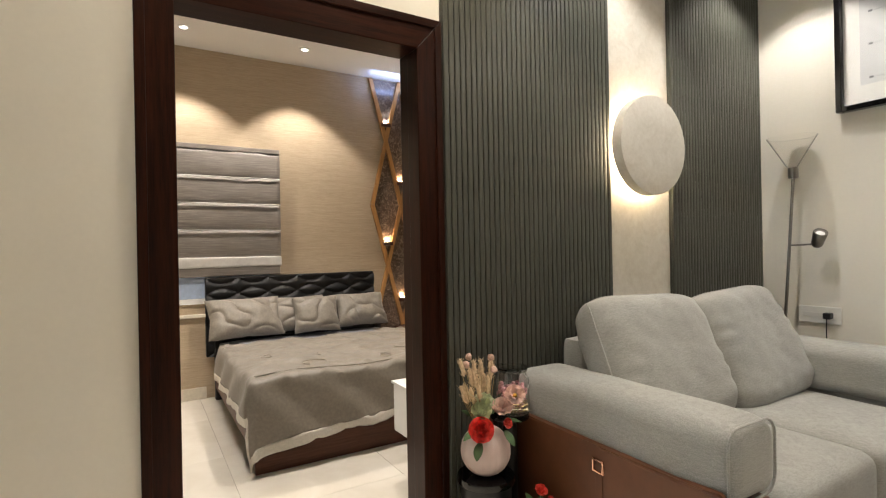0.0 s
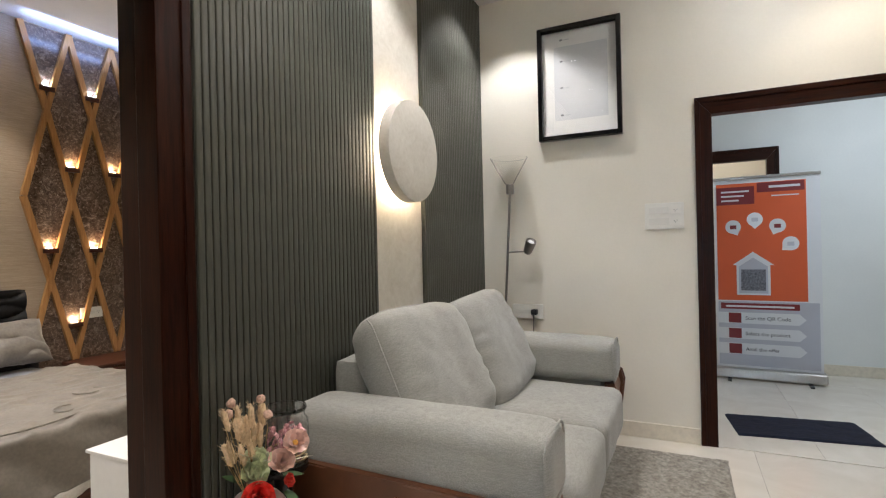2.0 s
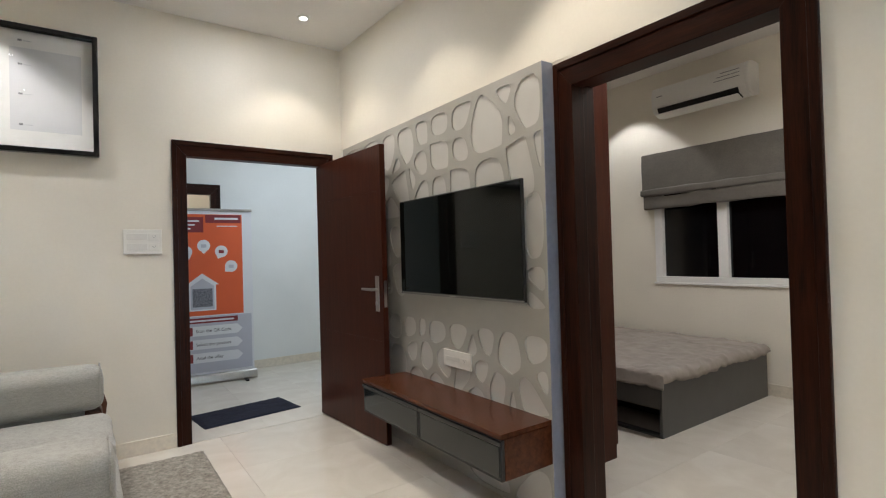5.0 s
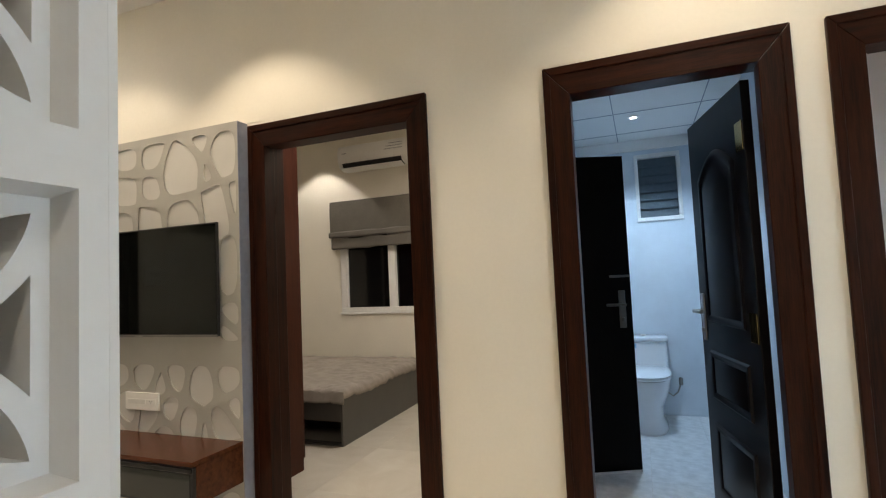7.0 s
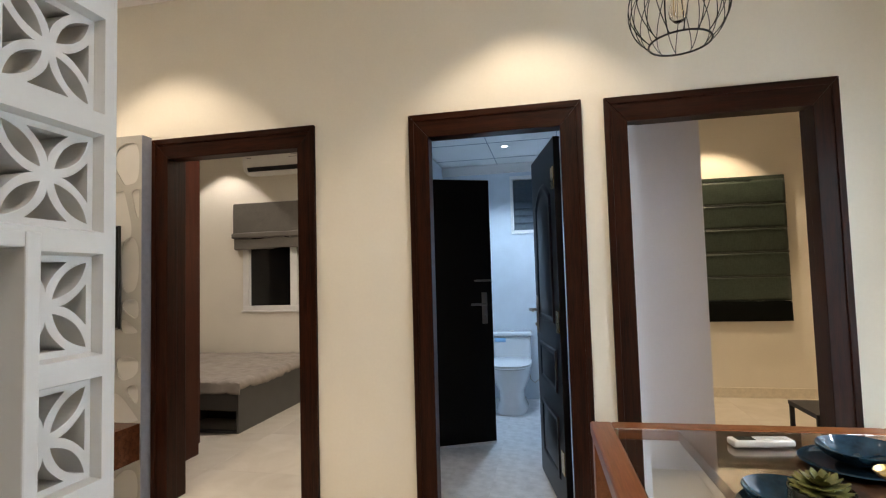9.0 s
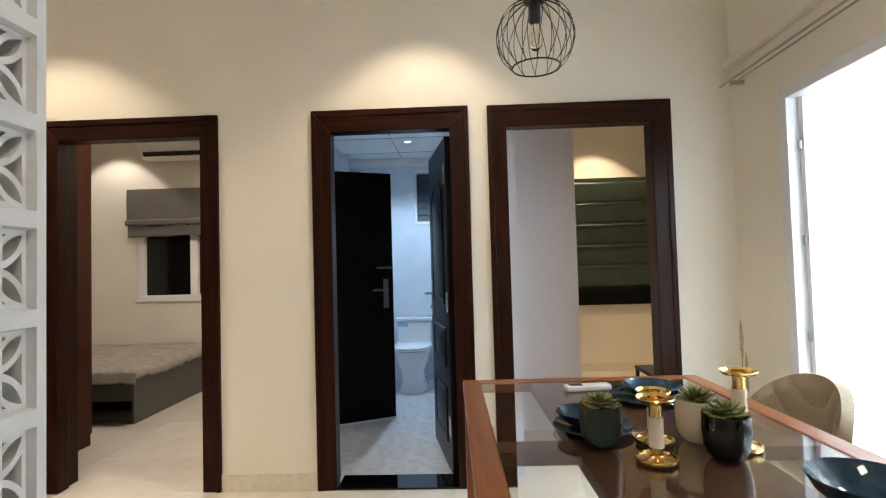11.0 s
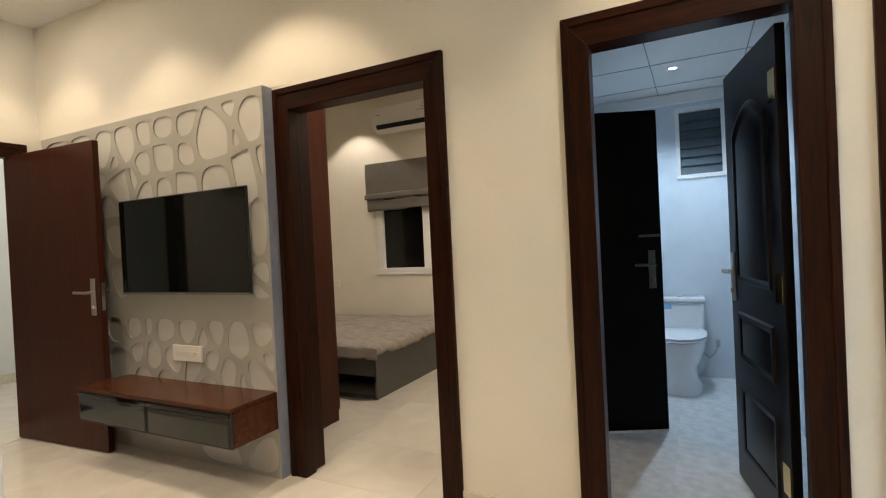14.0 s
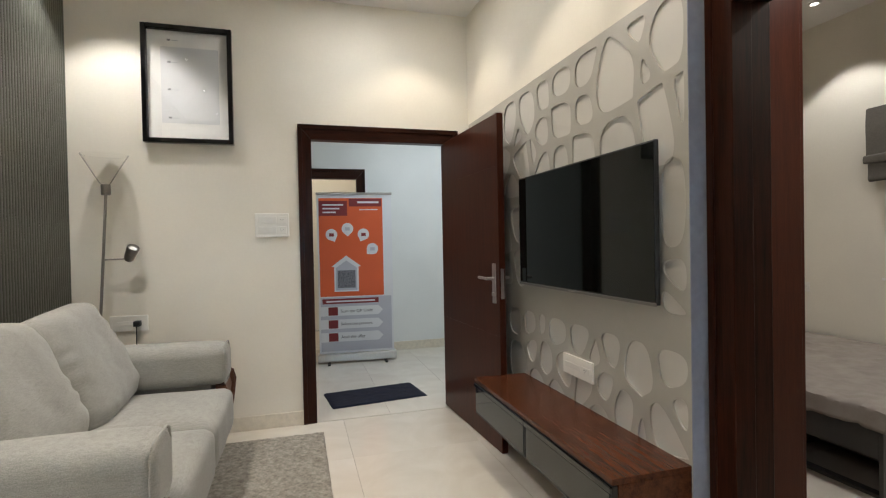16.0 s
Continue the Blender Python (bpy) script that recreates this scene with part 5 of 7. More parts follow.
for v in e["geom"]:
    if isinstance(v, bmesh.types.BMVert):
        v.co.y = 5.655
bmesh.ops.triangulate(bm, faces=[q for q in bm.faces if len(q.verts) > 4])
part("marble_backing", bm, stone.m, feat, "dark veined brown marble")


def lath(p, q, w=0.040, y0=5.628, y1=5.6545):
    p, q = Vector((p[0], 0, p[1])), Vector((q[0], 0, q[1]))
    d = (q - p)
    n = Vector((-d.z, 0, d.x)).normalized() * w / 2
    bm = bm_new()
    lo = [bm.verts.new(c + Vector((0, y0, 0))) for c in (p - n, q - n, q + n, p + n)]
    hi = [bm.verts.new(c + Vector((0, y1, 0))) for c in (p - n, q - n, q + n, p + n)]
    bm.faces.new(lo)
    bm.faces.new(hi[::-1])
    for k in range(4):
        m2 = (k + 1) % 4
        bm.faces.new((lo[k], hi[k], hi[m2], lo[m2]))
    return bm


for r in range(4):
    for k in range(8):
        if (k + r) % 2 == 0:
            a, b = (DX[k], DZ[r]), (DX[k + 1], DZ[r + 1])
        else:
            a, b = (DX[k + 1], DZ[r]), (DX[k], DZ[r + 1])
        # the two ways of the lattice are halved over one another
        part("lath", lath(a, b, 0.040, 5.628, 5.6545) if (k + r) % 2 == 0 else lath(a, b, 0.036, 5.6245, 5.651), OAK, feat)
LED = glow("niche_led", (1.0, 0.78, 0.5), 18.0)
LEDC = glow("niche_led_cool", (0.75, 0.85, 1.0), 14.0)
for k, r in ((1, 0.72), (3, 0.72), (2, 1.63), (1, 2.62), (3, 2.62), (2, 3.55), (5, 0.72), (4, 1.63)):
    i = int(r)
    zz = DZ[i] + (DZ[i + 1] - DZ[i]) * (r - i)
    lip_ = part("niche_shelf", box(DX[k] - 0.05, DX[k] + 0.05, 5.615, 5.654, zz - 0.035, zz, bevel=0.002), BED_WOOD, feat, "small brown niche shelf")
    part("niche_light", box(DX[k] - 0.022, DX[k] + 0.022, 5.640, 5.652, zz + 0.0005, zz + 0.008), LED if r > 1 else LEDC, lip_, "glowing niche light")
    point("niche_lamp", (DX[k], 5.628, zz + 0.03), 1.3, (1.0, 0.72, 0.42) if r > 1 else (0.65, 0.8, 1.0), 0.012)
plate("bedside_switch", "white switch plate on the marble feature", pose(3.975, 5.6545, 0.80, 0, 0, 90), 0.165, 0.085, 1)
ns = thing("nightstand", "low reddish brown nightstand beside the bed", "nightstand", pose(3.98, 5.43, 0))
part("body", box(-0.22, 0.22, -0.20, 0.20, 0.03, 0.43, bevel=0.004), BED_WOOD, ns)
part("top", box(-0.23, 0.23, -0.21, 0.21, 0.431, 0.455, bevel=0.004), BED_WOOD, ns)
part("drawer_front", box(-0.20, 0.20, -0.213, -0.2005, 0.23, 0.41, bevel=0.003), BED_WOOD, ns)
for x in (-0.19, 0.19):
    for y in (-0.17, 0.17):
        part("foot", cyl(0.015, 0, 0.031, 12, x, y), BLACK_MATT, ns)
wc = thing("wall_cabinet", "white floating drawer cabinet on the bedroom wall", "cabinet", pose(2.685, 2.922, 0.265))
part("body", box(0, 1.3, 0, 0.49, 0, 0.245, bevel=0.003), WHITE_METAL, wc)
for x0 in (0.008, 0.655):
    part("drawer_front", box(x0, x0 + 0.637, 0.4905, 0.508, 0.008, 0.237, bevel=0.002), WHITE_METAL, wc)
part("top", box(-0.004, 1.304, 0, 0.514, 0.2455, 0.258, bevel=0.002), WHITE_METAL, wc)
area("cove_lamp", (3.9, 5.45, 2.9), (3.9, 5.6, 2.96), 0.8, 0.04, 2.4, (0.36, 0.52, 1.0))

# ---- bedroom beside the television ----
GREY_LAM = plain("dark_grey_laminate", (0.075, 0.075, 0.072), 0.4, 0, 0.06, 8)
gb = thing("platform_bed", "dark grey laminate platform bed with open foot niches", "bed", pose(3.03, -2.88, 0))
GL, GWd = 1.93, 1.575
part("side_panel", box(0, 0.02, 0, GWd, 0, 0.40, bevel=0.002), GREY_LAM, gb)
part("side_panel", box(GL - 0.02, GL, 0, GWd, 0, 0.40, bevel=0.002), GREY_LAM, gb)
part("front_board", box(0.0205, GL - 0.0205, GWd - 0.02, GWd, 0.19, 0.40, bevel=0.002), GREY_LAM, gb)
part("plinth", box(0.0205, GL - 0.0205, GWd - 0.05, GWd, 0, 0.02, bevel=0.002), GREY_LAM, gb)
part("back_board", box(0.0205, GL - 0.0205, 0, 0.02, 0, 0.40), GREY_LAM, gb)
part("deck", box(0.0205, GL - 0.0205, 0.0205, GWd - 0.0205, 0.36, 0.39), GREY_LAM, gb)
# Board coloured black to give the dark inside the niches.
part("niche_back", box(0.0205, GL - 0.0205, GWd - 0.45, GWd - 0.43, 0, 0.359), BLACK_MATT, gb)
part("divider", box(0.63, 0.65, GWd - 0.43, GWd - 0.021, 0, 0.189), GREY_LAM, gb)
SHEET = Mat("grey_cotton_sheet", 0.7)
SHEET.color(SHEET.ramp(SHEET.noise(size=10, detail=4), (0.3, (0.265, 0.232, 0.202)), (0.7, (0.345, 0.306, 0.27)))).bump(SHEET.noise(size=16, detail=5, distortion=1.0), 0.22, 0.006)
def guest_sheet():
    bm = bm_new()
    n = 120
    g = []
    for i in range(n + 1):
        row = []
        for j in range(n + 1):
            x, y = 2.985 + (4.96 - 2.985) * i / n, -2.88 + 1.64 * j / n
            ex, ey = max(3.03 - x, 0), max(y + 1.315, 0)
            e = max(ex, ey)
            wob = 1.05 + 0.40 * noise.noise(Vector((x * 2.6, y * 2.6, 6.0))) + 0.09 * noise.noise(Vector((x * 12, y * 12, 2.0)))
            crease = (1 - abs(noise.noise(Vector((x * 2.2 + y * 2.6, y * 3.4 - x * 1.6, 7))))) ** 14
            near = max(0.0, 1 - max(0.0, min(x - 3.03, -1.315 - y)) / 0.35)
            z = 0.440 + 0.004 * noise.noise(Vector((x * 4, y * 4, 1))) + 0.012 * crease + (0.004 + 0.008 * near) * noise.noise(Vector((x * 16 + y * 9, y * 15, 4)))
            xx, yy = x, y
            if e > 0:
                z -= e * 1.35 * wob + 0.008
                xx += ex * 0.7 - (0.022 if ex else 0) * wob
                yy -= ey * 0.6 - (0.022 if ey else 0) * wob
            row.append(bm.verts.new((xx, yy, z)))
        g.append(row)
    for i in range(n):
        for j in range(n):
            bm.faces.new((g[i][j], g[i + 1][j], g[i + 1][j + 1], g[i][j + 1]))
    return bm


plate("bedroom_socket", "white switch and socket plate on the bedroom wall", pose(4.72, -2.93, 0.825, 0, 0, -90), 0.16, 0.085, 1)
gm = thing("mattress", "thin mattress under a creased grey sheet on the platform bed", "mattress", pose(0, 0, 0))
part("core", box(3.04, 4.95, -2.87, -1.325, 0.401, 0.428, bevel=0.01), SHEET_BLUE, gm)
s = part("sheet", guest_sheet(), SHEET.m, gm, "creased grey sheet", True)
md = s.modifiers.new("thickness", 'SOLIDIFY')
md.thickness = 0.006

win = tagged(new("window_2"), "white framed sliding window with night outside", "window", kind="structure")
for a0, a1, b0, b1 in ((2.70, 4.045, 0.94, 0.995), (2.70, 4.045, 2.03, 2.08), (2.70, 2.75, 0.9955, 2.0295), (3.96, 4.045, 0.9955, 2.0295), (3.33, 3.42, 0.9955, 2.0295)):
    part("window_frame", box(a0, a1, -2.99, -2.915, b0, b1, bevel=0.004), WHITE_METAL, win)
for a0, a1 in ((2.7505, 3.3295), (3.4205, 3.9595)):
    part("pane", box(a0, a1, -2.965, -2.959, 0.9955, 2.0295), BLACK_GLOSS, win, "dark night window pane")
part("window_sill", box(2.68, 4.065, -2.955, -2.910, 0.920, 0.939, bevel=0.003), WHITE_METAL, win)
# Black board added to keep the light sky out of the window.
structure("backdrop_night", box(2.4, 4.3, -3.6, -3.5, 0.0, 3.0), BLACK_MATT, "black board standing in for the night outside the window", "backdrop")
TAUPE_SILK = cloth("taupe_blind_fabric", (0.090, 0.080, 0.066), (0.145, 0.130, 0.108), 300, 0.2, 0.7)
gbl = thing("roman_blind", "taupe grey roman blind half raised over the window", "window blind", pose(2.60, -2.87, 1.675))
part("upper_panel", soft_box(0, 1.535, -0.005, 0.02, 0.18, 0.555, 0.008, cuts=8, wave=0.006, seed=3), TAUPE_SILK, gbl, "", True)
part("middle_fold", soft_box(0, 1.535, -0.01, 0.055, 0.13, 0.20, 0.02, cuts=8, wave=0.01, seed=5), TAUPE_SILK, gbl, "", True)
part("lower_fold", soft_box(0.01, 1.50, -0.012, 0.035, 0.0, 0.135, 0.018, cuts=12, wave=0.02, seed=8), TAUPE_SILK, gbl, "", True)
part("head_rail", box(0, 1.535, -0.04, -0.006, 0.52, 0.56, bevel=0.003), TAUPE_SILK, gbl)

acm = plain("white_appliance_plastic", (0.74, 0.73, 0.70), 0.3, 0, 0.02)
ac = thing("air_conditioner", "white wall-mounted split air conditioner with an open vent", "air conditioner", pose(3.06, -2.93, 2.56))
prof = [(0.0, 0.02), (0.0, 0.29), (0.12, 0.292), (0.185, 0.27), (0.205, 0.20), (0.20, 0.09), (0.165, 0.03), (0.08, 0.0)]
part("body", prism_yz(prof, 0, 0.86, 0.006), acm, ac, "", True)
part("vent", prism_yz([(0.10, 0.006), (0.172, 0.034), (0.194, 0.075), (0.20, 0.07), (0.176, 0.024), (0.10, -0.002)], 0.06, 0.80), BLACK_MATT, ac, "dark air outlet")
part("flap", prism_yz([(0.10, -0.012), (0.20, 0.020), (0.204, 0.014), (0.10, -0.018)], 0.06, 0.80), acm, ac)
part("end_cap", prism_yz([(y * 1.01, z * 1.0) for y, z in prof], -0.03, -0.0005, 0.006), acm, ac)
for k in range(3):
    part("label_bar", box(0.04, 0.20 + 0.03 * k, 0.203, 0.2065, 0.225 - 0.03 * k, 0.23 - 0.03 * k), plain("grey_label", (0.2, 0.2, 0.22), 0.5), ac)
part("maker_mark", box(0.74, 0.80, 0.2035, 0.2065, 0.18, 0.187), plain("grey_mark", (0.2, 0.2, 0.22), 0.5), ac)

# ---- bathroom ----
CER = plain("white_ceramic", (0.78, 0.80, 0.82), 0.08, 0, 0.01)
wcx = thing("toilet", "white one-piece ceramic toilet with a closed lid", "toilet", pose(0.80, -2.735, -0.0))


def oval_loft(rows, n=36):
    """Rows of (z, centre_y, half_x, half_y)."""
    bm = bm_new()
    rings = []
    for z, cy, hx, hy in rows:
        rings.append([bm.verts.new((hx * math.copysign(abs(math.cos(a)) ** 0.8, math.cos(a)), cy + hy * math.copysign(abs(math.sin(a)) ** 0.8, math.sin(a)), z))
                      for a in [2 * math.pi * k / n for k in range(n)]])
    for p, q in zip(rings, rings[1:]):
        for k in range(n):
            bm.faces.new((p[k], p[(k + 1) % n], q[(k + 1) % n], q[k]))
    bm.faces.new(rings[0][::-1])
    bm.faces.new(rings[-1])
    return bm


part("bowl", oval_loft([(0.0, 0.33, 0.15, 0.30), (0.02, 0.33, 0.152, 0.305), (0.10, 0.33, 0.118, 0.27), (0.20, 0.335, 0.125, 0.275), (0.29, 0.35, 0.165, 0.305), (0.34, 0.35, 0.178, 0.31), (0.40, 0.35, 0.186, 0.32), (0.41, 0.35, 0.18, 0.315)]), CER, wcx, "", True)
part("seat", oval_loft([(0.414, 0.37, 0.186, 0.30), (0.42, 0.37, 0.198, 0.312), (0.432, 0.37, 0.195, 0.308)]), CER, wcx, "", True)
part("lid", oval_loft([(0.436, 0.37, 0.192, 0.304), (0.446, 0.37, 0.196, 0.309), (0.460, 0.37, 0.165, 0.28)]), CER, wcx, "closed white lid", True)
part("cistern", box(-0.185, 0.185, 0.0, 0.20, 0.38, 0.665, bevel=0.03, seg=4), CER, wcx, "", True)
part("cistern_lid", box(-0.195, 0.195, -0.002, 0.212, 0.666, 0.705, bevel=0.012, seg=3), CER, wcx, "", True)
part("flush_button", lathe([(0.0, 0.705), (0.024, 0.705), (0.022, 0.714), (0.0, 0.715)], 20), STEEL, wcx, "", True).matrix_basis = pose(0, 0.1, 0)
part("paper_label", box(0.06, 0.17, 0.2005, 0.2025, 0.61, 0.65), plain("pale_blue_label", (0.25, 0.50, 0.75), 0.5), wcx, "pale blue paper label")
hf = thing("spray_hose", "steel hand spray hose and tap beside the toilet", "tap", pose(0.52, -2.75, 0.30))
part("valve", cyl(0.016, -0.03, 0.03, 14, 0, 0.03), STEEL, hf)
part("hose", tube([(0, 0.03, -0.02), (0.03, 0.05, -0.09), (0.07, 0.06, -0.12), (0.11, 0.05, -0.09), (0.13, 0.03, 0.0)], 0.006, 8), STEEL, hf, "", True)
part("flange", rod((0, 0, 0), (0, 0.03, 0), 0.012), STEEL, hf)
win = tagged(new("window_3"), "small white bathroom window with frosted glass louvres", "window", kind="structure")
for a0, a1, b0, b1 in ((0.40, 0.78, 1.71, 1.745), (0.40, 0.78, 2.285, 2.32), (0.40, 0.43, 1.7455, 2.2845), (0.75, 0.78, 1.7455, 2.2845)):
    part("window_frame", box(a0, a1, -2.80, -2.735, b0, b1, bevel=0.003), WHITE_METAL, win)
fg = matt("frosted_grey_glass", (0.085, 0.11, 0.13), 0.5, 0.2)
for k in range(7):
    o = part("louvre", box(0.0, 0.319, -0.004, 0.002, 0, 0.088), fg, win)
    o.matrix_basis = pose(0.4305, -2.775, 1.748 + 0.076 * k, 18, 0, 0)
# Another added black board, hiding the sky behind the louvres.
structure("backdrop_bath", box(0.3, 0.9, -3.0, -2.95, 1.5, 2.5), BLACK_MATT, "black board added outside the bathroom window", "backdrop")
cg = bm_new()
for k in range(4):
    add_box(cg, 0.12, 1.5, -0.65 - 0.6 * k, -0.644 - 0.6 * k, 2.4565, 2.4595)
for k in range(3):
    add_box(cg, 0.30 + 0.6 * k, 0.306 + 0.6 * k, -2.75, -0.17, 2.4555, 2.4585)
structure("ceiling_grid", cg, plain("grey_grid_joint", (0.25, 0.27, 0.30), 0.6), "thin grey grid joints of the bathroom ceiling", "ceiling")
structure("trim_bath", pierced('y', -2.749, -2.72, 0.12, 1.5, 2.36, 2.455, []), CEILING, "pale cornice of the bathroom", "trim")
structure("door_sill_bath", box(0.327, 1.012, -0.185, 0.0, 0.001, 0.012, bevel=0.002), BLACK_GLOSS, "black stone threshold of the bathroom", "threshold")

# ---- bedroom with the green blind ----
GREEN = cloth("bottle_green_silk", (0.011, 0.021, 0.014), (0.030, 0.048, 0.033), 90, 0.2, 0.4)
GREEN_D = matt("black_green_trim", (0.0022, 0.0030, 0.0024), 0.6)
roman_blind("roman_blind", "bottle green roman blind lowered over the window", pose(-0.95, -2.925, 2.197, 0, 0, 180), 0.945, 1.44, 5, GREEN, GREEN_D, 0.20, False, 0.012, 0.006, plain("dark_green_cord", (0.006, 0.010, 0.007), 0.5))
lt = thing("low_table", "low black metal side table with a thin top", "table", pose(-1.13, -0.375, 0))
part("top", box(-0.33, 0.293, -0.155, 0.155, 0.535, 0.558, bevel=0.003), BLACK_MATT, lt)
for x in (-0.32, 0.268):
    for y in (-0.15, 0.135):
        part("leg", box(x, x + 0.022, y, y + 0.015, 0, 0.5345, bevel=0.002), BLACK_MATT, lt)
part("rail", box(-0.31, 0.28, 0.13, 0.142, 0.515, 0.5345), BLACK_MATT, lt)

# ---- dining ----
TABLE_WOOD = wood("reddish_teak", (0.150, 0.044, 0.013), (0.275, 0.094, 0.030), 'y', 0.3, 1.0, 0.3)
TABLE_WOOD_X = wood("reddish_teak_cross", (0.150, 0.044, 0.013), (0.275, 0.094, 0.030), 'x', 0.3, 1.0, 0.3)
tb = thing("dining_table", "reddish teak dining table with a clear glass top", "table", pose(-0.203, 1.48, 0, 0, 0, 1.2))
TX, TY, TZ = 0.478, 0.745, 0.767
part("long_rail", box(-TX, -TX + 0.07, -TY, TY, TZ - 0.045, TZ, bevel=0.006), TABLE_WOOD, tb)
part("long_rail", box(TX - 0.07, TX, -TY, TY, TZ - 0.045, TZ, bevel=0.006), TABLE_WOOD, tb)
part("cross_rail", box(-TX + 0.0702, TX - 0.0702, -TY, -TY + 0.07, TZ - 0.045, TZ, bevel=0.006), TABLE_WOOD_X, tb)
part("cross_rail", box(-TX + 0.0702, TX - 0.0702, TY - 0.07, TY, TZ - 0.045, TZ, bevel=0.006), TABLE_WOOD_X, tb)
gl = part("glass_top", box(-TX + 0.0704, TX - 0.0704, -TY + 0.0704, TY - 0.0704, TZ - 0.010, TZ - 0.002), glass("table_glass", (0.93, 0.97, 0.95)), tb, "clear glass inset")
gl.visible_shadow = False
BOARD = wood("dark_board_and_dimmed_rail", (0.030, 0.012, 0.006), (0.085, 0.034, 0.017), 'y', 0.3)
part("centre_board", box(-0.21, 0.21, -TY + 0.0704, TY - 0.0704, TZ - 0.045, TZ - 0.0105), BOARD, tb, "brown wooden board under the glass")
# Rails take the dark board colour for the dimming under the glass.
part("middle_rail", box(0.2105, TX - 0.0702, -0.02, 0.06, TZ - 0.045, TZ - 0.0105), BOARD, tb)
part("middle_rail", box(-TX + 0.0702, -0.2105, -0.02, 0.06, TZ - 0.045, TZ - 0.0105), BOARD, tb)
for x in (-TX + 0.005, TX - 0.07):
    for y in (-TY + 0.005, TY - 0.07):
        part("leg", box(x, x + 0.065, y, y + 0.065, 0, TZ - 0.0455, bevel=0.005), TABLE_WOOD, tb)
TT = TZ + 0.0

POT_SOIL = plain("dark_soil", (0.03, 0.022, 0.015), 0.95)
SUCC = Mat("dusty_green_succulent", 0.5)
SUCC.color(SUCC.ramp(SUCC.noise(size=40, detail=2), (0.3, (0.065, 0.085, 0.022)), (0.7, (0.17, 0.18, 0.055))))
SUCC = SUCC.m


def leaf_mesh(l, w, t, curl, mat, name="leaf"):
    """A thick pointed leaf along +x."""
    bm = bm_new()
    n = 7
    rings = []
    for i in range(n + 1):
        u = i / n
        ww = w * (math.sin(math.pi * min(0.98, 0.12 + 0.86 * u)) ** 0.8)
        z = curl * u * u
        rings.append([bm.verts.new((l * u, -ww / 2, z)), bm.verts.new((l * u, 0, z + t * (1 - u * 0.6))), bm.verts.new((l * u, ww / 2, z)), bm.verts.new((l * u, 0, z - t * 0.5))])
    for p, q in zip(rings, rings[1:]):
        for k in range(4):
            bm.faces.new((p[k], p[(k + 1) % 4], q[(k + 1) % 4], q[k]))
    bm.faces.new(rings[0][::-1])
    bm.faces.new(rings[-1])
    return mesh_of(name, bm, mat, True)


SUCC_LEAF = leaf_mesh(0.050, 0.027, 0.006, 0.010, SUCC)


def succulent(label, x, y, r, h, mat, seed):
    th = thing("potted_succulent", label, "plant", pose(x, y, TT), "succulents on the dining table")
    part("pot", lathe([(0.0, 0.002), (r * 0.62, 0.002), (r * 0.80, 0.012), (r * 0.95, h * 0.3), (r, h * 0.6), (r * 0.98, h), (r * 0.90, h), (r * 0.90, h - 0.015), (0.0, h - 0.015)], 44), mat, th, "", True)
    part("soil", lathe([(0.0, h - 0.0145), (r * 0.89, h - 0.0145), (r * 0.89, h - 0.012), (0.0, h - 0.010)], 24), POT_SOIL, th)
    rg = random.Random(seed)
    for ring_, (n, tilt, sc, zz) in enumerate(((13, 4, 1.2, -0.004), (11, -9, 1.08, 0.001), (9, -22, 0.9, 0.006), (6, -42, 0.62, 0.010))):
        for k in range(n):
            o = shared("leaf", SUCC_LEAF, th, pose(0, 0, h + zz, 0, tilt + rg.uniform(-7, 7), 360 / n * k + ring_ * 17 + rg.uniform(-8, 8)) @ Matrix.Scale(sc * r / 0.063, 4))


POT_GREEN = plain("deep_green_glaze", (0.018, 0.032, 0.026), 0.1, 0, 0.1, 20)
POT_CREAM = plain("cream_glaze", (0.62, 0.54, 0.42), 0.2, 0, 0.04, 20)
POT_BLACK = plain("black_glaze", (0.003, 0.004, 0.0045), 0.10, 0, 0.1, 20)
succulent("succulent in a glossy dark green ceramic pot", -0.062, 1.520, 0.054, 0.105, POT_GREEN, 3)
succulent("succulent in a cream ceramic pot", -0.318, 1.495, 0.054, 0.108, POT_CREAM, 5)
succulent("succulent in a glossy black ceramic pot", -0.332, 1.612, 0.054, 0.102, POT_BLACK, 7)


def candle_holder(label, x, y, h):
    c = thing("candle_holder", label, "candle holder", pose(x, y, TT), "candle holders on the table")
    part("base", lathe([(0.0, 0.001), (0.046, 0.001), (0.0485, 0.005), (0.0475, 0.011), (0.043, 0.012), (0.041, 0.008), (0.020, 0.011), (0.014, 0.016), (0.014, 0.034), (0.0, 0.034)], 44), BRASS, c, "", True)
    part("column", lathe([(0.0, 0.0345), (0.017, 0.0345), (0.017, h - 0.046), (0.0, h - 0.046)], 28), POT_CREAM, c, "cream enamel column", True)
    part("dish", lathe([(0.0, h - 0.0455), (0.015, h - 0.0455), (0.014, h - 0.014), (0.036, h - 0.011), (0.044, h - 0.002), (0.0425, h), (0.036, h - 0.007), (0.019, h - 0.008), (0.018, h - 0.001), (0.0165, h - 0.001), (0.016, h - 0.010), (0.0, h - 0.010)], 44), BRASS, c, "", True)


candle_holder("brass candle holder with a cream column", -0.161, 1.630, 0.150)
candle_holder("short brass candle holder beside the plates", -0.203, 1.505, 0.135)
candle_holder("tall brass candle holder with a cream column", -0.398, 1.552, 0.192)
BLUE = plain("midnight_blue_glaze", (0.010, 0.034, 0.058), 0.05, 0, 0.5, 26)


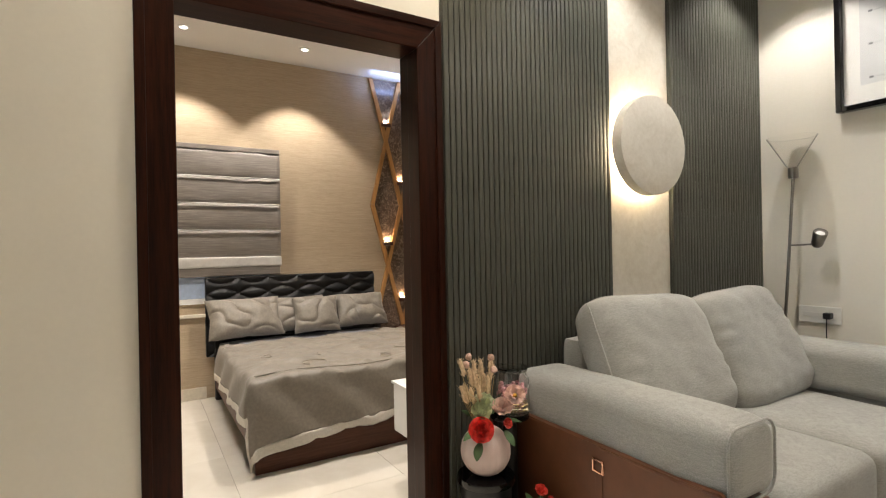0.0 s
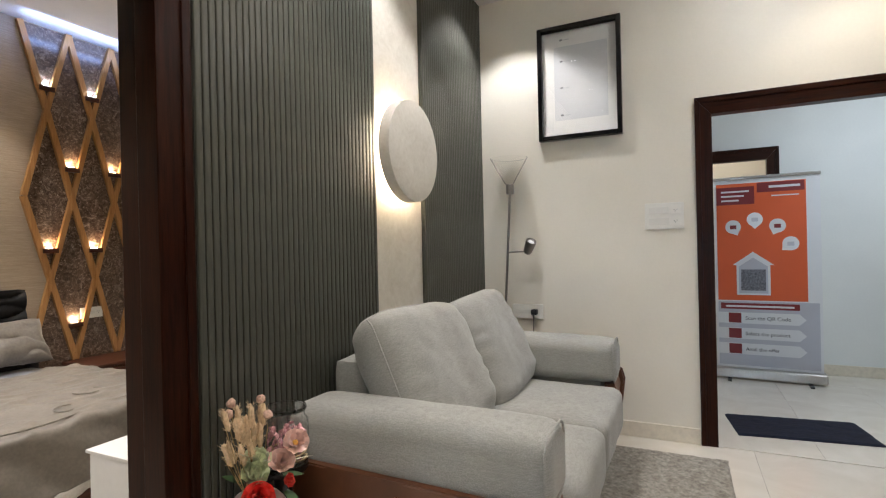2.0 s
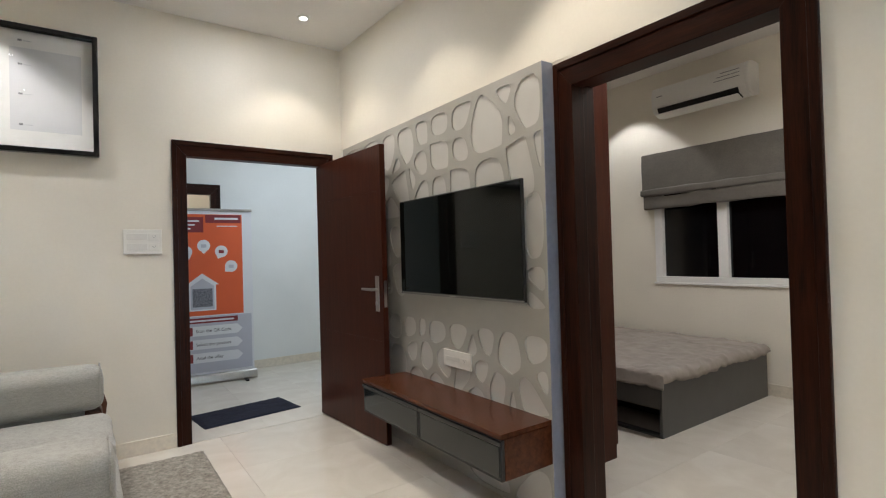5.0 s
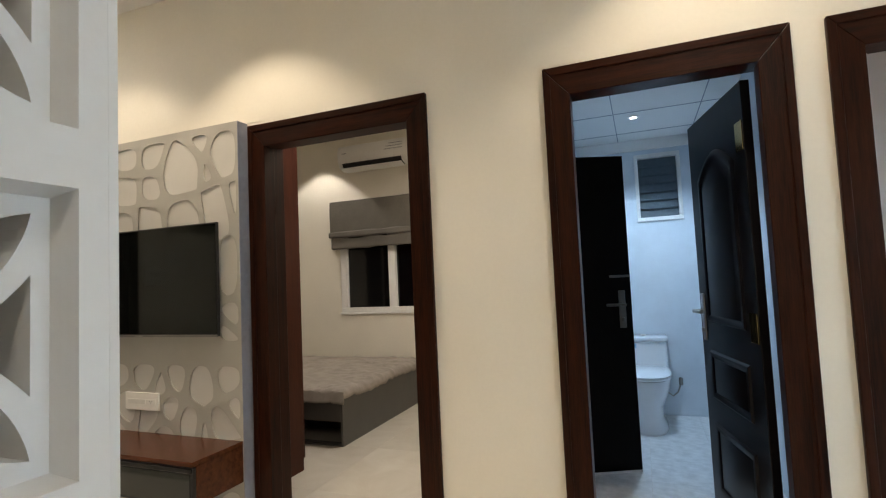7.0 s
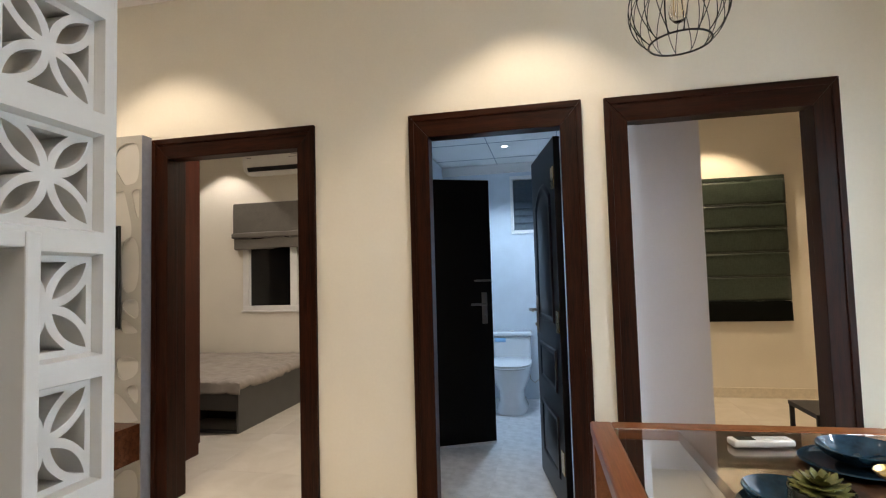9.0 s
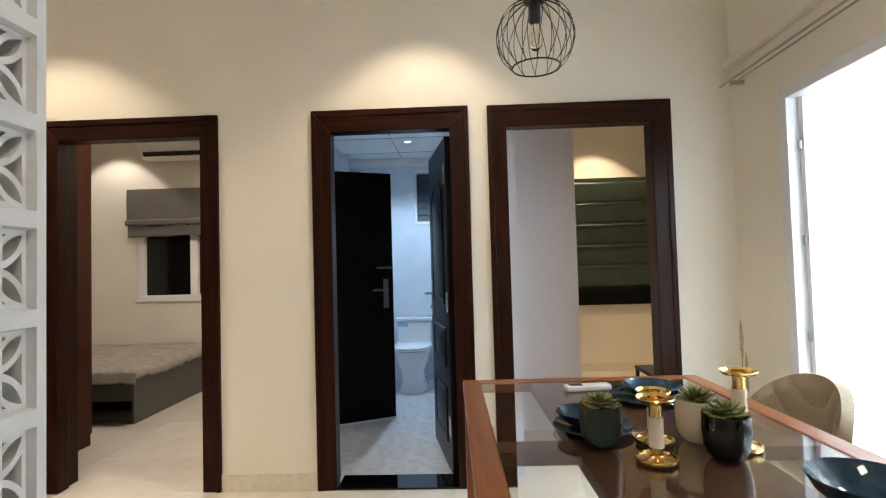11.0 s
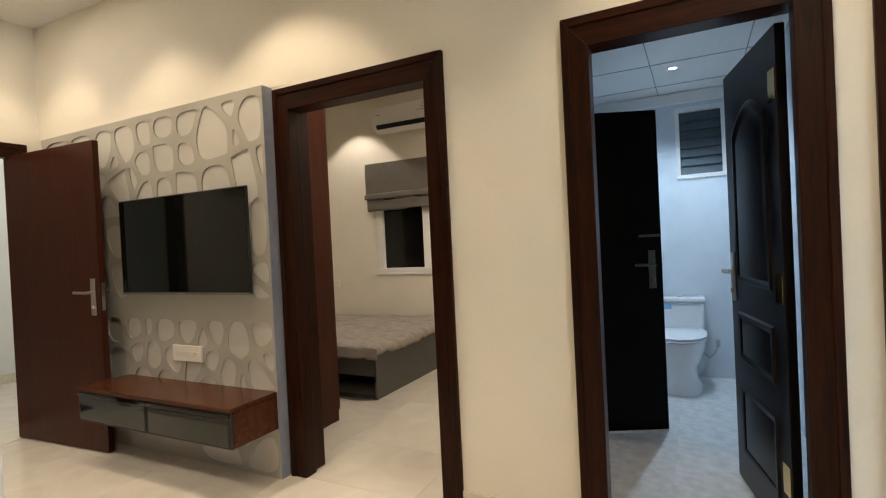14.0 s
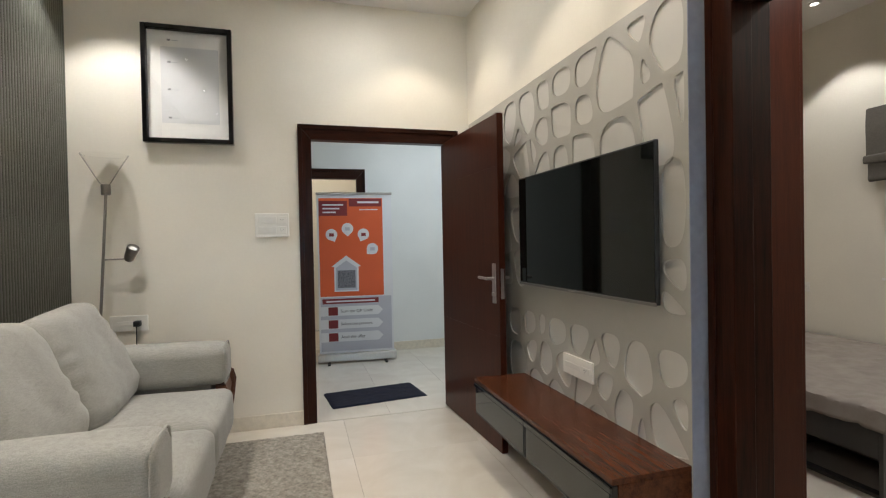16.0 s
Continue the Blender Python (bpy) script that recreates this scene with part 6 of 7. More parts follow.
def dish(name, label, x, y, z, r, h, flat, group):
    t = thing(name, label, "tableware", pose(x, y, z), group)
    prof = [(0.0, 0.001), (r * flat, 0.001), (r * 0.85, h * 0.55), (r, h), (r * 0.985, h + 0.002), (r * 0.83, h * 0.55 + 0.004), (r * flat, 0.006), (0.0, 0.006)]
    part("body", lathe(prof, 56), BLUE, t, "", True)


dish("plate", "midnight blue glazed plate on the table", -0.075, 1.39, TT, 0.112, 0.014, 0.66, "blue tableware")
dish("bowl", "midnight blue glazed bowl stacked on a plate", -0.055, 1.382, TT + 0.008, 0.08, 0.04, 0.45, "blue tableware")
dish("plate", "midnight blue glazed plate on the table", -0.335, 1.09, TT, 0.125, 0.014, 0.66, "blue tableware")
dish("bowl", "wide midnight blue glazed bowl on a plate", -0.35, 1.09, TT + 0.008, 0.098, 0.042, 0.45, "blue tableware")
dish("bowl", "dark teal glazed bowl near the table edge", -0.45, 1.88, TT, 0.10, 0.06, 0.45, "blue tableware")
rm = thing("remote_control", "white air conditioner remote control on the table", "remote", pose(-0.17, 0.945, TT, 0, 0, 8))
part("body", box(-0.085, 0.085, -0.024, 0.024, 0.0, 0.02, bevel=0.006, seg=3), acm, rm, "", True)
part("display", box(0.02, 0.07, -0.016, 0.016, 0.0201, 0.0208), plain("dark_display", (0.03, 0.035, 0.03), 0.2), rm)
for k in range(4):
    part("button", box(-0.07 + 0.02 * k, -0.058 + 0.02 * k, -0.012, 0.012, 0.0201, 0.022, bevel=0.001), PLASTIC2, rm)

# pendant
PZ = 2.145
pend = thing("pendant_lamp", "black wire globe pendant lamp with a clear bulb", "pendant lamp", pose(-0.04, 0.84, PZ))
WIRE = plain("black_wire", (0.012, 0.011, 0.010), 0.4, 0.5)
GR = 0.155


def globe(u):
    # radius and height of the cage between the bottom ring and the crown
    a_ = radians(-52 + 128 * u)
    return GR * math.cos(a_), GR * math.sin(a_)


for k in range(28):
    pts = []
    for i in range(21):
        u = i / 20
        r, z = globe(u)
        an = 2 * math.pi * k / 28 + 0.32 * (u - 0.4) * (1 if k % 2 else -1)
        pts.append((r * math.cos(an), r * math.sin(an), z))
    part("wire", tube(pts, 0.0016, 5), WIRE, pend)
for u, rr in ((0.0, 0.0035), (1.0, 0.003)):
    r, z = globe(u)
    part("ring", tube([(r * math.cos(2 * math.pi * i / 48), r * math.sin(2 * math.pi * i / 48), z) for i in range(48)], rr, 6, True), WIRE, pend)
part("crown", lathe([(0.0, 0.147), (0.042, 0.147), (0.042, 0.153), (0.02, 0.157), (0.0, 0.157)], 28), BLACK_MATT, pend, "", True)
part("lamp_socket", lathe([(0.0, 0.058), (0.020, 0.058), (0.024, 0.066), (0.024, 0.135), (0.014, 0.147), (0.0, 0.147)], 24), BLACK_MATT, pend, "", True)
b = part("bulb", lathe([(0.0, -0.055), (0.012, -0.052), (0.027, -0.034), (0.030, -0.014), (0.018, 0.030), (0.015, 0.058), (0.0, 0.058)], 24), glass("bulb_glass", (1, 0.95, 0.85)), pend, "clear glass bulb", True)
b.visible_shadow = False
part("filament", tube([(-0.008, 0, 0.03), (-0.010, 0, -0.03), (0.0, 0, 0.02), (0.010, 0, -0.03), (0.008, 0, 0.03)], 0.0009, 5), BRASS, pend)
part("cord", rod((0, 0, 0.157), (0, 0, CEIL - PZ - 0.03), 0.003, 8), BLACK_MATT, pend)
part("ceiling_rose", cyl(0.045, CEIL - PZ - 0.03, CEIL - PZ - 0.0005, 24), BLACK_MATT, pend)

# chair
CHAIR_F = cloth("beige_velvet", (0.225, 0.18, 0.11), (0.33, 0.27, 0.18), 300, 0.2, 0.8)
ch = thing("dining_chair", "beige channel-quilted shell dining chair on black legs", "chair", pose(-0.755, 0.985, 0, 0, 0, 2))


def shell(seg=90, rows=60):
    """A curved quilted back wrapping round the seat."""
    inner, outer = [], []
    bm = bm_new()
    for i in range(seg + 1):
        a = radians(126 + 124 * i / seg)
        ri, ro = [], []
        for j in range(rows + 1):
            v = j / rows
            prof_ = math.sin(math.pi * min(1, max(0, i / seg))) ** 0.45
            top = 0.60 + 0.205 * prof_
            z = 0.44 + (top - 0.44) * v
            flare = 1 + 0.12 * v
            arc_d = math.hypot((i / seg - 0.5) * 1.25, (1 - v) * 0.42 + 0.15)
            ridge = abs(math.sin(arc_d * 22)) ** 0.45 * 0.016 * min(1.0, (1 - v) * 7)
            c, s_ = math.cos(a), math.sin(a)
            ri.append(bm.verts.new((c * (0.225 * flare - ridge), s_ * (0.20 * flare - ridge), z)))
            k = 0.035 if 0 < j < rows else 0.02
            ro.append(bm.verts.new((c * (0.225 * flare + k), s_ * (0.20 * flare + k), z)))
        inner.append(ri)
        outer.append(ro)
    for i in range(seg):
        for j in range(rows):
            bm.faces.new((inner[i][j], inner[i + 1][j], inner[i + 1][j + 1], inner[i][j + 1]))
            bm.faces.new((outer[i + 1][j], outer[i][j], outer[i][j + 1], outer[i + 1][j + 1]))
        bm.faces.new((inner[i][rows], inner[i + 1][rows], outer[i + 1][rows], outer[i][rows]))
        bm.faces.new((inner[i + 1][0], inner[i][0], outer[i][0], outer[i + 1][0]))
    for i in (0, seg):
        for j in range(rows):
            bm.faces.new((inner[i][j], inner[i][j + 1], outer[i][j + 1], outer[i][j]))
    return bm


part("back_shell", shell(), CHAIR_F, ch, "quilted wrap-round back", True)
part("seat", lathe([(0.0, 0.40), (0.20, 0.40), (0.225, 0.42), (0.228, 0.45), (0.20, 0.475), (0.0, 0.485)], 40), CHAIR_F, ch, "", True)
for x, y in ((-0.14, -0.14), (-0.14, 0.14), (0.14, -0.14), (0.14, 0.14)):
    part("leg", rod((x, y, 0.41), (x * 1.35, y * 1.35, 0.0), 0.011, 10), BLACK_MATT, ch)

# balcony door, utility space, curtain rail
UPVC = plain("white_window_profile", (0.78, 0.80, 0.84), 0.25, 0, 0.02)
win = tagged(new("window_4"), "white framed tall balcony door standing open", "window", kind="structure")
for a0, a1, b0, b1 in ((0.412, 0.472, 0.02, 2.035), (2.245, 2.305, 0.02, 2.035), (0.4725, 2.2445, 1.975, 2.035), (0.4725, 2.2445, 0.0, 0.03)):
    part("window_frame", box(-1.37, -1.245, a0, a1, b0, b1, bevel=0.004), UPVC, win)
part("inner_track", box(-1.34, -1.30, 0.4725, 0.502, 0.031, 1.974, bevel=0.003), UPVC, win)
for zz in (0.247, 0.872, 1.316, 1.752):
    part("hinge", box(-1.30, -1.288, 0.475, 0.493, zz - 0.022, zz + 0.022, bevel=0.003), STEEL, win)
UTIL = paint("utility_white_paint", (0.82, 0.83, 0.84), 0.5)
structure("wall_utility_south", box(-3.2, -1.43, -0.0145, 0.005, 0, CEIL), UTIL, "bright white utility balcony wall", "wall")
structure("wall_utility_west", box(-3.3, -3.2, -0.0145, 2.7, 0, CEIL), UTIL, "bright white utility balcony wall", "wall")
structure("wall_utility_north", box(-3.3, -1.42, 2.7, 2.8, 0, CEIL), UTIL, "bright white utility balcony wall", "wall")
structure("ceiling_utility", box(-3.3, -1.43, -0.17, 2.8, CEIL, CEIL + 0.1), UTIL, "white utility balcony ceiling", "ceiling")
structure("floor_utility", box(-3.2, -1.26, 0.005, 2.7, -0.007, -0.001), plain("pale_utility_tile", (0.6, 0.6, 0.6), 0.3), "pale utility balcony floor", "floor")
plate("utility_switch", "white switch plate on the utility wall", pose(-1.75, 0.005, 1.325, 0, 0, -90), 0.21, 0.075, 1)
cable = thing("wall_cable", "thin grey cable running along the utility wall", "cable", pose(-1.5, 0.02, 2.0))
part("run", tube([(0.05, -0.006, 0.1), (-0.3, -0.004, 0.12), (-0.8, -0.006, 0.09), (-1.6, -0.006, 0.1)], 0.009, 8), plain("pale_grey_cable", (0.5, 0.53, 0.56), 0.5), cable, "", True)
rod_t = thing("curtain_rail", "double brass-toned curtain rail on the wall above the balcony door", "curtain rail", pose(-1.2, 0.0, 2.2))
part("rail", rod((0.0, -0.01, 0.0), (0.0, 2.6, 0.0), 0.006, 12), STEEL, rod_t, "", True)
part("rail", rod((-0.035, 0.03, -0.005), (-0.035, 2.6, -0.005), 0.005, 12), STEEL, rod_t, "", True)
for yy in (0.12, 1.3, 2.5):
    part("bracket", box(-0.06, 0.01, yy - 0.008, yy + 0.008, -0.03, -0.009, bevel=0.002), STEEL, rod_t)
structure("trim_pelmet", box(-1.259, -1.215, -0.014, 4.49, 2.30, 2.34, bevel=0.004), WALL, "cream ledge above the curtain rail", "trim")

# dried grass in the corner
PAMPAS = plain("pale_dried_plume", (0.46, 0.32, 0.17), 0.9, 0, 0.2, 60)
pv = thing("dried_grass_vase", "tall beige floor vase with slender dried beige plumes", "vase", pose(-1.165, 0.14, 0))
part("vase", lathe([(0.0, 0), (0.06, 0), (0.075, 0.1), (0.06, 0.32), (0.035, 0.42), (0.04, 0.46), (0.032, 0.455), (0.0, 0.42)], 32), POT_CREAM, pv, "", True)
for k, (dx, dy, top) in enumerate(((-0.01, -0.005, 0.91), (-0.02, 0.012, 0.74))):
    st = part("stem", rod((0, 0, 0.40), (dx, dy, top - 0.16), 0.0035, 6), PAMPAS, pv)
    bm = bm_new()
    rg = random.Random(k)
    for q in range(110):
        u = rg.random()
        an = rg.uniform(0, 6.28)
        rr = 0.0075 * math.sin(math.pi * (0.25 + 0.70 * u))
        p = Vector((dx + 0.3 * rr * math.cos(an), dy + 0.3 * rr * math.sin(an), top - 0.20 + 0.19 * u))
        rod(p, p + Vector((rr * math.cos(an), rr * math.sin(an), 0.018)), 0.0018, 4, bm=bm)
    part("plume", bm, PAMPAS, pv, "slender dried beige plume")

# shelf unit against the jali
SHW = paint("white_cabinet_paint", (0.58, 0.58, 0.575), 0.45)
sh = thing("open_shelf_unit", "white painted open shelf unit against the pierced screen", "shelf", pose(0.94, 2.145, 0))
part("side", box(0, 0.099, 0, 0.017, 0, 1.338, bevel=0.002), SHW, sh)
part("side", box(0, 0.099, 0.41, 0.427, 0, 1.338, bevel=0.002), SHW, sh)
part("top", box(0, 0.099, 0.0175, 0.4095, 1.321, 1.338, bevel=0.002), SHW, sh)
# Back is greyer than the sides: the recess's shade is in its colour.
part("back", box(0.088, 0.099, 0.0175, 0.4095, 0, 1.3205), plain("shaded_cabinet_back", (0.34, 0.34, 0.35), 0.5), sh)
for zz in (0.05, 0.45, 0.88):
    part("shelf", box(0.002, 0.0875, 0.0175, 0.4095, zz, zz + 0.017, bevel=0.001), SHW, sh)

# ---- side stands and flowers beside the sofa ----
st = thing("side_stand", "low round black pedestal stand beside the sofa", "side table", pose(2.70, 2.60, 0))
part("top", lathe([(0.0, 0.305), (0.112, 0.305), (0.115, 0.312), (0.112, 0.33), (0.0, 0.33)], 44), BLACK_GLOSS, st, "", True)
part("drum", lathe([(0.0, 0.0), (0.098, 0.0), (0.10, 0.006), (0.10, 0.3045), (0.0, 0.3045)], 44), BLACK_MATT, st, "", True)
st2 = thing("side_stand", "tall slim round black pedestal stand beside the sofa", "side table", pose(2.842, 2.625, 0))
part("top", lathe([(0.0, 0.522), (0.080, 0.522), (0.083, 0.529), (0.080, 0.545), (0.0, 0.545)], 36), BLACK_GLOSS, st2, "", True)
part("column", lathe([(0.0, 0.012), (0.03, 0.012), (0.03, 0.5215), (0.0, 0.5215)], 28), BLACK_MATT, st2, "", True)
part("foot_plate", lathe([(0.0, 0.0), (0.066, 0.0), (0.066, 0.0115), (0.0, 0.0115)], 32), BLACK_MATT, st2, "", True)
jar = thing("glass_jar", "lidded clear glass jar half full of dried pink petals", "jar", pose(2.842, 2.61, 0.5455) @ Matrix.Scale(1.34, 4))
g1 = part("jar_glass", lathe([(0.0, 0.001), (0.05, 0.001), (0.055, 0.01), (0.055, 0.105), (0.046, 0.118), (0.046, 0.128), (0.043, 0.128), (0.043, 0.116), (0.052, 0.104), (0.052, 0.012), (0.0, 0.006)], 40), glass("jar_glass", (0.97, 0.98, 0.97)), jar, "", True)
g1.visible_shadow = False
l1 = part("lid", lathe([(0.0, 0.129), (0.05, 0.129), (0.052, 0.134), (0.05, 0.14), (0.0, 0.142)], 36), glass("lid_glass", (0.95, 0.96, 0.96)), jar, "flat glass lid", True)
l1.visible_shadow = False
PINKP = plain("dried_pink_petal", (0.42, 0.20, 0.21), 0.8, 0, 0.3, 90)
TWIG = plain("straw_twig", (0.42, 0.30, 0.14), 0.8, 0, 0.2, 60)
rg = random.Random(4)
bm = bm_new()
for k in range(120):
    an, rr = rg.uniform(0, 6.28), 0.044 * math.sqrt(rg.random())
    p = Matrix.Translation((rr * math.cos(an), rr * math.sin(an), rg.uniform(0.018, 0.085))) @ Euler((rg.uniform(0, 6), rg.uniform(0, 6), rg.uniform(0, 6))).to_matrix().to_4x4() @ Matrix.Diagonal((0.009, 0.007, 0.002, 1))
    bmesh.ops.create_icosphere(bm, subdivisions=1, radius=1.0, matrix=p)
part("petals", bm, PINKP, jar, "dried pink petals")
bm = bm_new()
for k in range(14):
    zz = 0.012 + 0.002 * k
    an = rg.uniform(0, 6.28)
    tube([(0.047 * math.cos(an + i * 0.35), 0.047 * math.sin(an + i * 0.35), zz + rg.uniform(-0.003, 0.003)) for i in range(8)], 0.0022, 5, bm=bm)
part("twigs", bm, TWIG, jar, "coiled straw twigs")

BLUSH = Mat("blush_ribbed_ceramic", 0.35)
BLUSH.color(BLUSH.ramp(BLUSH.noise(size=10, detail=2), (0.3, (0.60, 0.47, 0.43)), (0.7, (0.68, 0.56, 0.52))))
vs = thing("flower_vase", "round blush ribbed ceramic vase of dried and silk flowers", "vase", pose(2.70, 2.60, 0.33))
bm = bm_new()
seg, rows = 96, 26
rings = []
for j in range(rows + 1):
    t_ = radians(14 + 150 * j / rows)
    r0, z0 = 0.098 * math.sin(t_), 0.098 - 0.098 * math.cos(t_) - 0.003
    rings.append([bm.verts.new(((r0 + 0.0012 * math.cos(k * 24 * 2 * math.pi / seg)) * math.cos(2 * math.pi * k / seg), (r0 + 0.0012 * math.cos(k * 24 * 2 * math.pi / seg)) * math.sin(2 * math.pi * k / seg), z0)) for k in range(seg)])
for p, q in zip(rings, rings[1:]):
    for k in range(seg):
        bm.faces.new((p[k], p[(k + 1) % seg], q[(k + 1) % seg], q[k]))
bm.faces.new(rings[0][::-1])
part("body", bm, BLUSH.m, vs, "", True)

RED = plain("coral_red_petal", (0.86, 0.10, 0.075), 0.6, 0, 0.2, 40)
PINK = plain("pale_pink_petal", (0.90, 0.66, 0.58), 0.6, 0, 0.15, 40)
CREAMF = plain("cream_green_petal", (0.74, 0.78, 0.54), 0.6, 0, 0.15, 40)
GREENL = plain("leaf_green", (0.055, 0.11, 0.035), 0.5, 0, 0.25, 40)
BEIGE = plain("beige_dried_tail", (0.70, 0.53, 0.34), 0.9, 0, 0.2, 90, 0.8)
DUSTY = plain("dusty_pink_dried_head", (0.60, 0.40, 0.31), 0.9, 0, 0.25, 160, 0.8)
YEL = plain("ochre_stamen", (0.55, 0.30, 0.05), 0.8)


def petal_mesh(w, l, cup, mat, name):
    bm = bm_new()
    n = 6
    g = []
    for i in range(n + 1):
        row = []
        for j in range(n + 1):
            u, v = i / n, j / n * 2 - 1
            ww = w * (0.25 + 0.75 * math.sin(math.pi * min(1, 0.08 + u * 0.62)))
            x, y = l * u - 0.12 * l * v * v * u, ww / 2 * v
            row.append(bm.verts.new((x, y, cup * (u * u * 0.7 + 0.5 * v * v * u) + 0.004 * math.sin(5 * v + 3 * u))))
        g.append(row)
    for i in range(n):
        for j in range(n):
            bm.faces.new((g[i][j], g[i + 1][j], g[i + 1][j + 1], g[i][j + 1]))
    ext = bmesh.ops.solidify(bm, geom=bm.faces[:], thickness=0.0012)
    return mesh_of(name, bm, mat, True)


def flower(parent, name, m, mesh, layers, heart=None):
    fl = new(name)
    fl.parent = parent
    fl.matrix_basis = m
    for li, (n, tilt, sc) in enumerate(layers):
        for k in range(n):
            shared("petal", mesh, fl, pose(0, 0, 0.002 * li, 0, -tilt, 360 / n * k + 31 * li) @ Matrix.Scale(sc, 4))
    if heart:
        bm = bm_new()
        bmesh.ops.create_icosphere(bm, subdivisions=2, radius=0.010, matrix=Matrix.Translation((0, 0, 0.008)))
        part("heart", bm, heart, fl)
    return fl


P_RED = petal_mesh(0.056, 0.051, 0.024, RED, "petal")
P_PINK = petal_mesh(0.050, 0.050, 0.018, PINK, "petal")
P_CRE = petal_mesh(0.044, 0.044, 0.024, CREAMF, "petal")
ROSE = [(6, 8, 1.0), (6, 30, 0.92), (5, 52, 0.8), (4, 70, 0.62), (3, 82, 0.42)]
flower(vs, "rose", pose(-0.072, -0.075, 0.205, 62, 0, -32), P_RED, ROSE)
flower(vs, "blossom", pose(0.095, -0.070, 0.305, 46, 0, -30), P_PINK, [(6, 12, 0.9), (5, 34, 0.7)], YEL)
flower(vs, "blossom", pose(0.035, -0.065, 0.258, 34, 0, -30), P_PINK, [(6, 22, 1.0), (5, 46, 0.8)])
flower(vs, "blossom", pose(-0.045, -0.04, 0.255, 40, 0, -30), P_CRE, ROSE)
flower(vs, "blossom", pose(-0.02, -0.02, 0.28, 25, 0, 10), P_CRE, ROSE)
flower(vs, "rose", pose(0.035, -0.085, 0.215, 70, 0, 5), P_RED, [(5, 20, 0.5), (4, 55, 0.4)])
LEAF_M = leaf_mesh(0.065, 0.040, 0.0015, -0.012, GREENL)
for k, (x, y, z, rx, ry, rz) in enumerate(((-0.085, -0.085, 0.165, 10, 40, 215), (-0.08, -0.05, 0.20, 0, 10, 190), (0.03, -0.09, 0.19, 0, 35, 280), (0.06, -0.05, 0.22, 0, 0, 320), (-0.03, 0.02, 0.22, 0, -30, 120), (0.05, 0.03, 0.22, 0, -20, 40))):
    shared("leaf", LEAF_M, vs, pose(x, y, z, rx, ry, rz))
for k in range(22):
    an, sp = rg.uniform(0, 6.28), rg.uniform(0.02, 0.115)
    tip = Vector((-0.02 + sp * math.cos(an) * 0.9, 0.02 + sp * math.sin(an) * 0.7, rg.uniform(0.33, 0.455)))
    basep = Vector((tip.x * 0.35, tip.y * 0.35, 0.18))
    part("stalk", rod(basep, tip - Vector((0, 0, 0.03)), 0.0013, 5), TWIG, vs)
    d = (tip - basep).normalized()
    bm = bm_new()
    if k % 5 == 4:
        bmesh.ops.create_icosphere(bm, subdivisions=2, radius=0.0145, matrix=Matrix.Translation(tip))
        mt = DUSTY
    else:
        bmesh.ops.create_icosphere(bm, subdivisions=2, radius=1.0, matrix=Matrix.Translation(tip - d * 0.02) @ d.to_track_quat('Z', 'Y').to_matrix().to_4x4() @ Matrix.Diagonal((0.0085, 0.0085, 0.040, 1)))
        mt = BEIGE
    for v in bm.verts:
        v.co += Vector((rg.uniform(-1, 1), rg.uniform(-1, 1), rg.uniform(-1, 1))) * 0.0022
    if mt is BEIGE:
        side = d.orthogonal().normalized()
        for q in range(46):
            turn = Matrix.Rotation(rg.uniform(0, 6.28), 3, d)
            out_ = turn @ side
            p = tip - d * (0.02 + rg.uniform(-0.034, 0.032)) + out_ * 0.006
            rod(p, p + out_ * rg.uniform(0.006, 0.011) + d * rg.uniform(0.006, 0.014), 0.0007, 3, bm=bm)
    part("dried_tail", bm, mt, vs, "", True)
for x, y, z, rz in ((-0.02, -0.03, 0.30, 200), (0.06, -0.04, 0.245, -15)):
    o = shared("blade", leaf_mesh(0.12, 0.014, 0.0012, 0.02 if rz > 0 else -0.03, plain("pale_straw_blade", (0.52, 0.46, 0.30), 0.6), "blade"), vs, pose(x, y, z, 0, -18 if rz > 0 else -10, rz))
pp = thing("potted_flower", "small black pot of coral flowers and green leaves", "plant", pose(2.80, 2.43, 0))
part("pot", lathe([(0.0, 0), (0.055, 0), (0.07, 0.1), (0.075, 0.22), (0.068, 0.22), (0.06, 0.2), (0.0, 0.2)], 36), BLACK_GLOSS, pp, "", True)
for k in range(16):
    shared("leaf", LEAF_M, pp, pose(0.02 * math.cos(k), 0.02 * math.sin(k), 0.215 + 0.004 * (k % 5), 0, -25 - 12 * (k % 4), k * 67))
flower(pp, "blossom", pose(0.01, -0.02, 0.30, 30, 0, 0), P_RED, [(5, 20, 0.6), (4, 55, 0.45)])
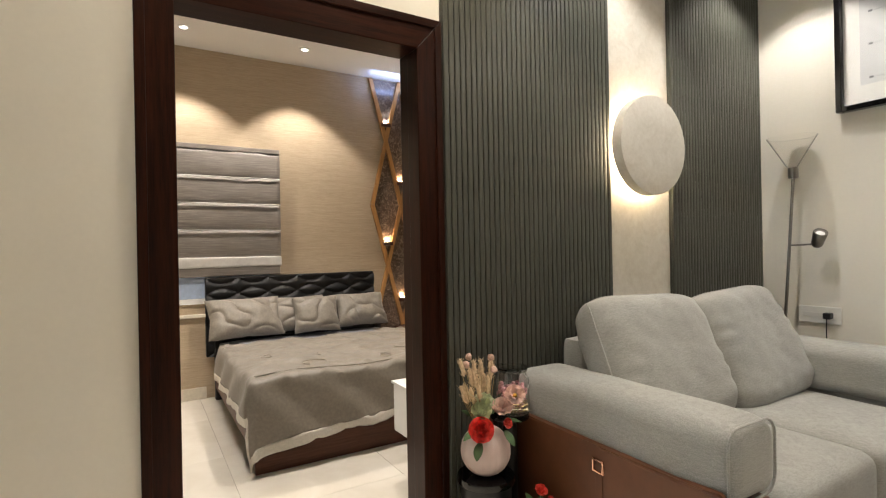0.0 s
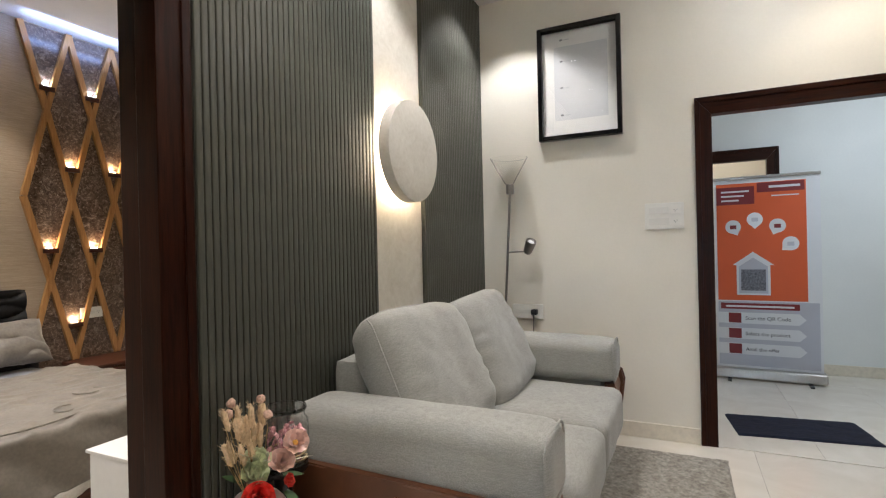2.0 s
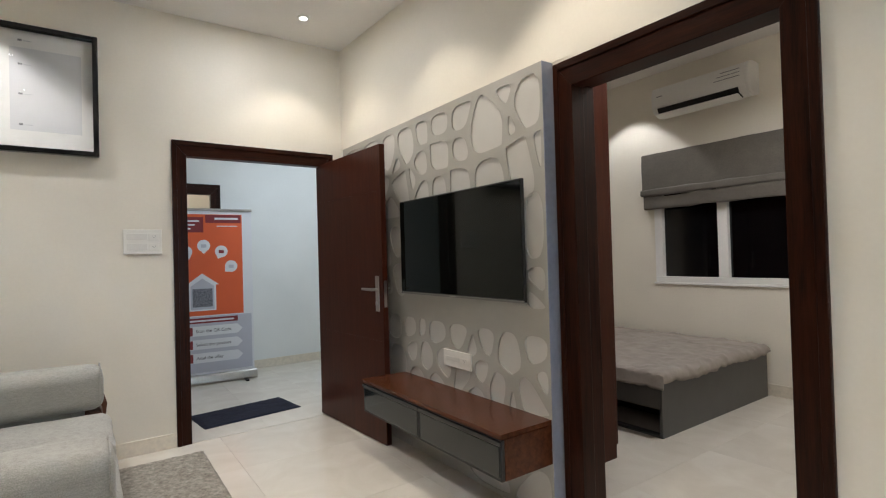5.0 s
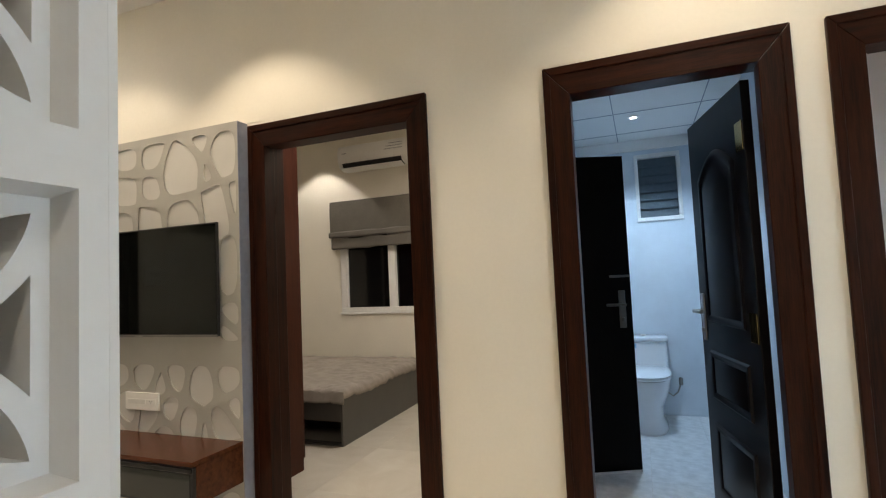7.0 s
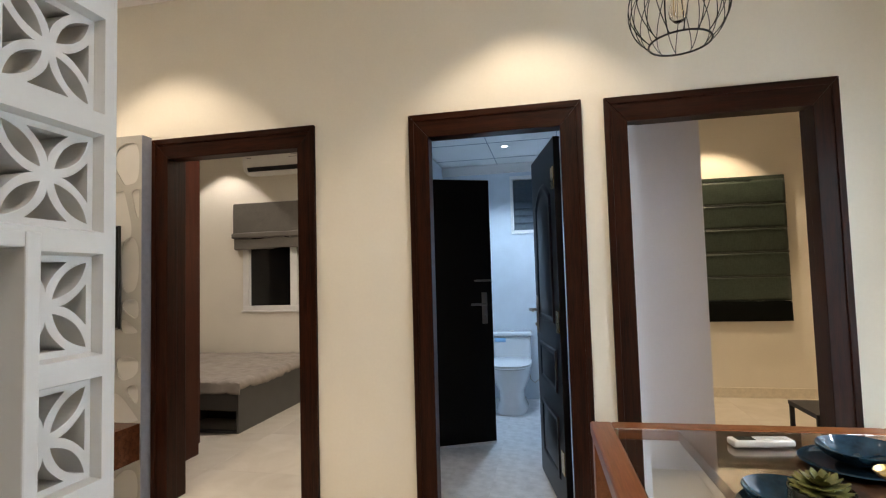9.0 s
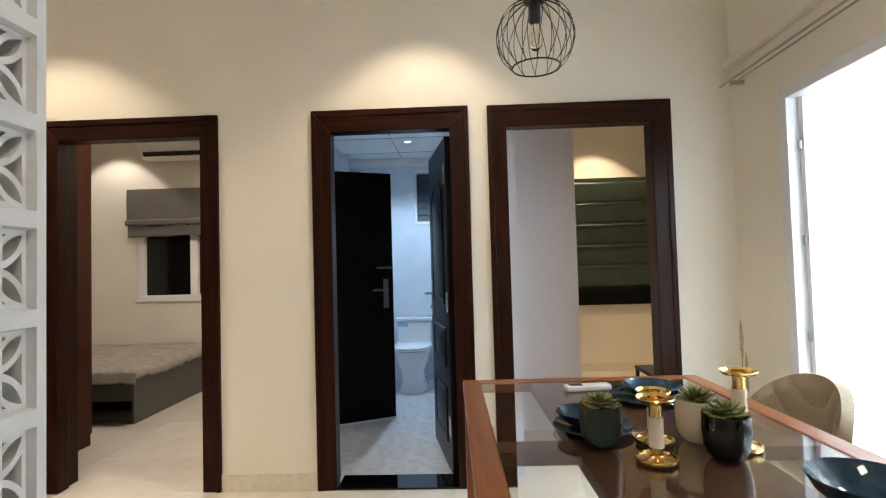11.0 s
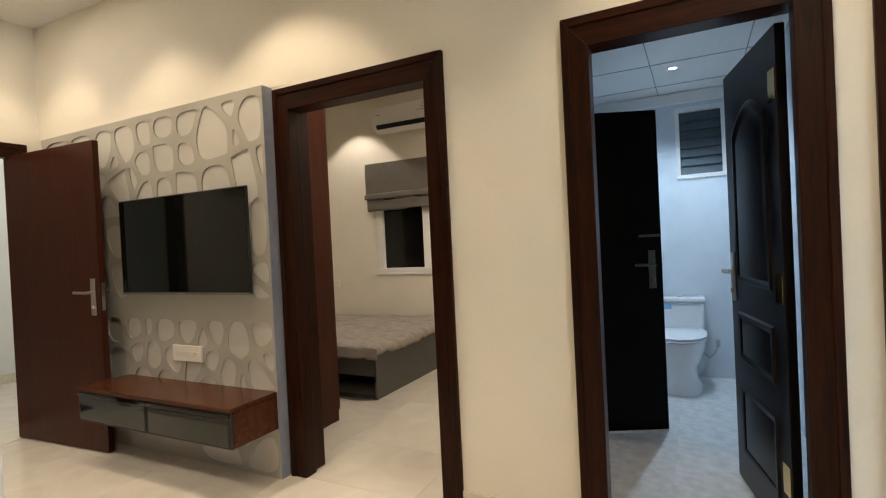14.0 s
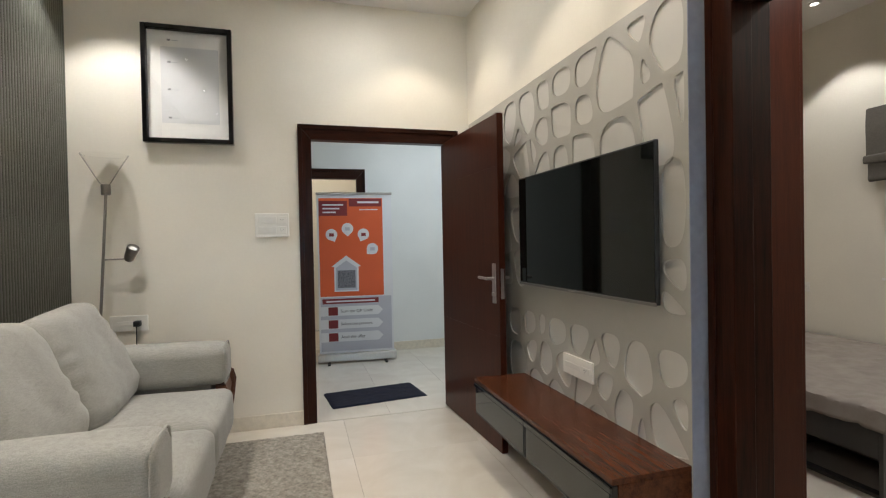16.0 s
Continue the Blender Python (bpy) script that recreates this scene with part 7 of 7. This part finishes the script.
flower(pp, "blossom", pose(0.035, -0.045, 0.265, 40, 0, 20), P_RED, [(5, 20, 0.5), (4, 55, 0.4)])
part("stalk", rod((0, 0, 0.2), (0.01, -0.02, 0.30), 0.002, 6), GREENL, pp)

# ---- floor tiles ----
def tiles(name, x0, x1, y0, y1, s, mat, label, ox=0.0, oy=0.0, top=0.0):
    fl = tagged(new(name), label, "floor", kind="structure")
    cache = {}
    nx0, nx1 = math.floor((x0 - ox) / s), math.ceil((x1 - ox) / s)
    ny0, ny1 = math.floor((y0 - oy) / s), math.ceil((y1 - oy) / s)
    for i in range(nx0, nx1):
        for j in range(ny0, ny1):
            a, b = max(x0, ox + i * s), min(x1, ox + (i + 1) * s)
            c, d = max(y0, oy + j * s), min(y1, oy + (j + 1) * s)
            if b - a < 0.01 or d - c < 0.01:
                continue
            key = (round(b - a, 4), round(d - c, 4))
            if key not in cache:
                cache[key] = mesh_of("tile", box(0.0005, b - a - 0.0005, 0.0005, d - c - 0.0005, -0.0075, 0.0, bevel=0.0006, seg=1), mat)
            shared("tile", cache[key], fl, pose(a, c, top))


tiles("floor_living", -1.26, 5.03, -0.015, 2.745, 0.8, TILE, "glossy cream vitrified floor tiles", 0.35, 0.25)
tiles("floor_dining", -1.26, 1.04, 2.745, 4.5, 0.8, TILE, "glossy cream vitrified floor tiles", 0.35, 0.25)
tiles("floor_bedroom", 1.2, 5.05, 2.746, 5.675, 0.8, TILE, "glossy cream vitrified floor tiles", 0.35, 0.25)
tiles("floor_guest", 1.66, 5.03, -2.93, -0.016, 0.8, TILE, "glossy cream vitrified floor tiles", 0.35, 0.25)
tiles("floor_back", -3.05, 0.12, -3.0, -0.016, 0.8, TILE, "glossy cream vitrified floor tiles", 0.35, 0.25)
tiles("floor_lobby", 5.031, 7.6, -2.0, 3.0, 0.6, TILE, "glossy pale lobby floor tiles", 5.04, 0.1)
tiles("floor_bath", 0.12, 1.5, -2.75, -0.016, 0.4, plain("mottled_grey_bath_tile", (0.66, 0.67, 0.68), 0.3, 0, 0.16, 14), "mottled grey bathroom floor tiles")
